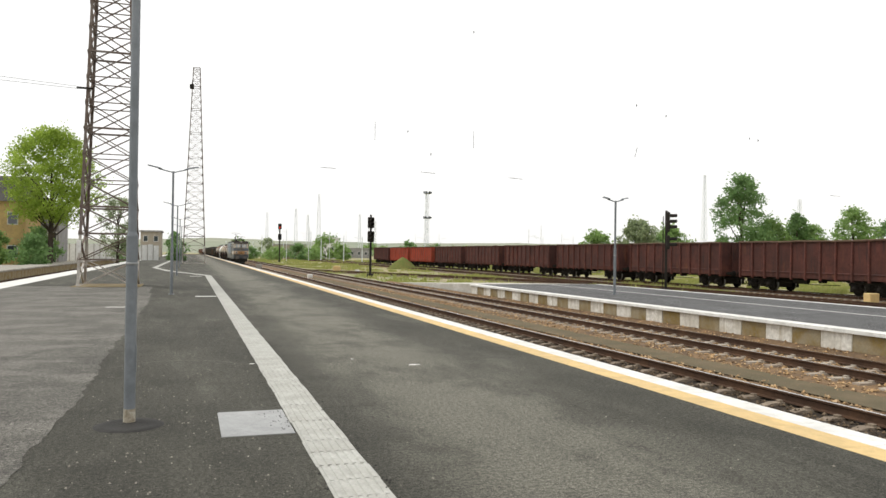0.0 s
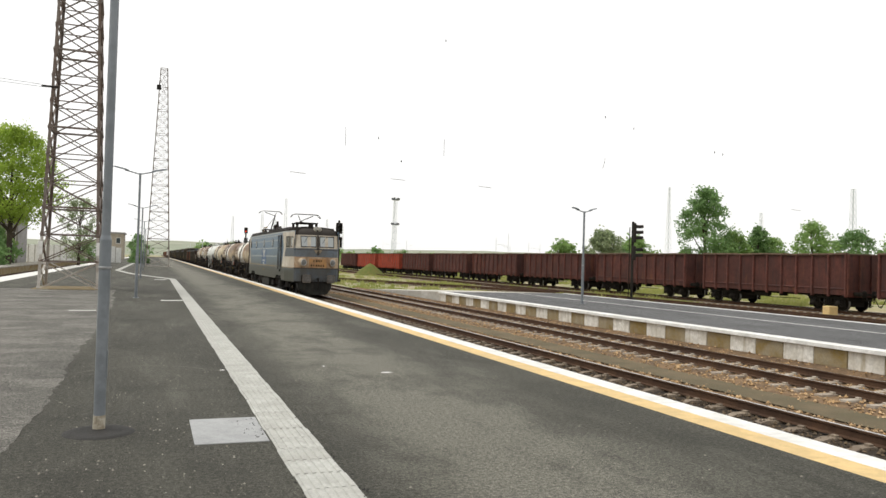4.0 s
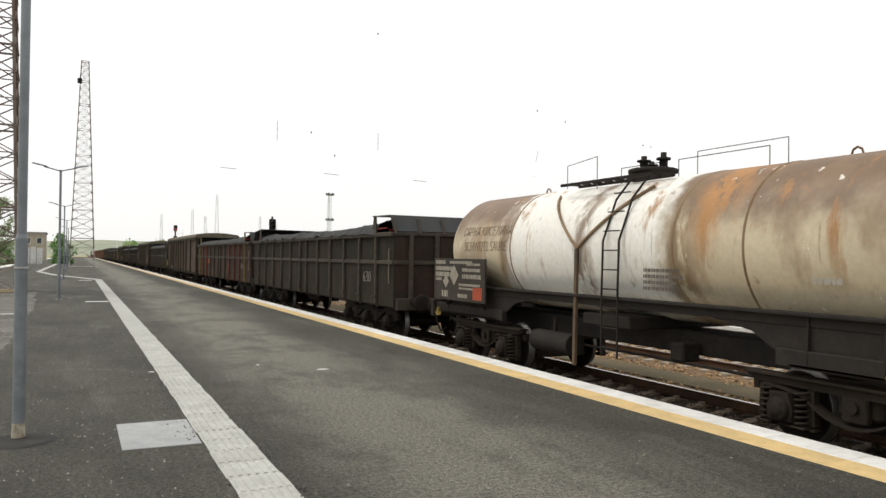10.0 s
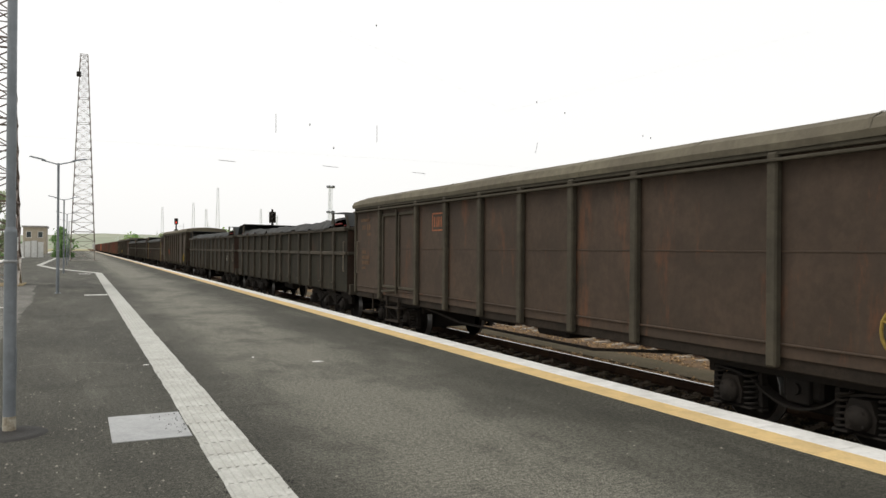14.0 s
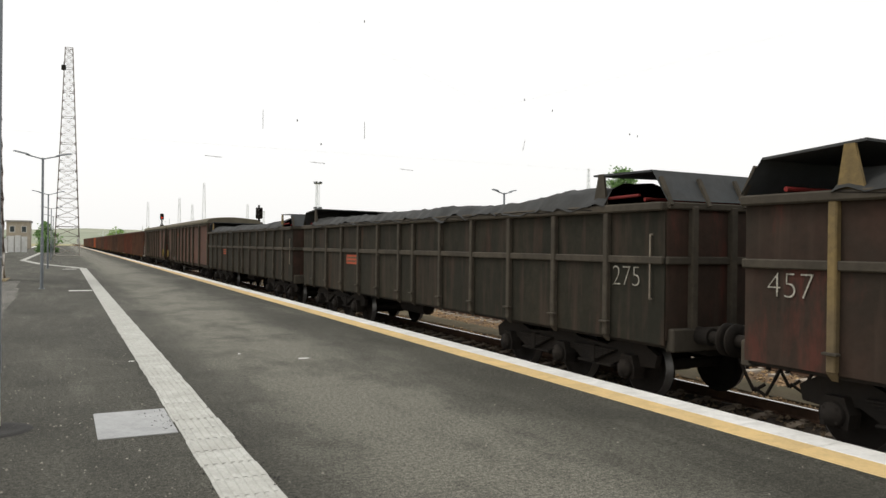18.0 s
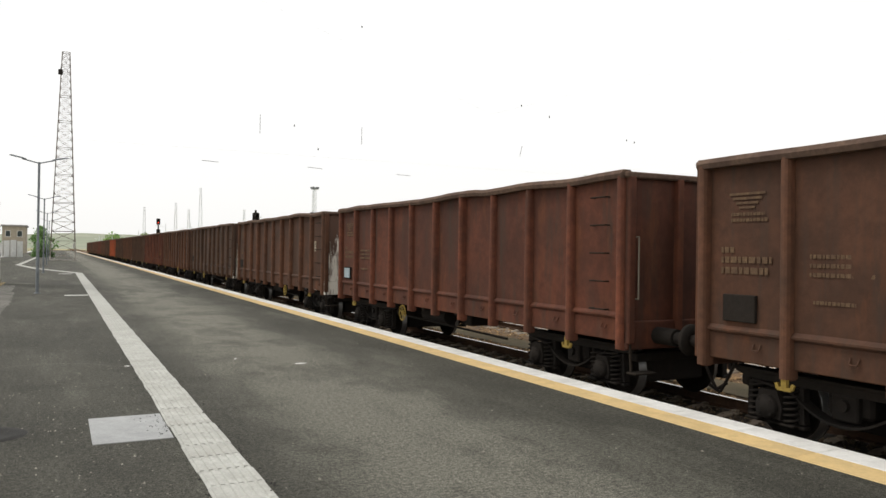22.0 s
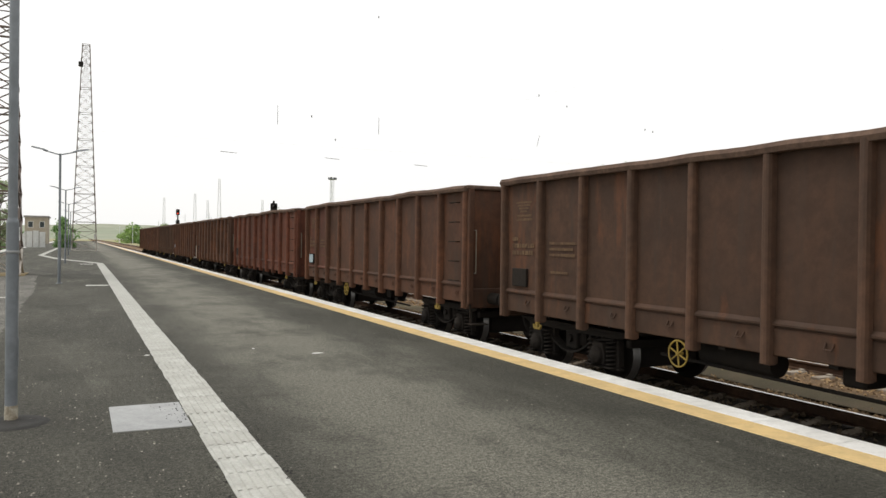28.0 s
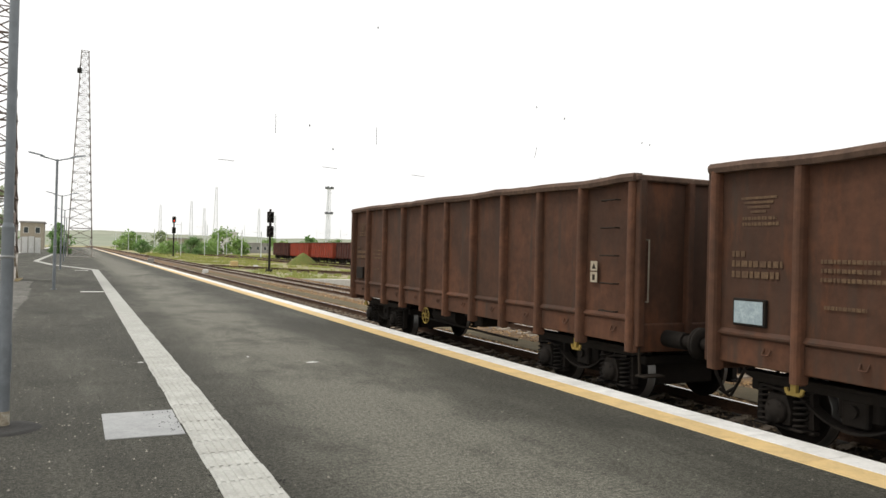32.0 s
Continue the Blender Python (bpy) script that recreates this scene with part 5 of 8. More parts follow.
def spill_fac(nodes, links, vec):
    """A splash that runs down from the top corner towards the middle, with a ragged edge."""
    tc = nodes.new("ShaderNodeTexCoord")
    sp = nodes.new("ShaderNodeSeparateXYZ")
    links.new(tc.outputs["Object"], sp.inputs[0])
    n = nodes.new("ShaderNodeTexNoise")
    n.inputs["Scale"].default_value, n.inputs["Detail"].default_value, n.inputs["Roughness"].default_value = 3.2, 9.0, 0.74
    runs = nodes.new("ShaderNodeMapping")
    runs.inputs["Scale"].default_value = (1.8, 1.0, 0.5)
    links.new(vec, runs.inputs["Vector"])
    links.new(runs.outputs[0], n.inputs["Vector"])
    along = nodes.new("ShaderNodeMath")          # distance from a slanting line
    along.operation = "MULTIPLY_ADD"
    along.inputs[1].default_value, along.inputs[2].default_value = -0.45, 1.72
    links.new(sp.outputs["Z"], along.inputs[0])
    off = nodes.new("ShaderNodeMath")
    off.operation = "ADD"
    links.new(along.outputs[0], off.inputs[0])
    links.new(sp.outputs["X"], off.inputs[1])
    dist = nodes.new("ShaderNodeMath")
    dist.operation = "ABSOLUTE"
    links.new(off.outputs[0], dist.inputs[0])
    sub = nodes.new("ShaderNodeMath")
    sub.operation = "MULTIPLY_ADD"
    sub.inputs[1].default_value = 1.8
    links.new(n.outputs["Fac"], sub.inputs[0])
    neg = nodes.new("ShaderNodeMath")
    neg.operation = "MULTIPLY"
    neg.inputs[1].default_value = -0.85
    links.new(dist.outputs[0], neg.inputs[0])
    links.new(neg.outputs[0], sub.inputs[2])
    r = nodes.new("ShaderNodeMapRange")
    r.inputs["From Min"].default_value, r.inputs["From Max"].default_value = 0.48, 0.58
    links.new(sub.outputs[0], r.inputs["Value"])
    return r.outputs["Result"]


def spilled(name, base):
    m, nodes, links, bsdf = node_mat(name)
    vec = coords(nodes, links)
    c = mixed(nodes, links, spill_fac(nodes, links, vec), base, (0.74, 0.71, 0.63))
    c = mixed(nodes, links, noise_fac(nodes, links, vec, 4.0, 0.5, 0.62, 6.0, (3.0, 3.0, 0.6)), c, (0.11, 0.05, 0.03), 0.6)
    links.new(c, bsdf.inputs["Base Color"])
    bsdf.inputs["Roughness"].default_value = 0.85
    MAT[name] = m
    return name


SPILL = spilled("limed_end", (0.10, 0.055, 0.038))
MAT["label_blue"] = surface("label_blue", (0.42, 0.50, 0.52), (0.30, 0.37, 0.40), 0.8, big=8)
WL = 12.45           # body length
SIDE_MESHES = {}


def side_meshes(paint):
    if paint not in SIDE_MESHES:
        w = (WL - 0.1) / 10
        pans = []
        for var in range(4):
            pan = Geo().box(-0.004, 0.012, -w / 2, w / 2, 1.30, 3.37)
            rows = []
            for i in range(9):
                z = 1.30 + 2.07 * i / 8
                row = []
                for j in range(7):
                    u, v = j / 6, i / 8
                    dent = 0.016 + 0.026 * noise.noise((u * 2.1 + 7 * var, v * 2.4, var)) * math.sin(math.pi * u) ** 0.7 * math.sin(math.pi * v) ** 0.7
                    row.append((-dent, -w / 2 + w * u, z))
                rows.append(row)
            pan.loft(rows, closed=False, smooth=True)
            pan.prism([(-0.012, 1.325), (-0.062, 1.325), (-0.062, 1.35), (-0.012, 1.40)], "y", -w / 2 + 0.05, w / 2 - 0.05)
            pans.append(pan.mesh("side_panel", paint))
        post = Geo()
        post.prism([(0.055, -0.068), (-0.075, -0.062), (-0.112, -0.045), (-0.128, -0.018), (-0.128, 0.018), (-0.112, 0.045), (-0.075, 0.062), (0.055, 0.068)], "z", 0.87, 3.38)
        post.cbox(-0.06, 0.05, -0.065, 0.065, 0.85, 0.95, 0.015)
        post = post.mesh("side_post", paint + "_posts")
        far = Geo().box(-0.012, 0.012, -WL / 2, WL / 2, 1.30, 3.37)
        for k in range(11):
            yy = -WL / 2 + 0.06 + (WL - 0.12) * k / 10
            far.cbox(-0.115, 0.0, yy - 0.055, yy + 0.055, 0.87, 3.38, 0.015)
        far = far.mesh("side_wall", paint)
        pan = (pans, far)
        sole = Geo().cbox(-0.05, 0.05, -WL / 2, WL / 2, 0.97, 1.30, 0.012)
        for k in range(10):      # lashing rings
            yy = -WL / 2 + 0.05 + w * (k + 0.35)
            sole.pipe([(-0.05, yy - 0.05, 1.20), (-0.09, yy - 0.045, 1.13), (-0.09, yy + 0.045, 1.13), (-0.05, yy + 0.05, 1.20)], 0.011, 5)
        sole = sole.mesh("sole_bar", paint)
        endp = Geo().cbox(-0.06, 0.06, -0.06, 0.06, 0.95, 3.38, 0.015).mesh("end_post", paint)
        endw = Geo().box(-1.42, 1.42, -0.015, 0.015, 1.05, 3.37)
        endw.cbox(-1.46, 1.46, -0.06, 0.1, 0.86, 1.28, 0.02)
        SIDE_MESHES[paint] = (pan, post, sole, endp, endw.mesh("end_wall", paint), )
        lime = Geo()
        lime.v, lime.f, lime.m, lime.s = endw.v, endw.f, endw.m, endw.s
        SIDE_MESHES[paint] += (lime.mesh("end_wall", SPILL),)
    return SIDE_MESHES[paint]


def open_wagon(label, paint="brown", white_end=False, wheel=True, patch=None, plate="dark_hole", seed=0, detail=True, chalked=0.5, gear=None, group="open wagons of the train"):
    r = random.Random(seed)
    gear = gear or DARK
    pk = PAINTS[paint]
    (pan, far), post, sole, endp, endw, lime = side_meshes(pk)
    t = thing("open_wagon", label, "goods wagon", group)
    part("floor", Geo().box(-1.42, 1.42, -WL / 2, WL / 2, 1.12, 1.24), "gear_brown", t)
    under = Geo().cbox(-0.45, -0.25, -WL / 2, WL / 2, 0.82, 1.12, 0.01).cbox(0.25, 0.45, -WL / 2, WL / 2, 0.82, 1.12, 0.01)
    for yy in (-2.4, -0.8, 0.8, 2.4):
        under.box(-1.36, 1.36, yy - 0.06, yy + 0.06, 0.92, 1.12)
    part("underframe", under, "gear", t)
    part("air_tank", Geo().tube((-0.9, 0.3, 0.78), (-0.9, 1.5, 0.78), 0.17, 12), "gear", t)
    part("brake_gear", Geo().pipe([(-1.2, -2.6, 0.62), (-0.9, -0.2, 0.58), (-1.1, 2.2, 0.66)], 0.025).cbox(-1.1, -0.6, -1.0, -0.7, 0.70, 0.95, 0.03), "gear", t)
    w = (WL - 0.1) / 10
    patch_mesh = side_meshes(PAINTS[patch])[0][0] if patch else None
    for s in (-1, 1):
        part("sole_bar", sole, None, t, at=(s * 1.375, 0, 0))
        if s > 0:
            part("side_wall", far, None, t, at=pose(1.41, 0, 0, 0, 0, 180))
        else:
            for k in range(10):
                me = (patch_mesh if patch_mesh and k > 7 else pan)[r.randrange(4)]
                part("side_panel", me, None, t, at=pose(-1.405 + r.uniform(-0.012, 0.012), -WL / 2 + 0.05 + w * (k + 0.5), 0, 0, r.uniform(-0.35, 0.35), r.uniform(-0.3, 0.3)))
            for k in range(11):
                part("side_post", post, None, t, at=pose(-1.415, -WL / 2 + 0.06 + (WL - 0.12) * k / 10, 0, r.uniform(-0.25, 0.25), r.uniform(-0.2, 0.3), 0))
        ring = []
        for k in range(41):
            yy = -WL / 2 - 0.02 + (WL + 0.04) * k / 40
            dx, dz = 0.04 * noise.noise((yy * 0.5, seed * 3.1, s)), 0.045 * noise.noise((yy * 0.7, seed * 5.7, s + 9)) + 0.012 * noise.noise((yy * 3, seed, s))
            ring.append([(s * (1.36 + dx), yy, 3.34 + dz), (s * (1.54 + dx), yy, 3.34 + dz), (s * (1.56 + dx), yy, 3.40 + dz), (s * (1.52 + dx), yy, 3.46 + dz), (s * (1.38 + dx), yy, 3.46 + dz), (s * (1.35 + dx), yy, 3.41 + dz)])
        rim = Geo().loft(ring)
        rim.add(ring[0], [(0, 1, 2, 3, 4, 5)]).add(ring[-1], [(0, 1, 2, 3, 4, 5)])
        part("top_rail", rim, "rim", t)
    for s in (-1, 1):
        m = pose(0, s * WL / 2, 0, 0, 0, 0 if s < 0 else 180)
        part("end_wall", lime if (white_end and s < 0) else endw, None, t, "rusty end wall with white lime stains" if (white_end and s < 0) else "", at=m)
        part("end_rim", Geo().cbox(-1.5, 1.5, -0.10, 0.06, 3.355, 3.445, 0.02), "rim", t, at=m)
        for x in (-1.40, -0.48, 0.48, 1.40):
            part("end_post", endp, None, t, at=m @ Matrix.Translation((x, -0.05, 0)))
        if detail:
            part("handrail", RAIL_MESH, None, t, "pale handrail", at=m @ Matrix.Translation((-1.30, -0.12, 2.05)) @ pose(0, 0, 0, 0, 0, 90))
            part("step", Geo().cbox(-1.45, -1.05, -0.25, -0.05, 0.52, 0.55, 0.008).beam((-1.4, -0.1, 0.55), (-1.4, -0.06, 1.0), 0.03, 0.03), "gear_brown", t, at=m)
    ends(t, WL / 2 + 0.14, gear)
    if detail:
        for k in range(5):
            part("rung", RUNG_MESH, None, t, at=(-1.53, -WL / 2 + 0.55, 1.42 + 0.42 * k))
        for yy in (-WL / 2 + 1.32, WL / 2 - 1.3):
            part("rope_hook", HOOK_MESH, None, t, "yellow rope hook", at=(-1.50, yy, 0.78))
        box = part("label_box", Geo().cbox(-1.475, -1.42, WL / 2 - 0.85, WL / 2 - 0.36, 1.45, 1.78, 0.01), "gear", t, "dark label frame")
        if plate != "dark_hole":
            part("label_plate", Geo().box(-1.482, -1.476, WL / 2 - 0.82, WL / 2 - 0.39, 1.48, 1.75), plate, box, "pale blue paper label")
        mk = [(WL / 2 - 0.3, 2.32, 0.2, 0.07), (WL / 2 - 0.3, 2.2, 0.75, 0.075), (WL / 2 - 0.3, 2.07, 0.7, 0.08), (WL / 2 - 0.45, 2.75, 0.5, 0.04), (WL / 2 - 0.45, 2.68, 0.55, 0.04),
              (WL / 2 - 1.55, 2.25, 0.8, 0.045), (WL / 2 - 1.55, 2.15, 0.7, 0.045), (WL / 2 - 1.55, 2.05, 0.75, 0.045), (WL / 2 - 1.6, 1.75, 0.5, 0.04)]
        tagged(part("stencil", bars(mk, -1.435), "stencil", t), "worn pale stencilled markings", kind="stuff")
        em = Geo()
        for k in range(4):
            em.box(-1.438, -1.434, WL / 2 - 0.95 + 0.05 * k, WL / 2 - 0.42 - 0.05 * k, 2.98 - 0.055 * k, 3.01 - 0.055 * k)
        tagged(part("emblem", em, "stencil", t), "worn winged emblem", kind="stuff")
        r.random()
        if wheel:
            part("handwheel", RING_MESH, None, t, "yellow brake handwheel", at=Matrix.Translation((-1.46, WL / 2 - (4.5 if wheel is True else wheel), 0.78)) @ Matrix.Scale(0.66, 4))
    bogie(t, -4.5, gear)
    bogie(t, 4.5, gear)
    return t


# ---- covered wagon with sliding roof ----
wagon_paint("covered_brown", (0.084, 0.058, 0.041), (0.064, 0.047, 0.034))
wagon_paint("covered_red", (0.128, 0.052, 0.032), (0.088, 0.043, 0.029), streak=(0.064, 0.040, 0.029), rust=(0.15, 0.060, 0.036), rusty=0.2, sheen=0.22)
MAT["roof_grey"] = surface("dusty_roof", (0.165, 0.148, 0.105), (0.12, 0.105, 0.078), 0.85, big=0.6, fine=10, grit=0.3)
MAT["post_grey"] = surface("dusty_posts", (0.078, 0.068, 0.050), (0.060, 0.053, 0.040), 0.85, fine=10)
MAT["sign_orange"] = surface("worn_orange_sign", (0.40, 0.15, 0.07), (0.24, 0.10, 0.06), 0.9, big=6)
MAT["poster_red"] = surface("orange_panel", (0.42, 0.09, 0.045), (0.32, 0.075, 0.04), 0.8, big=4)


def covered_wagon(label, paint, slant_front, seed=0, marks=True, red_panel=False):
    r = random.Random(seed)
    t = thing("covered_wagon", label, "goods wagon", "covered wagons of the train")
    f = 1.0 if slant_front else -1.0     # +1: the slanted end leads
    CL = 17.4 if slant_front else 18.1
    h = CL / 2
    Y = lambda a: f * (a - h)            # a: metres from the slanted end
    part("floor", Geo().box(-1.42, 1.42, *sorted((Y(1.0), Y(CL - 0.05))), 1.05, 1.15), "gear", t)
    posts = [2.45, 4.90, 6.48, 8.08, 9.63, 11.25, 12.86, 15.3]
    for s in (-1, 1):
        edges = [0.0] + posts + [CL]
        for k in range(len(edges) - 1):
            a, b = edges[k], edges[k + 1]
            g = Geo()
            if k == 0:
                poly = [(Y(0.05), 3.40), (Y(b), 3.40), (Y(b), 1.02), (Y(0.98), 1.02)]
                g.prism(poly, "x", s * 1.40, s * 1.425)
            else:
                g.box(*sorted((s * 1.40, s * 1.425)), *sorted((Y(a), Y(b))), 1.02, 3.40)
            pn = part("side_panel", g, paint, t)
            if k == (7 if slant_front else 1):       # the doors, in the last panel but one
                for i in range(2):
                    d0, d1 = a + 0.15 + i * 1.12, a + 1.2 + i * 1.12
                    dg = Geo()
                    for zz in (1.22, 3.10):
                        dg.cbox(*sorted((s * 1.42, s * 1.47)), *sorted((Y(d0), Y(d1))), zz, zz + 0.07, 0.01)
                    for dd in (d0, d1 - 0.07):
                        dg.cbox(*sorted((s * 1.42, s * 1.47)), *sorted((Y(dd), Y(dd + 0.07))), 1.22, 3.17, 0.01)
                    part("door_frame", dg, "post_grey", pn)
                part("door_bar", Geo().tube((s * 1.49, Y(a + 1.24), 1.1), (s * 1.49, Y(a + 1.24), 3.3), 0.03, 8).beam((s * 1.49, Y(a + 1.24), 1.2), (s * 1.49, Y(a + 2.2), 1.12), 0.05, 0.05), "post_grey", pn)
        part("panel_seam", Geo().cbox(*sorted((s * 1.418, s * 1.432)), *sorted((Y(0.9), Y(CL - 0.1))), 2.235, 2.255, 0.002), paint, t)
        for a in posts:
            part("side_post", Geo().cbox(*sorted((s * 1.42, s * 1.53)), Y(a) - 0.075, Y(a) + 0.075, 0.90, 3.40, 0.022), "post_grey", t)
        part("corner_post", Geo().beam((s * 1.45, Y(0.05), 3.40), (s * 1.45, Y(0.95), 1.0), 0.12, 0.12), "post_grey", t)
        part("corner_post", Geo().cbox(*sorted((s * 1.38, s * 1.48)), *sorted((Y(CL - 0.1), Y(CL))), 0.97, 3.40, 0.015), "post_grey", t)
        part("sole_bar", Geo().cbox(*sorted((s * 1.30, s * 1.40)), *sorted((Y(0.9), Y(CL))), 0.86, 1.10, 0.015), "gear_brown", t)
        part("eave_rail", Geo().cbox(*sorted((s * 1.40, s * 1.50)), -h + 0.1, h - 0.1, 3.36, 3.43, 0.01), "post_grey", t)
        part("gutter", Geo().cbox(*sorted((s * 1.47, s * 1.56)), -h + 0.1, h - 0.1, 3.28, 3.32, 0.008), "post_grey", t)
        part("floor_ledge", Geo().cbox(*sorted((s * 1.41, s * 1.455)), *sorted((Y(1.0), Y(CL - 0.05))), 1.16, 1.185, 0.006), paint, t)
    prof = [(-1.52, 3.42), (-1.54, 3.50), (-1.48, 3.62), (-1.30, 3.70), (-0.6, 3.78), (0, 3.80), (0.6, 3.78), (1.30, 3.70), (1.48, 3.62), (1.54, 3.50), (1.52, 3.42)]
    rings = []
    for k in range(25):
        yy = -h - 0.12 + (CL + 0.24) * k / 24
        e = 0.88 if k in (0, 24) else 1.0
        rings.append([(x * (0.985 if e < 1 else 1), yy, 3.42 + (z - 3.42) * e + 0.012 * noise.noise((yy * 0.6, seed, x))) for x, z in prof])
    rg = Geo().loft(rings, closed=True, smooth=False)
    rg.add(rings[0], [tuple(range(11))]).add(rings[-1], [tuple(range(11))])
    roof = part("roof", rg, "roof_grey", t, "dusty grey-brown sliding roof")
    for k in range(7):
        yy = -h + CL * (k + 0.5) / 7
        part("roof_seam", Geo().loft([[(x * 1.002, yy + d, z + 0.007) for x, z in prof] for d in (-0.02, 0.02)], closed=False), "roof_grey", roof)
    for a, lean in ((0.06, True), (CL - 0.04, False)):
        g = Geo()
        if lean:
            g.add([(-1.4, Y(0.1), 3.40), (1.4, Y(0.1), 3.40), (1.4, Y(1.0), 1.0), (-1.4, Y(1.0), 1.0)], [(0, 1, 2, 3)])
            for x in (-0.5, 0.5):
                part("end_post", Geo().beam((x, Y(0.06), 3.40), (x, Y(0.94), 1.0), 0.10, 0.08), "post_grey", t)
            part("end_rail", Geo().beam((-1.4, Y(0.48), 2.25), (1.4, Y(0.48), 2.25), 0.1, 0.1), "post_grey", t)
        else:
            g.box(-1.42, 1.42, *sorted((Y(a), Y(a + 0.03))), 0.98, 3.42)
            for x in (-0.5, 0.5):
                part("end_post", Geo().cbox(x - 0.06, x + 0.06, *sorted((Y(a), Y(a + 0.12))), 0.98, 3.40, 0.01), "post_grey", t)
            part("end_rail", Geo().cbox(-1.42, 1.42, *sorted((Y(a), Y(a + 0.1))), 2.1, 2.24, 0.01), "post_grey", t)
        part("end_wall", g, paint, t)
    part("headstock", Geo().cbox(-1.35, 1.35, *sorted((Y(0.05), Y(0.25))), 0.84, 1.24, 0.02), "gear_brown", t)
    part("headstock", Geo().cbox(-1.35, 1.35, *sorted((Y(CL - 0.2), Y(CL))), 0.84, 1.24, 0.02), "gear_brown", t)
    part("end_deck", Geo().box(-1.3, 1.3, *sorted((Y(0.1), Y(1.4))), 1.16, 1.2), "gear_brown", t)
    part("underframe", Geo().cbox(-0.45, 0.45, -h + 0.2, h - 0.2, 0.75, 1.05, 0.02).cbox(-1.1, -0.5, -1.6, -0.6, 0.70, 0.95, 0.04).tube((-0.9, 0.6, 0.84), (-0.9, 1.8, 0.84), 0.13, 10).pipe([(-1.15, -5.2, 0.9), (-1.15, -2.4, 0.62), (-1.15, 2.4, 0.62), (-1.15, 5.2, 0.9)], 0.028), "gear", t)
    part("handwheel", RING_MESH, None, t, "yellow brake handwheel", at=(-1.56, Y(0.8), 1.46))
    part("brake_stand", Geo().cbox(-1.50, -1.34, *sorted((Y(0.72), Y(1.12))), 1.30, 1.62, 0.03).pipe([(-1.45, Y(0.6), 1.65), (-1.45, Y(0.4), 1.6), (-1.45, Y(0.4), 1.2)], 0.03), "post_grey", t)
    part("grab_rail", RAIL_MESH, None, t, "pale grab rail", at=(-1.48, Y(CL - 0.25), 2.0))
    s0, s1 = h - 3.45, h - 2.55
    part("step", Geo().cbox(-1.5, -1.25, s0, s1, 0.70, 0.74, 0.01).cbox(-1.5, -1.25, s0, s1, 0.36, 0.40, 0.01).beam((-1.45, s0 + 0.05, 0.36), (-1.45, s0 + 0.05, 1.0), 0.05, 0.05).beam((-1.45, s1 - 0.05, 0.36), (-1.45, s1 - 0.05, 1.0), 0.05, 0.05), "gear_brown", t)
    part("corner_step", Geo().cbox(-1.5, -1.2, h - 1.5, h - 0.8, 0.46, 0.50, 0.01).beam((-1.4, h - 1.4, 0.46), (-1.4, h - 1.4, 1.0), 0.04, 0.04), "gear_brown", t)
    if marks:
        y0 = h - 0.55 if f > 0 else h - 1.35
        tagged(part("stencil", bars([(y0, 2.15, 0.35, 0.10), (y0, 2.0, 0.6, 0.10), (y0, 1.85, 0.6, 0.10), (y0, 1.7, 0.3, 0.07), (y0 + 0.1, 3.05, 0.7, 0.08), (y0, 2.85, 0.3, 0.12), (y0 - 0.4, 2.85, 0.3, 0.16), (y0 - 0.4, 2.65, 0.32, 0.08)], -1.43), "stencil", t), "worn pale stencilled markings", kind="stuff")
        sq = Geo()
        yc = h - 5.65
        for z in (2.66, 3.04):
            sq.box(-1.432, -1.427, yc - 0.30, yc + 0.30, z, z + 0.03)
        for yy in (yc - 0.30, yc + 0.27):
            sq.box(-1.432, -1.427, yy, yy + 0.03, 2.69, 3.04)
        for y0, y1 in ((0.20, 0.15), (0.07, 0.02), (-0.03, -0.08), (-0.15, -0.20)):
            sq.box(-1.432, -1.427, yc + y1, yc + y0, 2.75, 2.98)
        part("stencil_sign", sq, "sign_orange", t, "worn orange framed sign")
    if red_panel:
        part("notice_panel", Geo().box(-1.433, -1.427, h - 5.75, h - 4.67, 1.67, 2.08), "poster_red", t, "faded orange notice panel")
    bogie(t, 2.45 - h, DARK)
    bogie(t, h - 2.45, DARK)
    ends(t, h, DARK)
    return t


# ---- six-axle coal wagon under a tarpaulin ----
wagon_paint("coal_side", (0.037, 0.033, 0.023), (0.028, 0.027, 0.020), rust=(0.10, 0.040, 0.026), rough=0.78, rusty=0.22, sheen=0.10)
wagon_paint("coal_red", (0.062, 0.035, 0.026), (0.042, 0.034, 0.026), rust=(0.13, 0.036, 0.027), rough=0.78, sheen=0.10)
MAT["coal_rib"] = surface("coal_ribs", (0.078, 0.066, 0.050), (0.054, 0.047, 0.037), 0.85, fine=10)
MAT["rib_red"] = surface("red_ribs", (0.17, 0.050, 0.036), (0.10, 0.045, 0.034), 0.85, fine=10)
MAT["tarp"] = surface("black_tarpaulin", (0.026, 0.027, 0.027), (0.042, 0.042, 0.039), 0.65, big=0.8, fine=6, grit=0.3, bump=0.3)
MAT["tarp_red"] = surface("red_roll", (0.26, 0.032, 0.028), (0.14, 0.025, 0.022), 0.7)
MAT["hood_paint"] = surface("hood_paint", (0.050, 0.055, 0.058), (0.065, 0.066, 0.064), 0.7, fine=8)
MAT["bracket"] = surface("ochre_bracket", (0.24, 0.17, 0.07), (0.13, 0.10, 0.06), 0.8)
GL = 17.40
CLEAT = Geo().cbox(-0.05, 0.03, -0.09, 0.09, -0.015, 0.015, 0.005).mesh("cleat", "coal_rib")


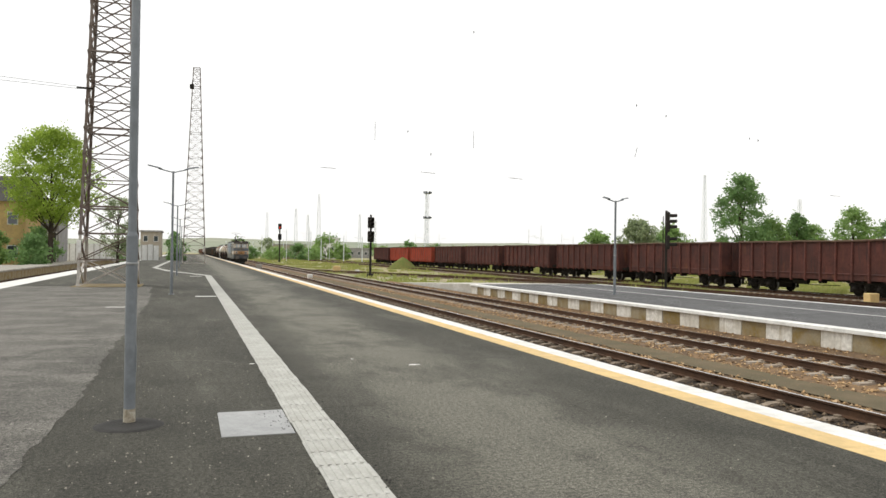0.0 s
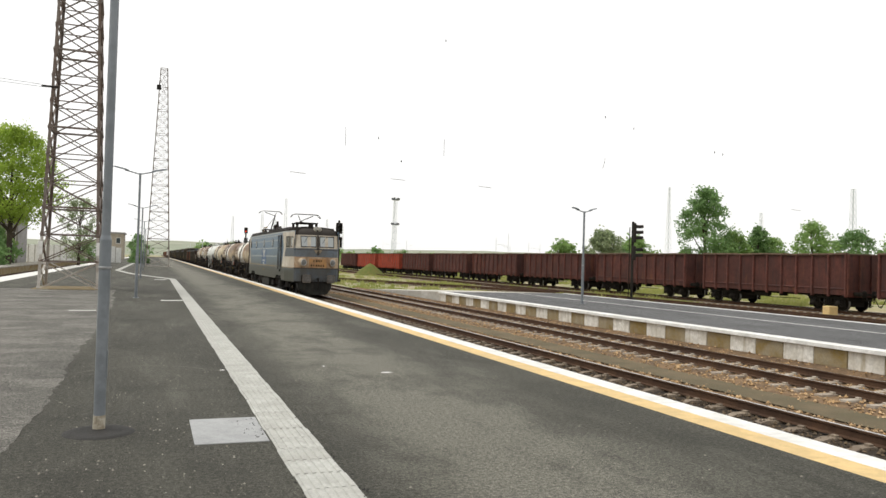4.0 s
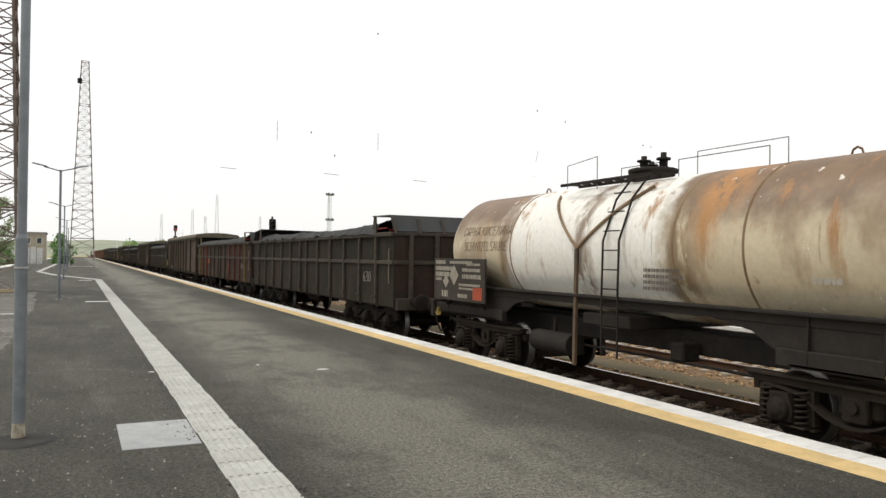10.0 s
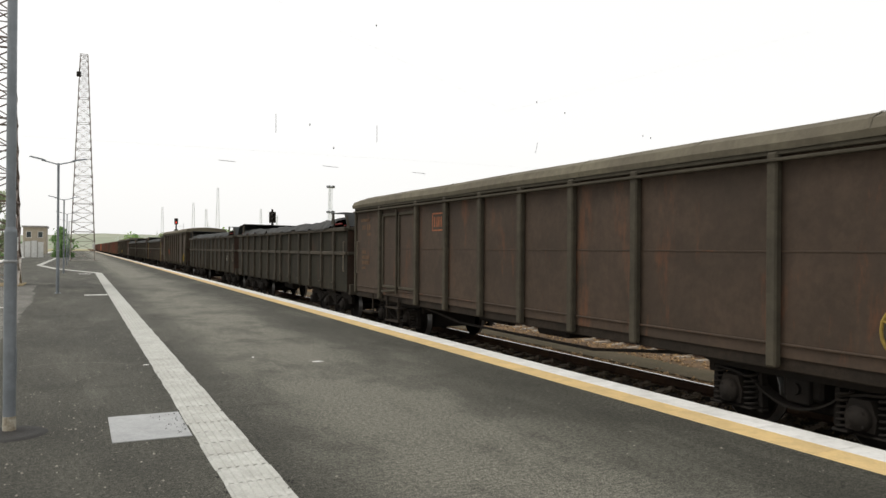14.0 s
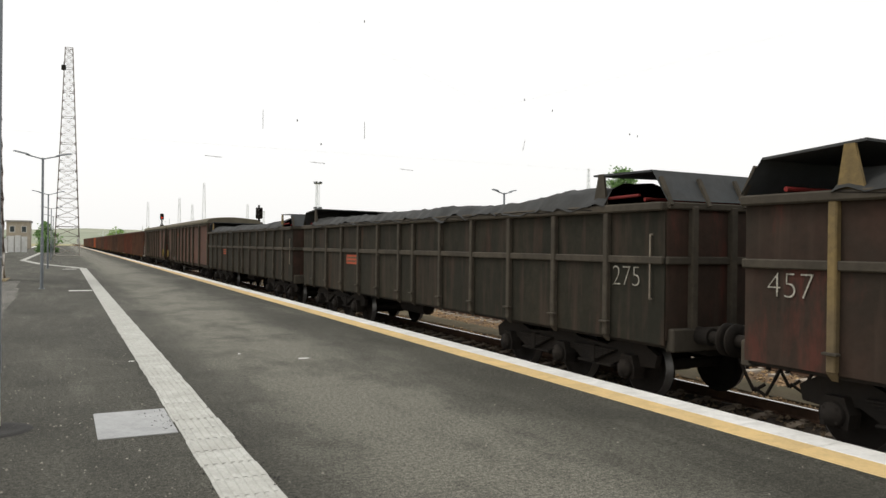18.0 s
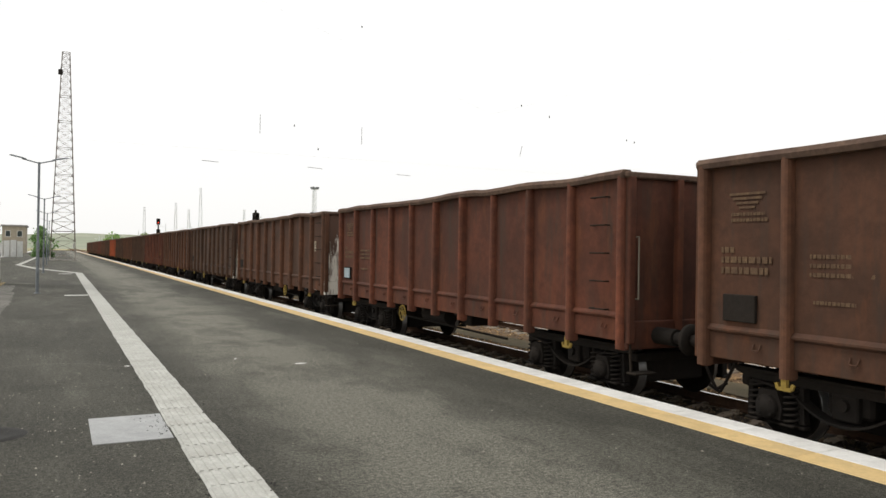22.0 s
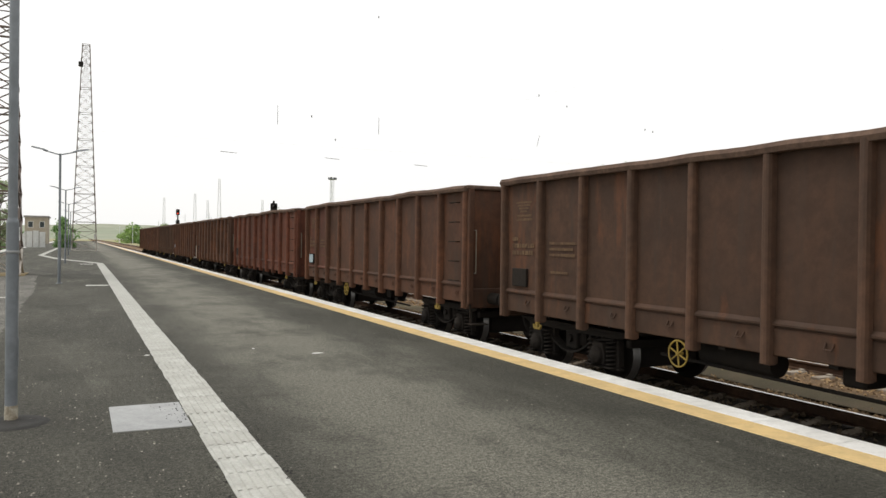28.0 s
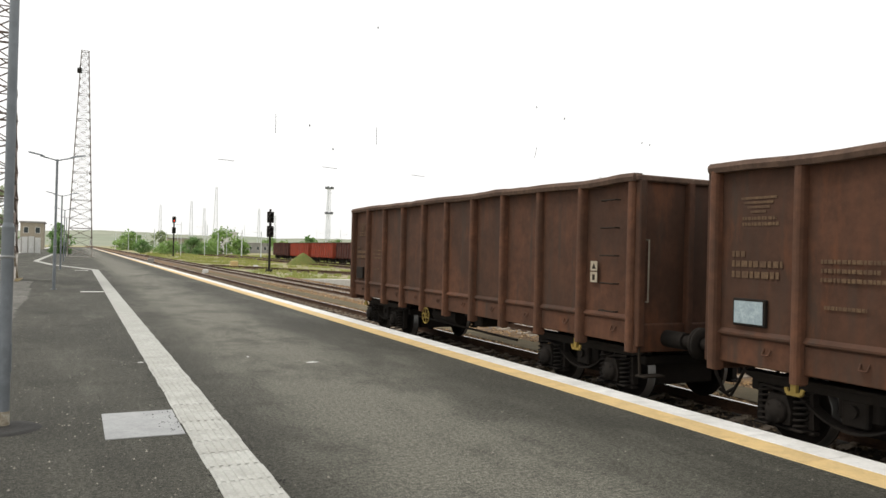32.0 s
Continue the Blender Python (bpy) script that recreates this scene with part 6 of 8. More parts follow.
def coal_wagon(label, red=False, seed=0, chalk=None, panel=True, bracket="coal_rib", chalk_y=None):
    r = random.Random(seed)
    t = thing("coal_wagon", label, "goods wagon", "tarpaulined coal wagons")
    h = GL / 2
    side = "coal_red" if red else "coal_side"
    part("floor", Geo().box(-1.40, 1.40, -h, h, 1.05, 1.15), "gear", t)
    ys = [-7.50, -6.13, -4.70, -3.27, -1.84, -0.42, 0.42, 1.84, 3.27, 4.70, 6.13, 7.50]
    cuts = [-h] + ys + [h]
    for s in (-1, 1):
        if s > 0:
            fs = Geo().box(1.395, 1.42, -h, h, 1.10, 2.80)
            for yy in ys:
                fs.cbox(1.41, 1.50, yy - 0.055, yy + 0.055, 0.95, 2.82, 0.015)
            part("side_wall", fs, side, t)
        for k in range(len(cuts) - 1) if s < 0 else ():
            for z0, z1 in ((0.93, 2.10), (2.10, 2.80)):
                part("side_panel", Geo().box(*sorted((s * (1.395 + r.uniform(-0.01, 0.004)), s * 1.42)), cuts[k], cuts[k + 1], z0, z1), side, t)
        for yy in ys if s < 0 else ():
            rib = Geo().cbox(*sorted((s * 1.41, s * 1.50)), yy - 0.055, yy + 0.055, 0.95, 2.82, 0.015)
            part("cleat", CLEAT, None, t, at=(-1.50, yy - 0.02, 1.16))
            rib.prism([(s * 1.50, 0.95), (s * 1.41, 0.95), (s * 1.41, 0.86)], "y", yy - 0.04, yy + 0.04)
            part("side_rib", rib, "coal_rib" if not red else "bracket" if yy in (ys[0], ys[-1]) else "rib_red" if chalk == "291" and ys.index(yy) in (1, 2, 3, 9, 10) else "coal_rib", t)
        part("waist_rail", Geo().cbox(*sorted((s * 1.41, s * 1.475)), -h, h, 2.04, 2.15, 0.015), "coal_rib", t)
        part("top_rail", Geo().cbox(*sorted((s * 1.36, s * 1.52)), -h - 0.02, h + 0.02, 2.78, 2.90, 0.02), "coal_rib", t)
    part("sill", Geo().cbox(-1.36, -1.25, -h, h, 0.88, 1.10, 0.01).cbox(1.25, 1.36, -h, h, 0.88, 1.10, 0.01), "gear", t)
    part("underframe", Geo().cbox(-0.5, 0.5, -h + 0.1, h - 0.1, 0.72, 1.05, 0.02).tube((-0.55, 0.6, 0.68), (-0.55, 2.0, 0.68), 0.16, 10), "gear", t)
    for s in (-1, 1):
        m = pose(0, s * h, 0, 0, 0, 0 if s < 0 else 180)
        e = Geo().box(-1.40, 1.40, -0.015, 0.015, 1.0, 2.82)
        part("end_wall", e, "coal_red" if r.random() < 0.6 else side, t, at=m)
        for x in (-0.95, -0.2, 0.55, 1.2):
            part("end_rib", Geo().cbox(x - 0.06, x + 0.06, -0.10, 0, 0.9, 2.85, 0.015), "coal_rib", t, at=m)
        part("end_rail", Geo().cbox(-1.42, 1.42, -0.07, 0.0, 2.04, 2.15, 0.015).cbox(-1.42, 1.42, -0.08, 0.0, 2.80, 2.9, 0.015).cbox(-1.36, 1.36, -0.12, 0.05, 0.84, 1.16, 0.02), "coal_rib", t, at=m)
        part("handrail", RAIL_MESH, None, t, "pale grab rail", at=m @ Matrix.Translation((-1.46, 0.25, 2.0)))
        # end hood: a raised flap over the rolled tarpaulin
        hood = part("end_hood", Geo().add([(-1.45, -0.06, 2.92), (1.45, -0.06, 2.92), (1.45, 0.25, 3.34), (-1.45, 0.25, 3.36)], [(0, 1, 2, 3)])
                    .add([(-1.45, 0.25, 3.36), (1.45, 0.25, 3.34), (1.45, 1.55, 3.42), (-1.45, 1.55, 3.38), (-1.45, 0.25, 3.33), (1.45, 0.25, 3.31), (1.45, 1.55, 3.39), (-1.45, 1.55, 3.35)],
                         [(0, 1, 2, 3), (4, 5, 6, 7), (0, 3, 7, 4), (1, 2, 6, 5), (2, 3, 7, 6)]), "hood_paint", t, "dark raised end flap", at=m)
        for x in (-1.4, -0.7, 0.0, 0.7, 1.4):
            part("stake", Geo().beam((x, -0.10, 2.85), (x, 0.12, 3.25), 0.06, 0.04), "coal_rib", hood)
        for x in (-1.44, 1.44):
            part("bracket", Geo().prism([(1.22, 2.86), (1.55, 2.86), (1.42, 3.38), (1.30, 3.38)], "x", x - 0.02, x + 0.02), "bracket" if bracket == "bracket" else "coal_rib", hood)
        part("rolled_cloth", Geo().tube((-1.35, 0.5, 2.96), (1.35, 0.5, 2.96), 0.03, 10).tube((-1.40, 0.55, 3.02), (-1.40, 1.4, 3.0), 0.024, 6), "tarp_red", t, "roll of red cloth", at=m)
    rings = []
    n = 150
    for k in range(n + 1):
        yy = -h + 1.2 + (GL - 2.4) * k / n
        lift = 0.05 + 0.06 * noise.noise((yy * 0.35, seed * 2.3, 0)) + 0.22 * max(0, (-yy - h + 5.0) / 5.0) + 0.05 * max(0, (yy - h + 4.0) / 4.0)
        ring = []
        for i in range(17):
            u = i / 8 - 1
            crease = 1 - 2.2 * abs(noise.noise((yy * 0.9 + u * 2.6, u * 3.1, seed + 5)))      # sharp slanting folds
            z = 2.94 + (lift + 0.10) * (1 - abs(u) ** 5) + 0.08 * noise.noise((yy * 1.9 + u * 1.6, u * 2.2, seed)) + 0.045 * noise.noise((yy * 5 - u * 4, u * 4, seed)) + 0.04 * crease
            ring.append((u * (1.54 + 0.03 * noise.noise((yy * 3, u, 4))) if i in (0, 16) else u * 1.56 + 0.015 * noise.noise((yy * 4, u, 9)), yy,
                         z - (0.10 + 0.13 * noise.noise((yy * 1.3, seed, u)) + 0.05 * noise.noise((yy * 4.0, seed, u)) if i in (0, 16) else 0)))
        rings.append(ring)
    part("tarpaulin", Geo().loft(rings, closed=False, smooth=True), "tarp", t, "black wrinkled tarpaulin over the load")
    part("tie_rope", Geo().pipe([(-1.52, -h + 1.5 + 0.7 * k, 2.83 + 0.05 * (k % 2)) for k in range(22)], 0.008, 4), "gear", t)
    if panel:
        part("notice_panel", Geo().box(-1.43, -1.424, ys[8] + 0.08, ys[8] + 1.06, 1.72, 1.98), "poster_red", t, "faded orange notice panel")
        tagged(part("notice_lettering", bars([(ys[8] + 0.98, 1.9, 0.8, 0.05), (ys[8] + 0.98, 1.80, 0.7, 0.05)], -1.432), "stencil", t), kind="stuff")
    if chalk:
        part("chalk_number", lettering(chalk, 0.43, "chalk", thin=0.011), None, t, "pale chalked number", at=Matrix.Translation((-1.433, -h + 2.0 if chalk_y is None else chalk_y, 1.66 if chalk_y is None else 1.84)) @ SIDE)
    bogie(t, -5.95, DARK, 3, 1.715)
    bogie(t, 5.95, DARK, 3, 1.715)
    ends(t, h + 0.03, DARK)
    return t


# ---- acid tank wagon ----
def tank_paint(name, base, top, lo, hi, band=None, white=(0.80, 0.78, 0.71), dirt=0.86, runs=0.6):
    """Base colour, darker towards the bottom, with a rusty brown top that ends unevenly between lo and hi, and a washed
    white band across.
    """
    m, nodes, links, bsdf = node_mat(name)
    vec = coords(nodes, links)
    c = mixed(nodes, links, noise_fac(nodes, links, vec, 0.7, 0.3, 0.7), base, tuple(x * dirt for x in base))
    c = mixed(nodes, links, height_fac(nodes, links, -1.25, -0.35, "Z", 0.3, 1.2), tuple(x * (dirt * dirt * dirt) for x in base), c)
    if top:
        c = mixed(nodes, links, height_fac(nodes, links, lo, hi, "Z", 0.5, 1.3), c, top)
        c = mixed(nodes, links, noise_fac(nodes, links, vec, 1.2, 0.5, 0.62, 6.0, (1.0, 1.0, 0.35)), c, tuple(x * 1.5 for x in top), 0.45)
    if band:
        f1 = height_fac(nodes, links, band[0] - 0.05, band[0] + 0.35, "Y", 0.5, 1.6)
        f2 = height_fac(nodes, links, band[1] + 0.6, band[1] + 0.15, "Y", 0.6, 1.3)
        mul = nodes.new("ShaderNodeMath")
        mul.operation = "MULTIPLY"
        links.new(f1, mul.inputs[0])
        links.new(f2, mul.inputs[1])
        c = mixed(nodes, links, mul.outputs[0], c, white)
        c = mixed(nodes, links, noise_fac(nodes, links, vec, 2.2, 0.56, 0.72, 8.0, (1.4, 1.4, 0.3), 0.72), c, (0.24, 0.13, 0.06), 0.5)
    if band and lo < 0.3:      # pale flakes left in the rusty upper part
        c = mixed(nodes, links, noise_fac(nodes, links, vec, 5.0, 0.66, 0.69, 4.0, (1.0, 1.0, 0.55)), c, white, 0.75)
    if top:                    # runs of rust down from the dome and the seams, fading out below
        down = height_fac(nodes, links, -0.9, 0.9, "Z", 0.5, 1.0)
        run_f = noise_fac(nodes, links, vec, 1.0, 0.54, 0.68, 8.0, (2.6, 2.6, 0.22), 0.7)
        mul = nodes.new("ShaderNodeMath")
        mul.operation = "MULTIPLY"
        links.new(down, mul.inputs[0])
        links.new(run_f, mul.inputs[1])
        c = mixed(nodes, links, mul.outputs[0], c, (0.33, 0.155, 0.045), runs)
        c = mixed(nodes, links, noise_fac(nodes, links, vec, 1.4, 0.60, 0.64, 9.0, (3.0, 3.0, 0.10), 0.7), c, (0.13, 0.07, 0.035), runs * 0.5)
        # browner towards the bottom
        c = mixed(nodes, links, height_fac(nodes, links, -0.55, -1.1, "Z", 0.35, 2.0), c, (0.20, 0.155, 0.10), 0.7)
    if band and lo < 0.3:      # rust spilt beside the band: brown and orange tongues with hard, ragged ends
        for start, end, tone, low, thick in ((band[0] + 0.25, band[0] - 0.75, (0.17, 0.105, 0.05), -1.0, 9.0), (band[0] - 0.25, band[0] - 1.5, (0.42, 0.19, 0.045), 0.15, 7.0), (band[1] - 0.1, band[1] + 0.5, (0.19, 0.12, 0.06), -0.7, 9.0), (1.15, 0.55, (0.17, 0.10, 0.05), -1.0, 9.0)):
            near = height_fac(nodes, links, start, (start + end) / 2, "Y", 0.35, 3.0, (1.0, 1.0, 0.3))
            far = height_fac(nodes, links, end, (start + end) / 2, "Y", 0.35, 3.0, (1.0, 1.0, 0.3))
            fall = height_fac(nodes, links, low, low + 0.9, "Z", 0.9, 2.4, (1.0, 1.0, 0.12))
            ragged = noise_fac(nodes, links, vec, 1.6, 0.40, 0.48, thick, (1.6, 1.6, 0.32), 0.72)
            for fac in (far, fall, ragged):
                mul = nodes.new("ShaderNodeMath")
                mul.operation = "MULTIPLY"
                links.new(near, mul.inputs[0])
                links.new(fac, mul.inputs[1])
                near = mul.outputs[0]
            c = mixed(nodes, links, near, c, tone, 0.85)
    f = noise_fac(nodes, links, vec, 12.0, 0.3, 0.7, 5.0)
    c = mixed(nodes, links, f, c, (0.10, 0.07, 0.05), 0.12)
    links.new(c, bsdf.inputs["Base Color"])
    bsdf.inputs["Roughness"].default_value = 0.5
    bsdf.inputs["Specular IOR Level"].default_value = 0.35
    bumped(nodes, links, bsdf, f, 0.06, 0.01)
    MAT[name] = m
    return name


TANK_RUST = (0.120, 0.072, 0.040)
TANKS = {
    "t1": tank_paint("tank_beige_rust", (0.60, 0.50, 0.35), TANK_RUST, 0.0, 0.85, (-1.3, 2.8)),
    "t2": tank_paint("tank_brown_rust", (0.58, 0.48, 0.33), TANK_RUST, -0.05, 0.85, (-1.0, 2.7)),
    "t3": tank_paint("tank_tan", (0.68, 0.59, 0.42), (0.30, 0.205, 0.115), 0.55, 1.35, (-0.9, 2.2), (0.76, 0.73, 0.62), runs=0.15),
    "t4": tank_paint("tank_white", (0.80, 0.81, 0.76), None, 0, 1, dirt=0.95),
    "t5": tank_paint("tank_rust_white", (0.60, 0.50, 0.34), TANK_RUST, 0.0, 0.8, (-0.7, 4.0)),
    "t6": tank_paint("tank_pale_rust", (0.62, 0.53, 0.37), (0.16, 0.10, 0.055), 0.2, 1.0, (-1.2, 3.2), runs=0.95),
}
MAT["tank_gear"] = surface("tank_frame_brown", (0.034, 0.029, 0.025), (0.024, 0.021, 0.019), 0.8, fine=12)
MAT["tank_gear_black"] = surface("tank_frame_black", (0.020, 0.020, 0.021), (0.028, 0.028, 0.028), 0.68, fine=12, grit=0.15)
MAT["saddle_grey"] = surface("saddle_grey", (0.034, 0.036, 0.038), (0.050, 0.050, 0.050), 0.65)
MAT["stencil_dull"] = surface("stencil_dull", (0.40, 0.37, 0.31), (0.28, 0.25, 0.20), 0.9, big=5, fine=30, grit=0.4, bump=0)
MAT["board_brown"] = surface("board_brown", (0.062, 0.053, 0.044), (0.046, 0.040, 0.034), 0.8)
MAT["hazard_orange"] = surface("hazard_orange", (0.75, 0.14, 0.03), (0.68, 0.13, 0.03), 0.6, grit=0.08)
MAT["letter_dark"] = surface("letter_dark", (0.09, 0.08, 0.07), (0.13, 0.11, 0.09), 0.8, bump=0)
MAT["letter_worn"] = surface("letter_worn", (0.15, 0.115, 0.085), (0.22, 0.165, 0.115), 0.85, big=2.5, fine=20, grit=0.3, bump=0)
MAT["pipe_rust"] = surface("rusty_pipe", (0.075, 0.062, 0.048), (0.15, 0.10, 0.06), 0.8, big=1.2, fine=10)
MAT["letter_faint"] = surface("letter_faint", (0.27, 0.25, 0.21), (0.36, 0.33, 0.28), 0.8, bump=0)
MAT["weld_rust"] = surface("rusty_weld", (0.15, 0.09, 0.045), (0.34, 0.25, 0.16), 0.8, big=1.0, fine=10)
TR, TZ = 1.17, 2.44


def tank_wagon(label, key, clean=False, seed=0, dome_y=0.0, big_letters=True):
    gear = DARK if clean else BROWN
    fm = "tank_gear_black" if clean else "tank_gear"
    t = thing("tank_wagon", label, "tank wagon", "acid tank wagons")
    h = 6.7 if clean else 6.45
    prof = [(0.0, -6.02), (0.45, -5.98), (0.80, -5.88), (1.02, -5.74), (1.13, -5.60), (TR, -5.45), (TR, 5.45), (1.13, 5.60), (1.02, 5.74), (0.80, 5.88), (0.45, 5.98), (0.0, 6.02)]
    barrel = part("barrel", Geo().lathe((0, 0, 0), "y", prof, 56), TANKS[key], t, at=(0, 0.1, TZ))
    for yy in () if clean else (-5.2, -2.85, -1.55, 3.0):
        part("seam", Geo().lathe((0, yy, 0), "y", [(TR, -0.022), (TR + 0.007, -0.016), (TR + 0.007, 0.016), (TR, 0.022)], 56), "weld_rust", barrel)
    dome = part("dome", Geo().lathe((0, 0.1, 0), "z", [(0.34, TR - 0.1), (0.34, TR + 0.12), (0.42, TR + 0.12), (0.42, TR + 0.18), (0.36, TR + 0.2), (0.0, TR + 0.22)], 20), "white_paint" if clean else "tank_gear", barrel, at=(0, dome_y, 0))
    for x, y, hh in ((-0.2, 0.0, 0.2), (0.18, 0.25, 0.16), (0.05, -0.2, 0.26)):
        part("valve", Geo().lathe((x, y + 0.1, TR + 0.2), "z", [(0.07, 0), (0.07, hh * 0.5), (0.12, hh * 0.5), (0.12, hh * 0.65), (0.05, hh * 0.7), (0.05, hh), (0.0, hh)], 10), "tank_gear" if not clean else "plate", dome)
    wk = Geo()
    for x in (-0.85, -0.45, 0.45, 0.85):
        wk.beam((x, -0.9, TR - 0.02), (x, 1.6, TR - 0.02), 0.05, 0.05)
    for k in range(9):
        wk.beam((-0.85, -0.9 + 0.31 * k, TR), (-0.42, -0.9 + 0.31 * k, TR), 0.03, 0.03).beam((0.42, -0.9 + 0.31 * k, TR), (0.85, -0.9 + 0.31 * k, TR), 0.03, 0.03)
    part("walkway", wk, "plate" if clean else "tank_gear", barrel, at=(0, dome_y, 0))
    rl = Geo()
    for y0, y1 in ((-1.6, 0.4), (0.9, 2.0)):
        rl.pipe([(0.85, y0, TR), (0.85, y0, TR + 0.45), (0.85, y1, TR + 0.45), (0.85, y1, TR)], 0.010, 5)
    part("railing", rl, "galvanised", barrel, at=(0, dome_y, 0))
    for x, y0, y1 in ((0.55, -2.2, -0.6), (-0.5, 1.0, 2.2)):
        part("railing", Geo().pipe([(x, y0, TR - 0.1), (x, y0, TR + 0.48), (x * 0.6, y1, TR + 0.44), (x * 0.6, y1, TR)], 0.009, 5), "galvanised", barrel, at=(0, dome_y, 0))
    for yy in (-3.6, 3.4):
        part("lifting_eye", Geo().pipe([(0, yy - 0.09, TR - 0.02), (0, yy - 0.06, TR + 0.07), (0, yy, TR + 0.10), (0, yy + 0.06, TR + 0.07), (0, yy + 0.09, TR - 0.02)], 0.016, 6), TANKS[key], barrel)
    lm = "white_paint" if clean else "tank_gear"
    lad = Geo()
    for y in (-0.55, -0.15):
        lad.pipe([(-0.62, y, TR + 0.02), (-0.98, y, 0.78), (-1.24, y, 0.1), (-1.26, y, -0.7), (-1.26, y, -1.75)], 0.018, 6)
    for k in range(9):
        z = -1.6 + 0.31 * k
        x = -1.26 if z < 0 else -1.26 + 0.25 * (z / 0.9) ** 1.6
        lad.tube((x, -0.55, z), (x, -0.15, z), 0.012, 6)
    part("ladder", lad, lm, barrel, at=(0, dome_y, 0))
    gut = Geo()
    for y0 in (-0.75, 1.85):
        pts = [(-TR * math.sin(a) * 1.02, y0 + (0.62 - y0) * (k / 8) ** 1.2, TR * math.cos(a) * 1.02) for k, a in enumerate([0.62 + 0.12 * i for i in range(9)])]
        gut.pipe(pts, 0.028, 6)
    part("downpipe", Geo().beam((-TR - 0.03, 0.62, -0.02), (-TR - 0.06, 0.62, -2.0), 0.07, 0.05), lm if clean else "pipe_rust", barrel, at=(0, dome_y, 0))
    part("drip_gutter", gut, TANKS[key] if key == "t1" else "weld_rust" if not clean else lm, barrel, "forked drip gutter running down the side", at=(0, dome_y, 0))
    # frame, saddles and ends
    for x in (-1.16, 1.16):
        part("flange", Geo().cbox(x - 0.09, x + 0.09, -5.95, 5.95, 1.60, 1.645, 0.008).cbox(x - 0.02, x + 0.02, -5.9, 5.9, 1.48, 1.60, 0.005), "saddle_grey" if clean else fm, t)
        for s in (-1, 1):
            part("side_sill", Geo().cbox(x - 0.06, x + 0.06, *sorted((s * 3.3, s * h)), 0.98, 1.20, 0.015), fm, t)
    part("centre_sill", Geo().cbox(-0.35, 0.35, -h, h, 0.80, 1.15, 0.02), fm, t)
    for s in (-1, 1):
        part("headstock", Geo().cbox(-1.30, 1.30, s * h - 0.08, s * h + 0.08, 0.86, 1.26, 0.02), fm, t)
        for x in (-1.15, 1.15):
            sad = Geo()
            sad.prism([(s * 6.0, 1.20), (s * 5.92, 1.60), (s * 1.9, 1.60), (s * 2.1, 1.50), (s * 2.9, 1.36), (s * 3.5, 1.02), (s * 6.0, 1.02)], "x", x - 0.015, x + 0.015)
            sad.cbox(x - 0.07, x + 0.07, *sorted((s * 3.5, s * 6.0)), 0.99, 1.03, 0.008)
            for yy in (3.75, 4.7, 5.7):
                sad.prism([(x - 0.08, 1.03), (x + 0.0, 1.03), (x + 0.0, 1.60), (x - 0.05, 1.60)], "y", s * yy - 0.012, s * yy + 0.012)
            part("saddle", sad, "saddle_grey" if clean else fm, t)
        bul = Geo()
        bul.prism([(1.05, 1.22), (-1.05, 1.22), (-1.08, 2.2), (-0.75, 1.62), (0, 1.36), (0.75, 1.62), (1.08, 2.2)], "y", s * 5.85 - 0.015, s * 5.85 + 0.015)
        part("end_cradle", bul, "saddle_grey" if clean else fm, t)
    part("tank_rest", Geo().cbox(-1.15, 1.15, -0.5, 0.7, 1.15, 1.35, 0.02), fm, t)
    rails = Geo()
    for x in (-1.12, 1.12):
        rails.tube((x, -h + 0.05, 1.2), (x, -h + 0.05, 2.28), 0.026, 8)
    rails.pipe([(-1.12, -h + 0.05, 2.28), (1.12, -h + 0.05, 2.28)], 0.022).pipe([(-1.12, -h + 0.05, 1.75), (1.12, -h + 0.05, 1.75)], 0.018)
    rails.pipe([(-1.12, -h + 0.05, 2.28), (-1.12, -h + 0.5, 2.28), (-1.12, -h + 0.5, 1.25)], 0.02).pipe([(-1.14, -h - 0.1, 2.45), (-1.14, -h - 0.1, 2.34), (-1.14, -h + 0.55, 2.36)], 0.02)
    part("end_railing", rails, "tank_gear_black" if clean else "tank_gear", t)
    part("end_deck", Geo().cbox(-1.2, 1.2, -h + 0.0, -h + 0.75, 1.22, 1.26, 0.01), fm, t)
    part("grab_loop", Geo().pipe([(-1.32, -h + 0.95, 1.02), (-1.32, -h + 0.95, 1.62), (-1.32, -h + 1.05, 1.70), (-1.32, -h + 1.2, 1.70), (-1.32, -h + 1.25, 1.62), (-1.32, -h + 1.25, 1.05)], 0.024), "white_paint" if clean else "tank_gear", t)
    part("step", Geo().cbox(-1.45, -1.15, -h + 0.15, -h + 0.65, 0.84, 0.87, 0.008).cbox(-1.45, -1.15, -h + 0.15, -h + 0.65, 0.45, 0.48, 0.008).beam((-1.2, -h + 0.4, 0.46), (-1.2, -h + 0.4, 1.0), 0.05, 0.05), "white_paint" if clean else "tank_gear", t)
    part("rope_hook", HOOK_MESH, None, t, "yellow rope hook", at=(-1.30, -h + 1.55, 1.02))
    part("rope_hook", HOOK_MESH, None, t, "yellow rope hook", at=(-1.30, h - 0.35, 0.95))
    part("lamp_bracket", Geo().cbox(-0.85, -0.70, -0.03, 0.05, 0.1, 0.32, 0.01), "plate" if clean else "tank_gear", barrel, at=(0, -5.78, 0.0))
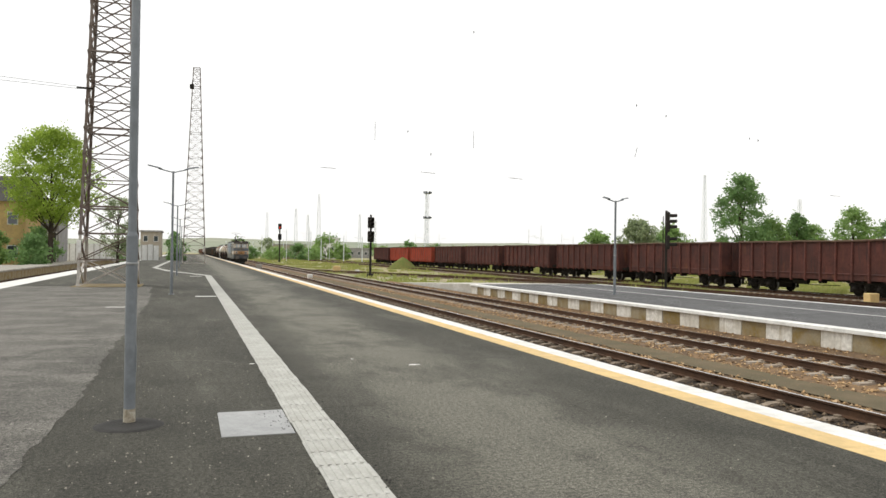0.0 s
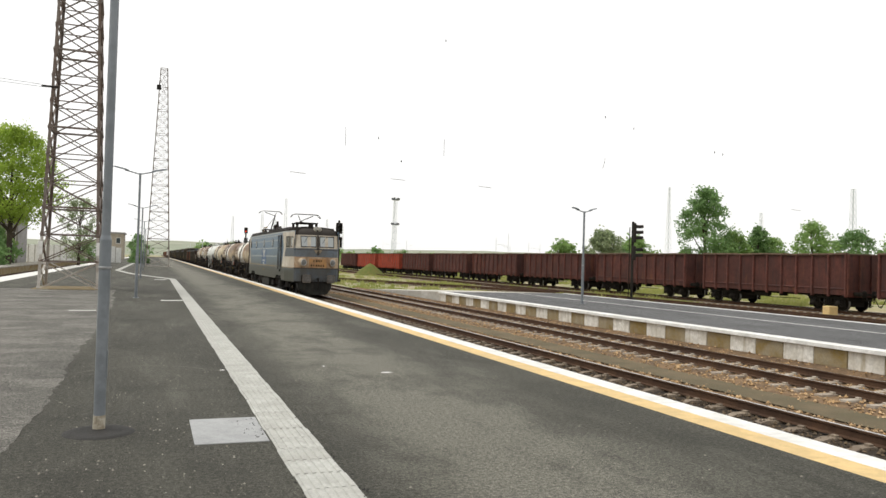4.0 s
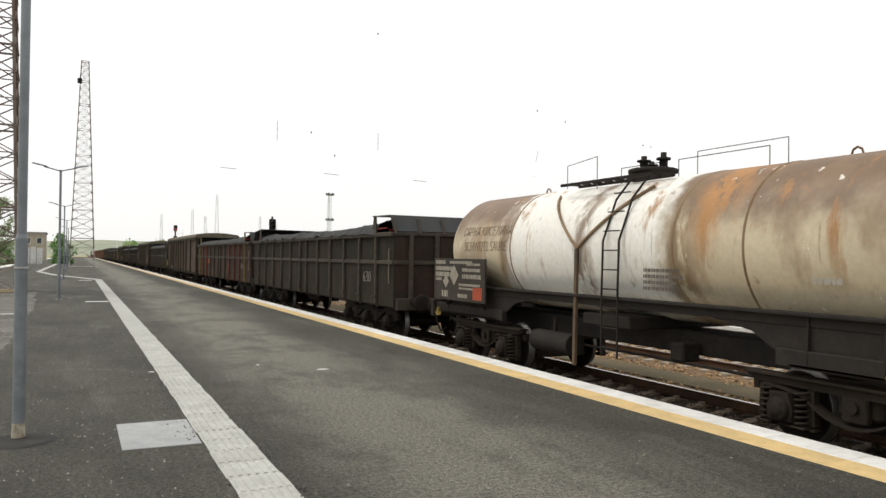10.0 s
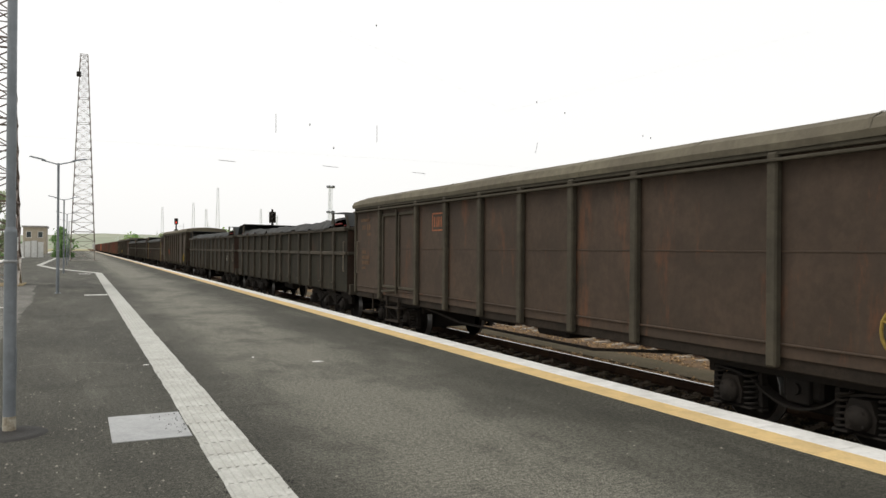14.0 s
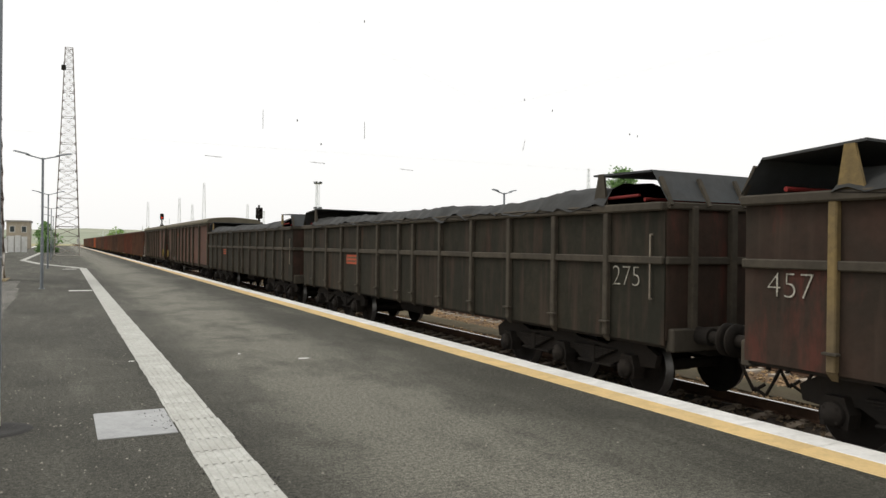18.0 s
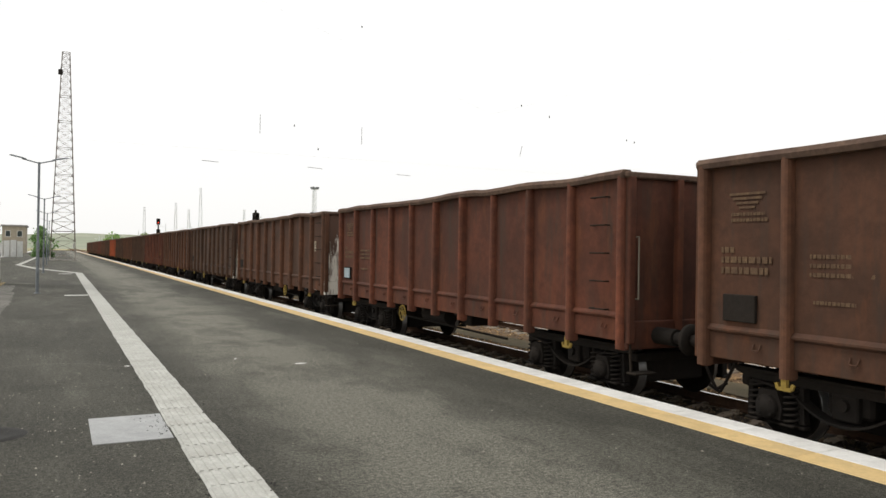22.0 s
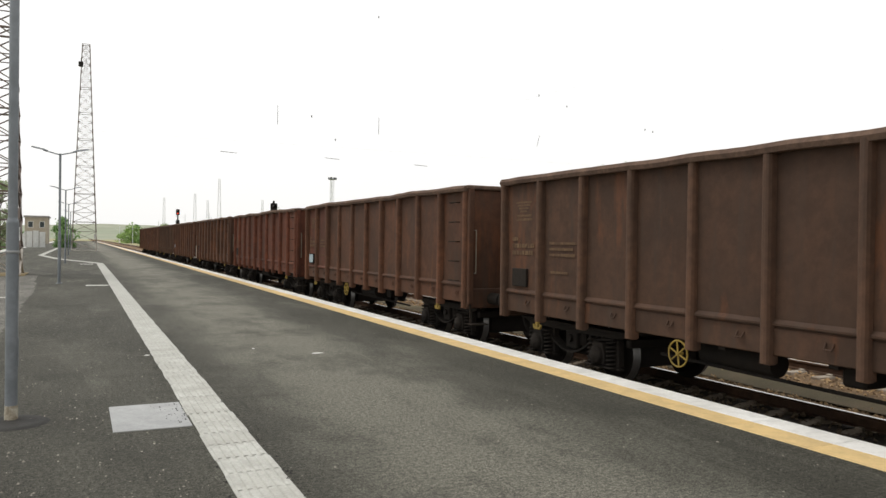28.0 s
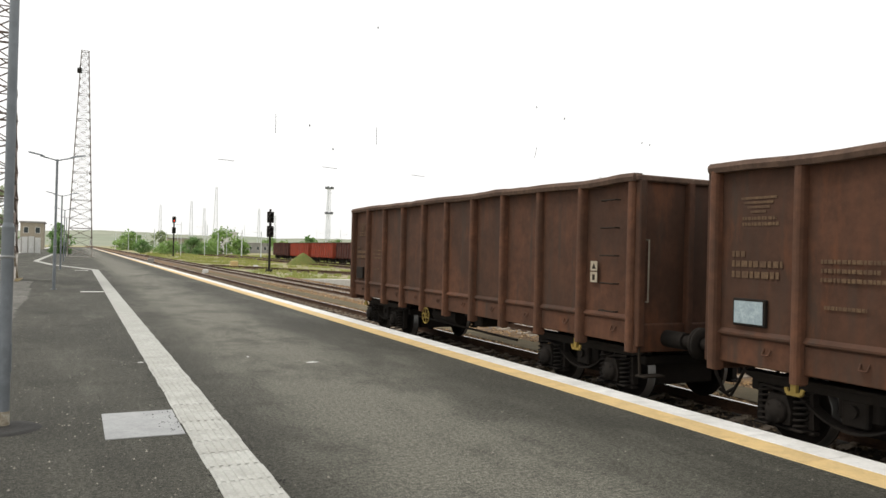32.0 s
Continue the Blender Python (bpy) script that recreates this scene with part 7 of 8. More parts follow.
    part("brake_gear", Geo().tube((-0.95, 1.2, 0.72), (-0.95, 2.4, 0.72), 0.2, 12).cbox(-0.75, -0.4, -1.25, -0.95, 0.72, 1.0, 0.03).pipe([(-0.8, -2.9, 0.72), (-0.6, 0, 0.70), (-0.8, 2.6, 0.72)], 0.025).beam((-0.95, 1.8, 0.85), (-0.95, 1.8, 1.15), 0.06, 0.06), fm, t)
    bo = -0.42 if clean else -0.08
    board = part("marking_board", Geo().cbox(-1.42, -1.37, 3.75, 6.15, 1.30, 2.22, 0.012), "tank_gear_black" if clean else "board_brown", t, "side board with white markings", at=(0, bo, 0))
    st = "stencil_white" if clean else "stencil_dull"
    part("board_brace", Geo().beam((-1.38, 4.1, 1.35), (-1.15, 4.1, 1.1), 0.05, 0.05).beam((-1.38, 5.8, 1.35), (-1.15, 5.8, 1.1), 0.05, 0.05), fm, board)
    rows = [(6.08, 2.14, 0.5, 0.08), (6.08, 2.0, 0.95, 0.09), (6.08, 1.87, 0.7, 0.10), (6.08, 1.76, 0.3, 0.06), (5.35, 2.14, 1.05, 0.06), (4.55, 2.10, 0.62, 0.05), (4.75, 1.98, 0.8, 0.07),
            (4.75, 1.84, 0.85, 0.09), (4.9, 1.66, 0.95, 0.05), (4.9, 1.58, 0.95, 0.04), (4.95, 1.42, 0.45, 0.08), (5.75, 1.44, 0.3, 0.14)]
    tagged(part("board_marking", bars(rows, -1.421), st, board), kind="stuff")
    dia = Geo()
    for yc, zc, rr in ((5.15, 1.86, 0.22), (5.55, 1.72, 0.15)):
        dia.add([(-1.423, yc + rr, zc), (-1.423, yc, zc + rr), (-1.423, yc - rr, zc), (-1.423, yc, zc - rr), (-1.42, yc + rr, zc), (-1.42, yc, zc + rr), (-1.42, yc - rr, zc), (-1.42, yc, zc - rr)],
                [(0, 1, 2, 3), (0, 4, 5, 1), (1, 5, 6, 2), (2, 6, 7, 3), (3, 7, 4, 0)])
    part("hazard_diamond", dia, st, board, "white hazard diamond")
    if clean:
        plate = part("hazard_plate", Geo().box(-1.426, -1.42, 3.80, 4.30, 1.34, 1.72), "hazard_orange", board, "orange hazard number plate")
        for tx, z in (("80", 1.63), ("1830", 1.43)):
            part("hazard_number", lettering(tx, 0.19, "letter_dark"), None, plate, at=Matrix.Translation((-1.429, 4.05, z)) @ SIDE)
        part("hazard_rule", Geo().box(-1.429, -1.426, 3.81, 4.29, 1.525, 1.535), "letter_dark", plate)
        tri = Geo().prism([(0.22, 0.0), (-0.22, 0.0), (0.0, 0.38)], "x", -TR - 0.012, -TR - 0.006)
        part("warning_sign", tri, "hook_yellow", barrel, at=(0, 0.2, -0.32))
    else:
        part("hazard_plate", Geo().box(-1.426, -1.42, 3.86, 4.26, 1.36, 1.62), "poster_red", board, "faded orange hazard plate")
    if big_letters:
        for tx, z, sz in (("СЯРНА КИСЕЛИНА", 0.36, 0.30), ("SCHWEFEL SAURE", 0.04, 0.30)):
            me = lettering(tx, sz, "letter_dark" if clean else "letter_worn", thin=0.006)
            for v in me.vertices:      # bend the letters round the barrel
                a = (z + v.co.y) / TR
                rr = TR + 0.004 + v.co.z
                v.co = (-rr * math.cos(a), 4.05 - v.co.x * 0.74, rr * math.sin(a))
            part("lettering", me, None, barrel, "dark stencilled lettering on the barrel")
    tagged(part("stencil", bars([(-0.95, -0.35, 0.75, 0.05), (-0.95, -0.44, 0.85, 0.05), (-0.95, -0.53, 0.7, 0.05), (-0.95, -0.62, 0.6, 0.05)], -TR - 0.004), "letter_dark", barrel), kind="stuff")
    tagged(part("faint_stencil", bars([(-3.9, -0.42, 0.4, 0.07)], -TR - 0.004), "letter_faint", barrel), kind="stuff")
    bogie(t, -4.25, gear)
    bogie(t, 4.25, gear)
    ends(t, h + 0.05, gear)
    return t


# ---- electric locomotive ----
def loco_paint():
    m, nodes, links, bsdf = node_mat("loco_blue")
    vec = coords(nodes, links)
    c = mixed(nodes, links, noise_fac(nodes, links, vec, 0.4, 0.3, 0.7), (0.064, 0.130, 0.210), (0.092, 0.148, 0.200))
    c = mixed(nodes, links, height_fac(nodes, links, 3.1, 1.9, "Z", 0.4, 0.7), c, (0.098, 0.128, 0.140))
    c = mixed(nodes, links, height_fac(nodes, links, 2.25, 1.55, "Z", 0.35, 1.0, (0.6, 0.6, 1.0)), c, (0.040, 0.041, 0.030))
    c = mixed(nodes, links, noise_fac(nodes, links, vec, 1.0, 0.5, 0.75, 5.0, (3.0, 3.0, 0.4)), c, (0.09, 0.10, 0.10), 0.35)
    f = noise_fac(nodes, links, vec, 14.0, 0.3, 0.7, 5.0)
    c = mixed(nodes, links, f, c, (0.08, 0.08, 0.07), 0.15)
    links.new(c, bsdf.inputs["Base Color"])
    bsdf.inputs["Roughness"].default_value = 0.34
    bsdf.inputs["Specular IOR Level"].default_value = 0.4
    bumped(nodes, links, bsdf, f, 0.05, 0.01)
    MAT["loco_blue"] = m


loco_paint()
MAT["loco_patch"] = surface("loco_blue_patch", (0.042, 0.100, 0.215), (0.060, 0.115, 0.20), 0.5, fine=10, bump=0.05)
MAT["loco_band"] = surface("loco_front_blue", (0.085, 0.115, 0.150), (0.085, 0.088, 0.088), 0.5, big=1.2, fine=10, streak=(0.05, 0.05, 0.045), bump=0.1)
MAT["loco_cream"] = surface("loco_cream", (0.62, 0.58, 0.49), (0.47, 0.41, 0.32), 0.55, big=0.8, fine=10, streak=(0.30, 0.19, 0.10), streak_amount=0.5, bump=0.1)
MAT["loco_nose"] = surface("loco_nose", (0.52, 0.43, 0.31), (0.31, 0.18, 0.085), 0.6, big=2.2, fine=10, streak=(0.16, 0.08, 0.035), streak_amount=0.8, bump=0.1)
MAT["loco_orange"] = surface("loco_orange", (0.46, 0.24, 0.08), (0.30, 0.17, 0.08), 0.6, big=2, fine=10, streak=(0.2, 0.1, 0.04))
MAT["loco_skirt"] = surface("loco_skirt", (0.030, 0.030, 0.025), (0.022, 0.023, 0.021), 0.65, big=0.6, fine=10, streak=(0.06, 0.05, 0.04))
MAT["loco_front_skirt"] = surface("loco_front_skirt", (0.060, 0.078, 0.098), (0.062, 0.060, 0.052), 0.6, big=0.9, fine=10, streak=(0.07, 0.05, 0.04))
MAT["loco_stripe"] = surface("loco_stripe", (0.50, 0.52, 0.50), (0.38, 0.39, 0.37), 0.6, bump=0)
MAT["loco_tan"] = surface("loco_tan", (0.36, 0.27, 0.15), (0.28, 0.22, 0.14), 0.6, bump=0)
MAT["loco_roof"] = surface("loco_roof", (0.040, 0.037, 0.034), (0.060, 0.052, 0.045), 0.8, big=0.8, fine=10)
# pale base colour stands in for the sky mirrored in the panes
MAT["loco_glass"] = glass("loco_glass", (0.36, 0.39, 0.39), 0.04)
MAT["loco_glass_dark"] = glass("loco_glass_dark", (0.085, 0.08, 0.072), 0.25)
MAT["lens_dark"] = glass("lamp_lens", (0.10, 0.10, 0.09), 0.35)
MAT["buffer_plate"] = surface("buffer_plate", (0.17, 0.16, 0.15), (0.09, 0.08, 0.07), 0.6, 0.3, big=3, fine=12, grit=0.4)
MAT["lamp_glass"] = glass("lamp_glass", (0.26, 0.26, 0.23), 0.1)


def plan(z, end, grow=0.0):
    """Outline of the cab in plan at a height: side edge to side edge round the nose. end: -1 front, 1 rear."""
    lean = max(0.0, (z - 2.35)) * 0.22
    pts = [(-1.5, 0.0), (-1.47, 0.08), (-1.38, 0.20), (-1.16, 0.34), (-0.62, 0.46), (0.0, 0.50), (0.62, 0.46), (1.16, 0.34), (1.38, 0.20), (1.47, 0.08), (1.5, 0.0)]
    w = 1.0 - max(0.0, z - 3.5) * 0.25
    return [(x * w * (1 + grow), end * (10.93 + y * (1 + grow * 2) - lean * (y > 0.05)), z) for x, y in pts]


def locomotive():
    t = thing("locomotive", "weathered blue electric locomotive with white stripes and rusty cream cab", "locomotive")
    # sides
    for s in (-1, 1):
        sg = Geo()
        arches = [(-10.93, 0.84), (-7.7, 0.84), (-7.35, 1.10), (-5.55, 1.10), (-5.1, 0.88), (5.1, 0.88), (5.55, 1.10), (7.35, 1.10), (7.7, 0.84), (10.93, 0.84)]
        poly = [(y, z) for y, z in arches] + [(10.93, 3.81), (-10.93, 3.81)]
        sg.prism(poly, "x", s * 1.47, s * 1.50)
        side = part("side_wall", sg, "loco_blue", t, "blue painted side fading to olive dirt low down")
        x0, x1 = sorted((s * 1.50, s * 1.506))
        for z in (3.62, 3.31, 2.82, 2.29):
            part("stripe", Geo().box(x0, x1, -7.75, 8.0, z - 0.025, z + 0.025), "loco_stripe", side)
        part("stripe", Geo().box(x0, x1, -10.93, 10.93, 1.63, 1.68), "loco_tan", side)
        part("eave_stripe", Geo().box(x0, x1, -10.93, 10.93, 3.75, 3.82), "loco_stripe", side)
        for e, near in ((-1, True), (1, False)):
            xa, xb = sorted((s * 1.500, s * 1.503))
            Yl = lambda d: e * (10.93 - d)
            part("chevron", Geo().prism([(Yl(0), 1.68), (Yl(0), 3.75), (Yl(3.1 if near else 2.87), 3.75), (Yl(2.53 if near else 2.29), 2.81), (Yl(3.2 if near else 2.93), 1.68)], "x", xa, xb), "loco_cream", side, "cream cab side with pointed edge")
            xa, xb = sorted((s * 1.503, s * 1.506))
            part("cab_band", Geo().prism([(Yl(0), 2.30), (Yl(0), 2.80), (Yl(1.9 if near else 1.72), 2.80), (Yl(2.23 if near else 1.98), 2.30)], "x", xa, xb), "loco_band", side, "blue band under the cab window")
            # door and window
            d0, d1 = (3.36, 4.38) if near else (0.75, 1.56)
            xa, xb = sorted((s * 1.500, s * 1.509))
            door = part("cab_door", Geo().cbox(xa, xb, *sorted((Yl(d0), Yl(d1))), 1.58, 3.62, 0.002), "loco_blue" if near else "loco_cream", t, "cab door with window and rails")
            wx = sorted((s * 1.509, s * 1.512))
            if near:
                oval = [(Yl((d0 + d1) / 2 + 0.26 * math.cos(a)), 3.05 + 0.42 * math.sin(a)) for a in [i * math.pi / 10 for i in range(20)]]
            else:
                oval = [(Yl(d0 + 0.18), 2.65), (Yl(d1 - 0.15), 2.65), (Yl(d1 - 0.15), 3.40), (Yl(d0 + 0.18), 3.40)]
            part("window", Geo().prism(oval, "x", *wx), MAT["loco_glass_dark"], door)
            part("door_frame", Geo().pipe([(s * 1.52, Yl(d0 + 0.05), 1.6), (s * 1.52, Yl(d0 + 0.05), 3.6), (s * 1.52, Yl(d1 - 0.05), 3.6), (s * 1.52, Yl(d1 - 0.05), 1.6)], 0.02), "loco_roof", door)
            part("door_sheet", Geo().cbox(*wx, *sorted((Yl(d0 + 0.38), Yl(d0 + 0.62))), 2.28, 2.55, 0.001), "loco_stripe", door)
            for yy in (d0 - 0.03, d1 + 0.03):
                part("grab_rail", Geo().pipe([(s * 1.5, Yl(yy), 1.5), (s * 1.57, Yl(yy), 1.5), (s * 1.57, Yl(yy), 3.6), (s * 1.5, Yl(yy), 3.6)], 0.02), "loco_roof", door)
            # near-black plates painted in for the shade inside the step openings
            for zz in (1.42, 1.02):
                part("step_recess", Geo().box(*sorted((s * 1.50, s * 1.512)), *sorted((Yl(d0 + 0.3), Yl(d1 - 0.2))), zz - 0.08, zz + 0.08), "dark_hole", door)
            w0, w1 = (0.87, 1.87) if near else (0.06, 0.62)
            xa, xb = sorted((s * 1.505, s * 1.514))
            fr = part("side_window", Geo().cbox(xa, xb, *sorted((Yl(w0), Yl(w1))), 2.83, 3.50, 0.003), "loco_roof", t)
            part("pane", Geo().box(*sorted((s * 1.514, s * 1.517)), *sorted((Yl(w0 + 0.06), Yl(w1 - 0.06))), 2.89, 3.44), MAT["loco_glass_dark"] if near else MAT["loco_glass"], fr)
            if near:
                q = part("quarter_window", Geo().prism([(Yl(0.10), 2.86), (Yl(0.74), 2.86), (Yl(0.74), 3.48), (Yl(0.26), 3.48)], "x", xa, xb), "loco_roof", t)
                part("pane", Geo().prism([(Yl(0.18), 2.92), (Yl(0.69), 2.92), (Yl(0.69), 3.42), (Yl(0.30), 3.42)], "x", *sorted((s * 1.514, s * 1.517))), MAT["loco_glass"], q)
            part("cab_mirror", Geo().cbox(*sorted((s * 1.52, s * 1.58)), *sorted((Yl(0.02), Yl(0.24))), 2.85, 3.35, 0.02), "loco_cream" if e < 0 else "loco_roof", t)
        for y in (-3.79, 0.45, 4.65, 7.9):
            circ = [(y + 0.30 * math.cos(a), 3.18 + 0.30 * math.sin(a)) for a in [i * math.pi / 14 for i in range(28)]]
            port = part("porthole", Geo().prism(circ, "x", *sorted((s * 1.503, s * 1.515))), "loco_roof", t)
            circ = [(y + 0.26 * math.cos(a), 3.18 + 0.26 * math.sin(a)) for a in [i * math.pi / 14 for i in range(28)]]
            # the rearmost disc is near-black, painted for the unlit inside
            part("pane", Geo().prism(circ, "x", *sorted((s * 1.515, s * 1.518))), MAT["loco_glass_dark"] if y < 7 else "dark_hole", port)
    # emblem and number bars in a fresher blue patch
    patch = part("paint_patch", Geo().box(-1.5035, -1.5005, -0.75, 1.6, 1.72, 2.80), "loco_patch", t, "fresher blue paint patch")
    em = part("emblem", Geo().box(-1.512, -1.5075, 0.38, 0.48, 2.14, 2.76), "loco_stripe", patch, "white winged emblem")
    for k in range(6):
        a = 0.80 - 0.125 * k
        for lo, hi in ((0.48, 0.43 + a), (0.43 - a, 0.38)):
            part("feather", Geo().box(-1.511, -1.5075, lo, hi, 2.74 - 0.088 * k - 0.068, 2.74 - 0.088 * k), "loco_stripe", t)
    tagged(part("number_marking", bars([(1.10, 1.98, 1.35, 0.12), (0.88, 1.78, 0.9, 0.10)], -1.5078), "loco_stripe", patch), kind="stuff")
    tagged(part("number_marking", bars([(0.76, 1.36, 0.62, 0.13)], -1.502), "loco_tan", t), kind="stuff")
    # cab ends
    for e in (-1, 1):
        nm = "front" if e < 0 else "rear"
        for z0, z1, m, lb, n in ((0.88, 1.62, "loco_front_skirt", "dirty blue front skirt", 2), (1.66, 2.30, "loco_nose", "rust-stained cream nose", 2), (2.30, 2.80, "loco_band", "blue-grey band over the nose", 2), (2.80, 3.60, "loco_cream", "cream window surround", 3)):
            part("cab_skin", Geo().loft([plan(z0 + (z1 - z0) * k / n, e) for k in range(n + 1)], closed=False), m, t, lb)
        part("belt_strip", Geo().loft([plan(1.615, e, 0.012), plan(1.67, e, 0.012)], closed=False).loft([plan(1.67, e, 0.012), plan(1.67, e, 0.0)], closed=False), "loco_roof", t)
        part("belt_strip", Geo().loft([plan(2.70, e, 0.014), plan(2.73, e, 0.014)], closed=False), "loco_roof", t)
        rings = [plan(3.58, e, 0.01)]
        for z, kx, ky in ((3.68, 0.99, 0.98), (3.84, 0.90, 0.80), (3.95, 0.70, 0.45)):
            rings.append([(x * kx, e * (10.93 + (e * y - 10.93) * ky - (3.95 - 3.58) * (1 - ky)), z) for x, y, _ in plan(3.58, e, 0.01)])
        part("cab_roof", Geo().loft(rings, closed=False, smooth=True), "loco_roof", t, "sooty rounded cab roof")
        part("cab_ceiling", Geo().add([(x, y, 3.945) for x, y, _ in rings[-1]] , [tuple(range(11))]), "loco_roof", t)
        # windscreens: two flat panes with dark frames
        def screen(x0, x1, y0, y1):
            lean = lambda z: -(z - 2.35) * 0.22
            g = lambda d, a: [(x0 + a, e * (10.93 + y0 + lean(2.86 + a) + d), 2.86 + a), (x1 - a, e * (10.93 + y1 + lean(2.86 + a) + d), 2.86 + a),
                              (x1 - a, e * (10.93 + y1 + lean(3.52 - a) + d), 3.52 - a), (x0 + a, e * (10.93 + y0 + lean(3.52 - a) + d), 3.52 - a)]
            fr = part("windscreen", Geo().loft([g(0.0, 0), g(0.025, 0.01), g(0.025, 0.05), g(0.01, 0.055)]), "loco_roof", t)
            part("pane", Geo().add(g(0.012, 0.05), [(0, 1, 2, 3)]), MAT["loco_glass"], fr)
            part("wiper", Geo().tube(((x0 + x1) / 2, e * (10.93 + y0 + lean(3.5) + 0.06), 3.5), (x0 * 0.8 + x1 * 0.2, e * (10.93 + y0 + lean(3.1) + 0.06), 3.12), 0.012, 5), "black_iron", fr)
        screen(-1.16, -0.10, 0.375, 0.50)
        screen(0.10, 1.16, 0.50, 0.375)
        part("pillar", Geo().beam((0, e * (10.93 + 0.52 - 0.02), 2.42), (0, e * (10.93 + 0.52 - 0.28), 3.56), 0.14, 0.05), "loco_roof", t)
        for s in (-1, 1):
            lens = part("headlamp", Geo().lathe((s * 1.02, 0, 1.98), "y", [(0.30, e * 11.18), (0.28, e * 11.33), (0.20, e * 11.40), (0.18, e * 11.48), (0.18, e * 11.53)], 20), "loco_nose", t, "round rusty lamp housing")
            part("lamp_ring", Geo().lathe((s * 1.02, 0, 1.98), "y", [(0.18, e * 11.50), (0.20, e * 11.53), (0.19, e * 11.56), (0.15, e * 11.55)], 20), "plate", lens)
            part("lens", Geo().lathe((s * 1.02, 0, 1.98), "y", [(0.155, e * 11.54), (0.10, e * 11.555), (0.0, e * 11.56)], 18), MAT["lens_dark"], lens)
            top = part("roof_lamp", Geo().lathe((s * 0.14, 0, 3.92), "y", [(0.10, e * 10.88), (0.13, e * 10.95), (0.13, e * 11.08), (0.11, e * 11.1)], 16), "loco_cream", t)
            part("lens", Geo().lathe((s * 0.14, 0, 3.92), "y", [(0.11, e * 11.095), (0.0, e * 11.11)], 16), MAT["lamp_glass"], top)
            part("buffer_beam_box", Geo().cbox(s * 0.9 - 0.22, s * 0.9 + 0.22, *sorted((e * 11.28, e * 11.43)), 0.80, 1.25, 0.02), "gear", t)
            bf = Geo().tube((s * 0.875, e * 11.38, 1.05), (s * 0.875, e * 11.75, 1.05), 0.12, 12).tube((s * 0.875, e * 11.73, 1.05), (s * 0.875, e * 11.81, 1.05), 0.085, 12)
            bf.cbox(s * 0.875 - 0.29, s * 0.875 + 0.29, *sorted((e * 11.81, e * 11.86)), 0.82, 1.28, 0.05)
            bp = part("buffer", bf, "buffer_plate", t, "wide grey buffer with pale worn rim")
            yb = e * 11.862
            part("worn_rim", Geo().pipe([(s * 0.875 + dx * 0.27, yb, 1.05 + dz * 0.21) for dx, dz in ((-1, -0.8), (-1, 0.8), (-0.85, 1), (0.85, 1), (1, 0.8), (1, -0.8), (0.85, -1), (-0.85, -1), (-1, -0.8))], 0.012, 5), "pale_rail", bp)
            for dx in (0.22, 0.36):
                part("air_hose", Geo().pipe([(s * dx, e * 11.33, 0.98), (s * dx, e * 11.55, 0.85), (s * dx * 1.1, e * 11.65, 0.55), (s * dx * 1.2, e * 11.58, 0.38)], 0.028, 8), "black_iron", t)
        part("coupler", Geo().beam((0, e * 11.23, 1.02), (0, e * 11.68, 1.02), 0.09, 0.14).beam((0, e * 11.63, 1.0), (0, e * 11.73, 0.6), 0.07, 0.06).beam((0, e * 11.71, 0.62), (0, e * 11.61, 0.42), 0.06, 0.06), "gear", t)
        pl = [(-1.15, 10.68), (-0.95, 11.08), (-0.4, 11.33), (0.0, 11.38), (0.4, 11.33), (0.95, 11.08), (1.15, 10.68)]
        part("snow_plough", Geo().loft([[(x, e * y, 0.80) for x, y in pl], [(x * 0.98, e * (y + 0.02), 0.45) for x, y in pl], [(x * 0.72, e * (y + 0.10), 0.13) for x, y in pl]], closed=False), "loco_skirt", t, "curved dirty plough plate")
        ww = Geo()
        for k in range(3):
            ww.box(-0.28 + 0.05 * k, -0.03, e * 11.43, e * (11.442), 2.66 - 0.06 * k, 2.70 - 0.06 * k)
            ww.box(0.03, 0.28 - 0.05 * k, e * 11.43, e * (11.442), 2.66 - 0.06 * k, 2.70 - 0.06 * k)
        part("emblem", ww, "loco_tan", t, at=(0, -e * 0.035, 0))
        plate = part("number_panel", Geo().prism([(-0.62, 10.93 + 0.475), (0.62, 10.93 + 0.475), (0.62, 10.93 + 0.485), (0.0, 10.93 + 0.515), (-0.62, 10.93 + 0.485)] if e > 0 else [(-0.62, -11.405), (0.62, -11.405), (0.62, -11.415), (0.0, -11.445), (-0.62, -11.415)], "z", 1.70, 2.20), "loco_orange", t, "orange number panel")
        nb = Geo()
        for k, w in enumerate((0.09, 0.07, 0.12, 0.10, 0.08, 0.09)):
            nb.box(-0.5 + 0.17 * k, -0.5 + 0.17 * k + w, e * 11.445, e * 11.448, 1.76, 1.86)
            if 0 < k < 5:
                nb.box(-0.5 + 0.17 * k, -0.5 + 0.17 * k + w, e * 11.445, e * 11.448, 2.02, 2.12)
        tagged(part("number_marking", nb, "gear", plate), kind="stuff")
        part("horn", Geo().lathe((-0.45, 0, 4.12), "y", [(0.02, e * 10.33), (0.04, e * 10.53), (0.10, e * 10.73), (0.12, e * 10.75), (0.0, e * 10.69)], 12).beam((-0.45, e * 10.48, 3.9), (-0.45, e * 10.48, 4.12), 0.04, 0.04), "black_iron", t)
        part("inner_wall", Geo().box(-1.45, 1.45, *sorted((e * 8.6, e * 8.64)), 1.0, 3.7), "loco_skirt", t)
    part("cab_floor", Geo().box(-1.46, 1.46, -10.93, 10.93, 0.95, 1.0), "gear", t)
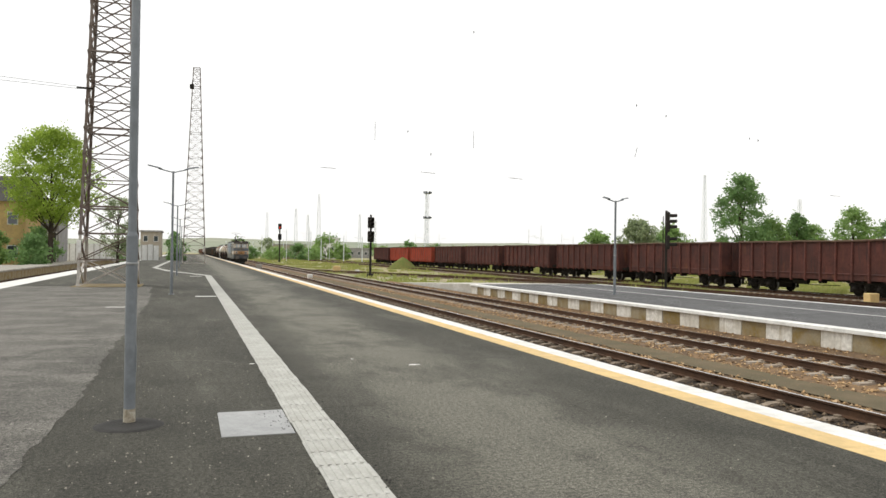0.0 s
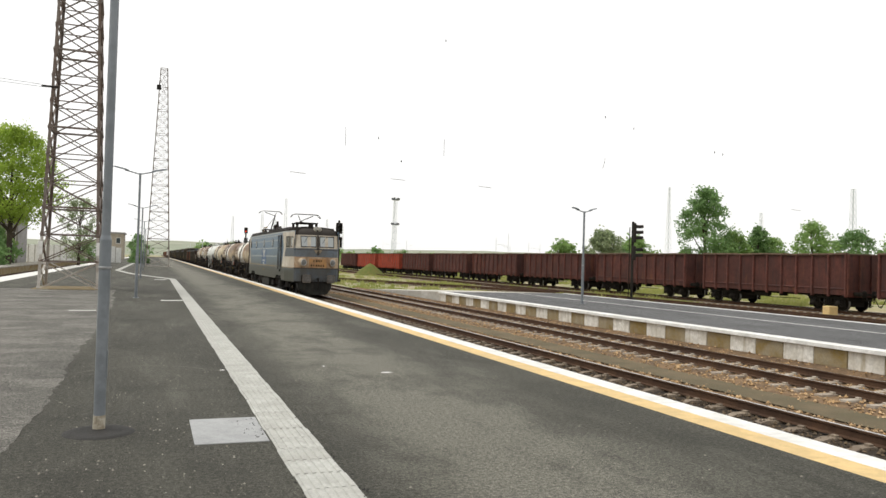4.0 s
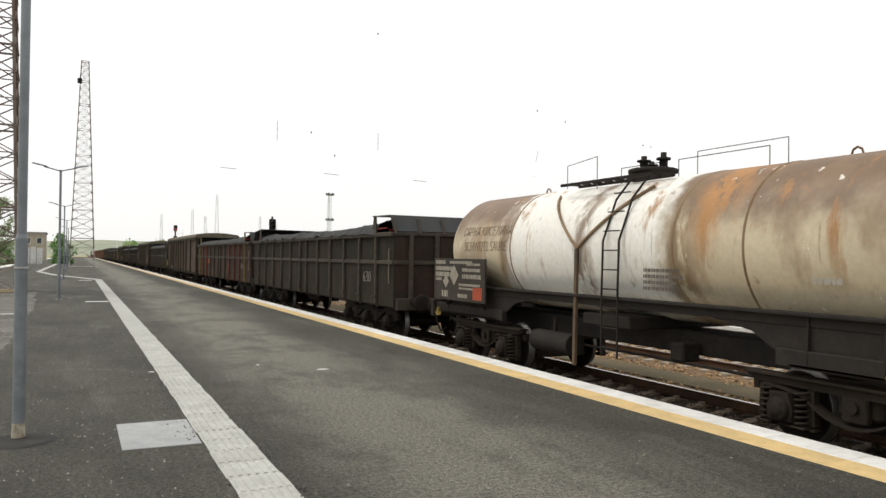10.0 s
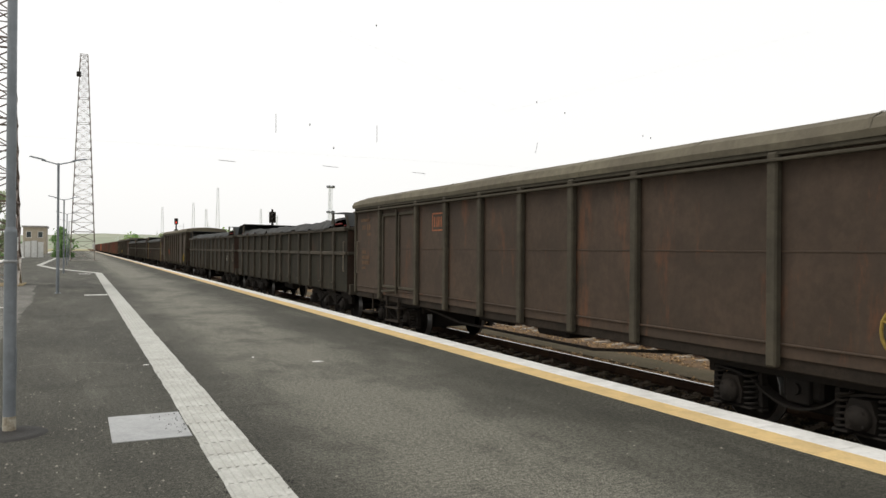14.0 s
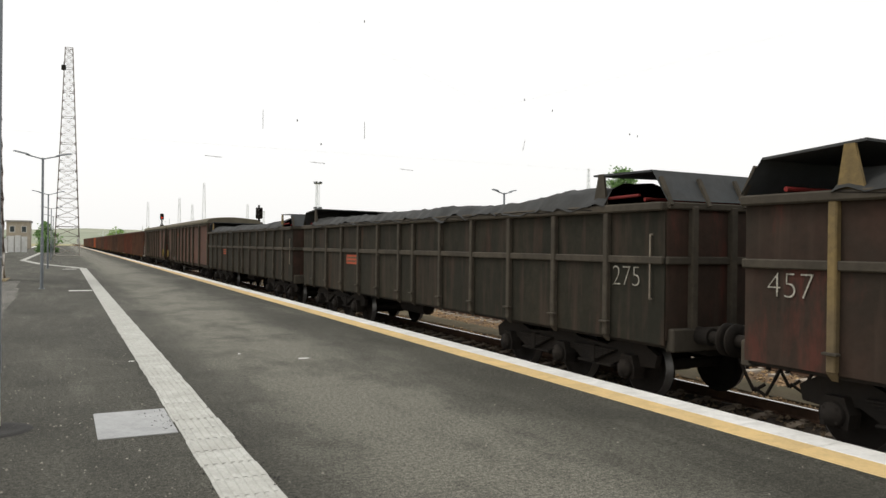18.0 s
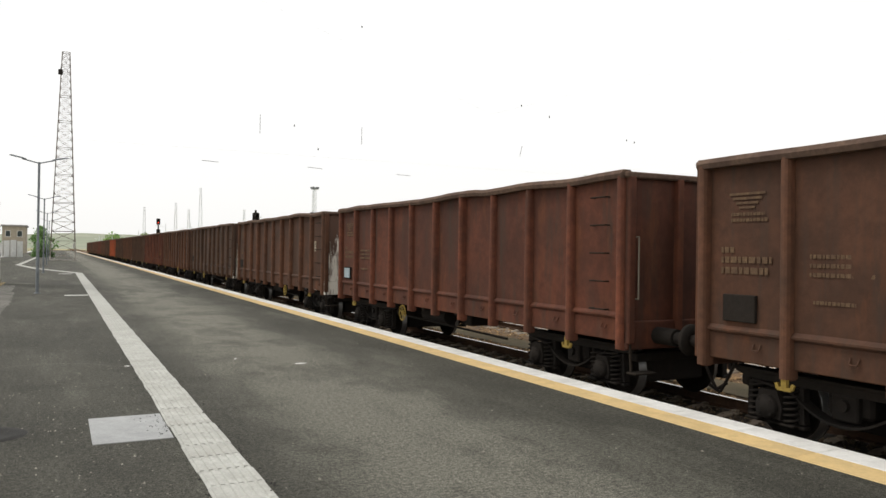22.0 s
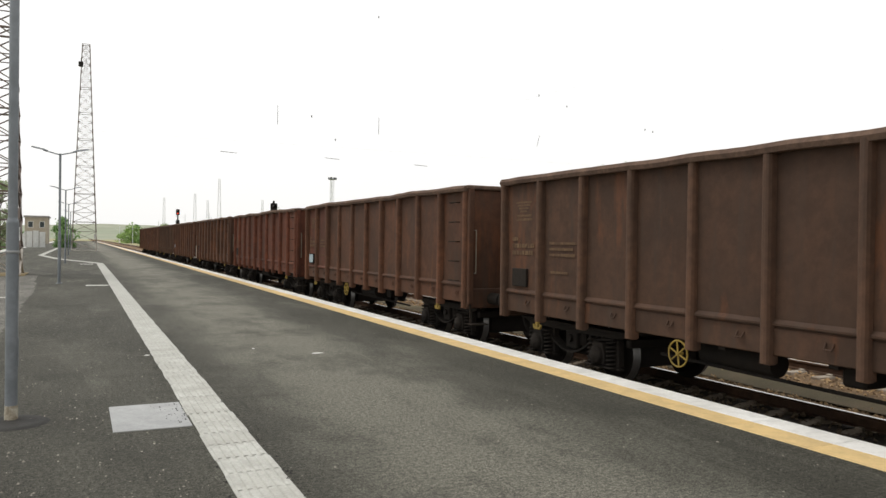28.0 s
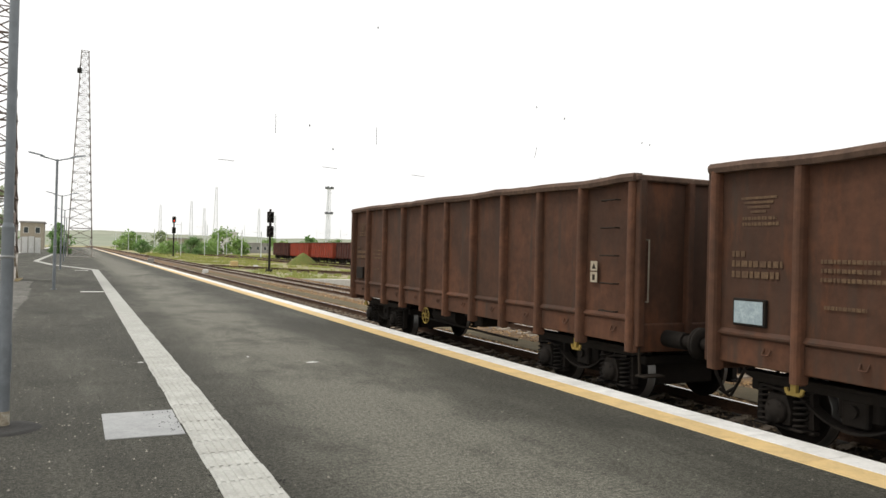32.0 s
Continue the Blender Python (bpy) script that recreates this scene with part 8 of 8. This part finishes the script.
    # roof with grille panels along the shoulders
    part("roof", Geo().prism([(-1.44, 3.78), (-1.30, 4.04), (-0.5, 4.12), (0.5, 4.12), (1.30, 4.04), (1.44, 3.78)], "y", -9.6, 9.6), "loco_roof", t, "sooty dark roof")
    for s in (-1, 1):
        for k in range(17):
            if k == 8:
                continue
            y = -9.3 + 1.095 * k
            part("roof_grille", Geo().add([(s * 1.475, y, 3.83), (s * 1.475, y + 1.05, 3.83), (s * 1.34, y + 1.05, 4.07), (s * 1.34, y, 4.07), (s * 1.42, y, 3.81), (s * 1.42, y + 1.05, 3.81), (s * 1.28, y + 1.05, 4.05), (s * 1.28, y, 4.05)],
                                          [(0, 1, 2, 3), (4, 5, 6, 7), (0, 1, 5, 4), (1, 2, 6, 5), (2, 3, 7, 6), (3, 0, 4, 7)]), "gear", t)
            part("roof_rib", Geo().beam((s * 1.485, y - 0.022, 3.82), (s * 1.345, y - 0.022, 4.085), 0.03, 0.02), "buffer_plate", t)
    # pantographs, insulators and roof gear
    def insulator(x, y, z, hgt, r):
        n = 7
        return [(r * (0.62 if i % 2 else 1.0), hgt * i / (2 * n)) for i in range(2 * n + 1)]

    def pantograph(y, knee, head, lab):
        p = part("pantograph", Geo().beam((-0.7, y - 0.75, 4.42), (0.7, y - 0.75, 4.42), 0.07, 0.07).beam((-0.7, y + 0.75, 4.42), (0.7, y + 0.75, 4.42), 0.07, 0.07).beam((-0.6, y - 0.75, 4.42), (-0.6, y + 0.75, 4.42), 0.06, 0.06).beam((0.6, y - 0.75, 4.42), (0.6, y + 0.75, 4.42), 0.06, 0.06), "gear", t, lab)
        for x in (-0.6, 0.6):
            for yy in (y - 0.7, y + 0.7):
                part("insulator", Geo().lathe((x, yy, 4.05), "z", insulator(0, 0, 0, 0.36, 0.10), 12), "gear_brown", p)
        part("lower_arm", Geo().tube((0, y + 0.5, 4.48), (0, y + knee[0], knee[1]), 0.05, 8).tube((-0.5, y + 0.35, 4.46), (0, y + knee[0], knee[1] - 0.06), 0.02, 6), "gear", p)
        part("upper_arm", Geo().tube((0, y + knee[0], knee[1]), (-0.45, y + head[0], head[1] - 0.1), 0.028, 8).tube((0, y + knee[0], knee[1]), (0.45, y + head[0], head[1] - 0.1), 0.028, 8), "gear", p)
        for dy in (-0.16, 0.16):
            part("contact_strip", Geo().pipe([(-0.95, y + head[0] + dy, head[1] - 0.22), (-0.78, y + head[0] + dy, head[1] - 0.03), (-0.55, y + head[0] + dy, head[1]), (0.55, y + head[0] + dy, head[1]), (0.78, y + head[0] + dy, head[1] - 0.03), (0.95, y + head[0] + dy, head[1] - 0.22)], 0.022, 6), "gear", p)

    pantograph(-6.9, (1.6, 4.62), (-0.2, 4.98), "folded pantograph")
    pantograph(7.4, (-1.5, 5.48), (0.95, 5.98), "raised pantograph")
    part("breaker", Geo().tube((-0.3, 2.75, 4.52), (-0.3, 3.45, 4.52), 0.17, 14).lathe((-0.3, 2.5, 4.12), "z", insulator(0, 0, 0, 0.78, 0.11), 12).lathe((-0.3, 3.65, 4.12), "z", insulator(0, 0, 0, 0.4, 0.11), 12), "gear_brown", t)
    for x, y, hh in ((-0.4, 1.85, 0.30), (-0.4, 0.95, 0.30), (-0.4, 0.3, 0.34), (0.3, -0.8, 0.34), (0.2, 5.9, 0.3)):
        part("insulator", Geo().lathe((x, y, 4.13), "z", insulator(0, 0, 0, hh, 0.105), 12), "buffer_plate", t)
    part("roof_bus", Geo().pipe([(-0.4, 0.95, 4.44), (-0.4, 1.85, 4.44), (-0.3, 2.5, 4.78), (-0.1, 5.9, 4.5), (0, 6.9, 4.48)], 0.018, 6).tube((-0.4, 1.2, 4.32), (-0.4, 1.6, 4.32), 0.08, 8), "gear", t)
    part("roof_rail", Geo().pipe([(-0.9, 3.6, 4.05), (-0.9, 3.6, 4.5), (-0.9, 5.5, 4.5), (-0.9, 5.5, 4.05)], 0.015, 5).beam((-0.9, 3.6, 4.46), (-0.9, 5.5, 4.46), 0.03, 0.05), "hook_yellow", t, "yellow roof railing")
    # underneath
    part("underframe", Geo().cbox(-0.9, 0.9, -10.73, 10.73, 0.70, 1.0, 0.03), "gear", t)
    part("battery_box", Geo().cbox(-1.42, -1.0, -1.9, 1.5, 0.28, 0.90, 0.02), "loco_skirt", t, "long dusty equipment box")
    for k in range(6):
        part("box_latch", Geo().cbox(-1.45, -1.42, -1.7 + 0.6 * k, -1.63 + 0.6 * k, 0.74, 0.92, 0.006), "gear", t)
    part("battery_box", Geo().cbox(1.0, 1.42, -1.9, 1.5, 0.28, 0.90, 0.02), "loco_skirt", t)
    part("air_tank", Geo().cbox(-1.36, -0.9, -3.5, -2.6, 0.36, 0.74, 0.05), "gear", t)
    part("air_tank", Geo().cbox(-1.35, -0.9, 2.2, 3.0, 0.45, 0.88, 0.05), "gear", t)
    spring_big = Geo().spring(0, 0, 0.36, 0.96, 0.13, 0.030, 7).mesh("coil_spring", "loco_skirt")
    for e in (-1, 1):
        b = part("bogie", Geo().cbox(-0.95, 0.95, e * 6.35 - 0.4, e * 6.35 + 0.4, 0.45, 0.72, 0.04), "gear", t)
        for s in (-1, 1):
            part("side_frame", Geo().prism([(e * 6.35 - 2.9, 0.62), (e * 6.35 - 2.9, 0.50), (e * 6.35 - 1.2, 0.40), (e * 6.35 + 1.2, 0.40), (e * 6.35 + 2.9, 0.50), (e * 6.35 + 2.9, 0.62), (e * 6.35 + 1.3, 0.86), (e * 6.35 + 0.95, 0.52), (e * 6.35 - 0.95, 0.52), (e * 6.35 - 1.3, 0.86)], "x", s * 1.10, s * 1.20), "gear", b)
            part("spring_tray", Geo().cbox(*sorted((s * 1.15, s * 1.40)), e * 6.35 - 1.05, e * 6.35 + 1.05, 0.27, 0.36, 0.02), "loco_skirt", b)
            for dy in (-0.24, 0.24):
                part("coil_spring", spring_big, None, b, at=(s * 1.28, e * 6.35 + dy, 0))
            for dy in (-0.75, 0.75):
                part("damper", Geo().tube((s * 1.30, e * 6.35 + dy, 0.4), (s * 1.30, e * 6.35 + dy, 0.98), 0.06, 10), "gear", b)
            for dy in (-2.2, 0.0, 2.2):
                part("axle_box", Geo().cbox(*sorted((s * 1.05, s * 1.25)), e * 6.35 + dy - 0.2, e * 6.35 + dy + 0.2, 0.44, 0.80, 0.03), "gear", b)
        for dy in (-2.2, 0.0, 2.2):
            w = part("wheelset", WHEEL_LOCO, None, b, at=(0, e * 6.35 + dy, 0.60))
            SPIN.append((w, 0.60, t, e * 6.35 + dy))
    # the cabs narrow towards the ends
    for ob in [o for o in t.children if not o.name.startswith("bogie")] + [c for o in t.children if not o.name.startswith("bogie") for c in o.children]:
        bm = bmesh.new()
        bm.from_mesh(ob.data)
        ys = [v.co.y for v in bm.verts]
        if max(ys) > 8.8 or min(ys) < -8.8:
            for y in (-8.8, 8.8):
                bmesh.ops.bisect_plane(bm, geom=bm.verts[:] + bm.edges[:] + bm.faces[:], plane_co=(0, y, 0), plane_no=(0, 1, 0))
            for v in bm.verts:
                v.co.x *= 1 - 0.065 * max(0.0, abs(v.co.y) - 8.8)
            bm.to_mesh(ob.data)
        bm.free()
    return t


# ---- the train, front to back ----
MAT["label_cream"] = surface("label_cream", (0.50, 0.44, 0.34), (0.36, 0.30, 0.22), 0.85, big=8, bump=0)
LABELLED = {164.61: (-5.27, 2.38, "label_cream"), 205.2: (-5.2, 1.80, "hook_yellow"), 368.25: (-5.25, 2.02, "label_cream")}      # wagon: place of its warning labels and their colour
KT = 1.0311
TRAIN.append((locomotive(), -214.7))
for key, s, lb in (("t1", -183.86, "acid tank wagon, beige with rusty brown top and washed white band"), ("t2", -170.05, "acid tank wagon, rust-brown over beige with flaking white band"),
                   ("t3", -156.25, "acid tank wagon in dull tan paint with drip gutter"), ("t4", -141.88, "clean white acid tank wagon on black frame"),
                   ("t5", -127.97, "acid tank wagon, rusty brown with broad white band"), ("t6", -114.27, "acid tank wagon, pale beige with rust-streaked top")):
    TRAIN.append((tank_wagon(lb, key, key == "t4", len(TRAIN), {"t1": 0.1, "t2": 0.4, "t4": -0.8, "t5": 0.35, "t6": 0.1}.get(key, 0.0)), s * KT + 0.3 - (6.7 if key == "t4" else 6.45)))
for kind, s, opt in (("g", -95.01, dict(chalk="630", red=False, panel=False)), ("g", -77.3, dict(chalk="291", red=True, bracket="bracket")), ("c", -69.6, dict(paint="covered_brown", slant_front=False)),
                     ("g", -40.55, dict(red=False)), ("c", -31.9, dict(paint="covered_brown", slant_front=True)), ("g", -4.47, dict(panel=False)), ("g", 13.67, dict(chalk="317", panel=False)),
                     ("c", 24.4, dict(paint="covered_brown", slant_front=True, red_panel=True)), ("g", 50.61, dict(red=True, bracket="bracket", chalk="457", chalk_y=8.06)), ("g", 68.82, dict(chalk="275", chalk_y=-7.92)), ("g", 87.14, dict(bracket="bracket")),
                     ("c", 99.27, dict(paint="covered_red", slant_front=False)), ("c", 118.4, dict(paint="covered_red", slant_front=True))):
    if kind == "g":
        TRAIN.append((coal_wagon("dark coal wagon under a black wrinkled tarpaulin" if not opt.get("red") else "reddish coal wagon under a black wrinkled tarpaulin", seed=len(TRAIN), **opt), s * KT - GL / 2))
    else:
        TRAIN.append((covered_wagon("brown covered wagon with sliding roof and slanted end", seed=len(TRAIN), **opt), s + (0.35 if opt["slant_front"] and s < 100 else 0.15 if opt["slant_front"] else 0.0)))
for s, opt, lb in ((137.51, dict(paint="brown", white_end=True, wheel=False), "brown open wagon with white-stained end"), (151.02, dict(paint="red", wheel=True, plate="label_blue"), "red-brown open goods wagon"),
                   (164.61, dict(paint="brown", white_end=True, wheel=7.97), "brown open wagon with white-stained end"),
                   (177.97, dict(paint="dark", white_end=True, wheel=True), "dark brown open wagon with white-stained end"), (191.52, dict(paint="brown", wheel=7.84), "brown open goods wagon"),
                   (205.2, dict(paint="red", wheel=False), "red-brown open goods wagon"), (218.71, dict(paint="dark", wheel=True), "dark brown open goods wagon"),
                   (232.32, dict(paint="brown", white_end=True), "brown open wagon with white-stained end"), (245.92, dict(paint="dark", wheel=False), "dark brown open goods wagon"),
                   (259.53, dict(paint="orange", wheel=False), "bright orange-red open goods wagon"), (273.05, dict(paint="dark", white_end=True, wheel=4.75), "dark brown open wagon with white-stained end"),
                   (286.61, dict(paint="brown", patch="red", wheel=True, plate="label_blue"), "brown open wagon with redder end panels"), (300.14, dict(paint="red", wheel=False), "red-brown open goods wagon"),
                   (313.82, dict(paint="brown", wheel=False), "brown open goods wagon"), (327.41, dict(paint="brown", white_end=True, wheel=False, plate="label_blue"), "brown open wagon with white-stained end"),
                   (341.14, dict(paint="dark", white_end=True, wheel=4.67), "dark brown open wagon with white-stained end"), (354.72, dict(paint="brown", wheel=False, plate="label_blue"), "brown open wagon with pale scrawls"),
                   (368.25, dict(paint="brown", wheel=5.2), "brown open wagon at the end of the train")):
    wgn = open_wagon(lb, seed=len(TRAIN), **opt)
    TRAIN.append((wgn, s * KT - WL / 2 + (0.4 if s == 327.41 else 0.0)))
    if s in LABELLED:
        ly, lz, paint = LABELLED[s]
        lab = part("warning_label", Geo().box(-1.452, -1.447, ly - 0.085, ly + 0.085, lz, lz + 0.15).box(-1.452, -1.447, ly - 0.085, ly + 0.085, lz - 0.18, lz - 0.02), paint, wgn, "pair of faded warning labels")
        part("label_mark", Geo().prism([(ly - 0.05, lz + 0.03), (ly + 0.05, lz + 0.03), (ly, lz + 0.12)], "x", -1.455, -1.452).box(-1.455, -1.452, ly - 0.03, ly + 0.03, lz - 0.15, lz - 0.06), "gear_brown", lab)
    if s == 354.72:
        for k in range(3):
            sc, yb = Geo(), WL / 2 - 4.2 - 1.24 * k
            pts = [(-1.448, yb - r1 * 0.95, 2.35 + r2 * 0.75) for r1, r2 in [(rng.random(), rng.random()) for _ in range(9)]]
            for p, q in zip(pts[:-1], pts[1:]):
                sc.beam(p, q, 0.06, 0.006, up=(1, 0, 0))
            part("scrawl", sc, "scrawl", wgn, "pale sprayed scrawl")

# ---- standing wagons on the siding ----
for k in range(11):
    paint = "bright" if k in (8, 9) else "standing"
    w = open_wagon("dull red open wagon standing on the siding" if paint == "standing" else "bright red open wagon standing on the siding", paint, seed=100 + k, detail=False, wheel=False, group="standing wagons")
    w.matrix_basis = pose(TRACK4, 10.52 + 14.55 * k, RAIL)
STANDING = [x for x in SPIN if x[2].get("group") == "standing wagons"]
SPIN[:] = [x for x in SPIN if x not in STANDING]


PACE = ((0, 0), (10, 0), (11, 0.5), (12, 0.25), (13, 0.75), (15.5, 0.15), (16, 0.6), (17, 1.0), (18, 0.85), (19, 0.75), (20, 0.05), (21, 0.4), (22, 0.2), (23, 0.0), (32, 0.0))


def run(t):
    """Metres that the train has gone towards -y at t seconds, with its small changes of pace."""
    u = (t - 16) / 16
    d = 0.0
    for (t0, a), (t1, b) in zip(PACE[:-1], PACE[1:]):
        if t0 <= t <= t1:
            w = (t - t0) / (t1 - t0)
            d = a + (b - a) * w * w * (3 - 2 * w)
    d -= 14.0 * max(0.0, 1 - t / 6.2) ** 1.6      # it comes in a little faster
    return KT * (347.095 * u + 1.464 * u * u - 0.8665 * u ** 3) + d


def motions():
    steps = [k * 0.5 for k in range(65)]
    for vehicle, s in TRAIN:
        walk(vehicle, [(t, pose(TRACK1, s - run(t), RAIL)) for t in steps])
    place = {v.name: s for v, s in TRAIN}
    for w, radius, vehicle, ly in SPIN:
        # the wheels turn while they are near the platform
        base = w.matrix_basis.translation.copy()
        s = place[vehicle.name] + ly
        ks = [k for k in range(0, 961) if -8 < s - run(k / 30) < 34]
        rows, a = [], 0.0
        if not ks or ks[0] > 0:
            rows.append((0, 0.0))
        for k in ks:
            a += min(86.0, math.degrees((run(k / 30) - run((k - 1) / 30)) / radius))
            rows.append((k / 30, a))
        if not ks or ks[-1] < 960:
            rows.append((32, a))
        walk(w, [(t, pose(base.x, base.y, base.z, ang)) for t, ang in rows])


motions()
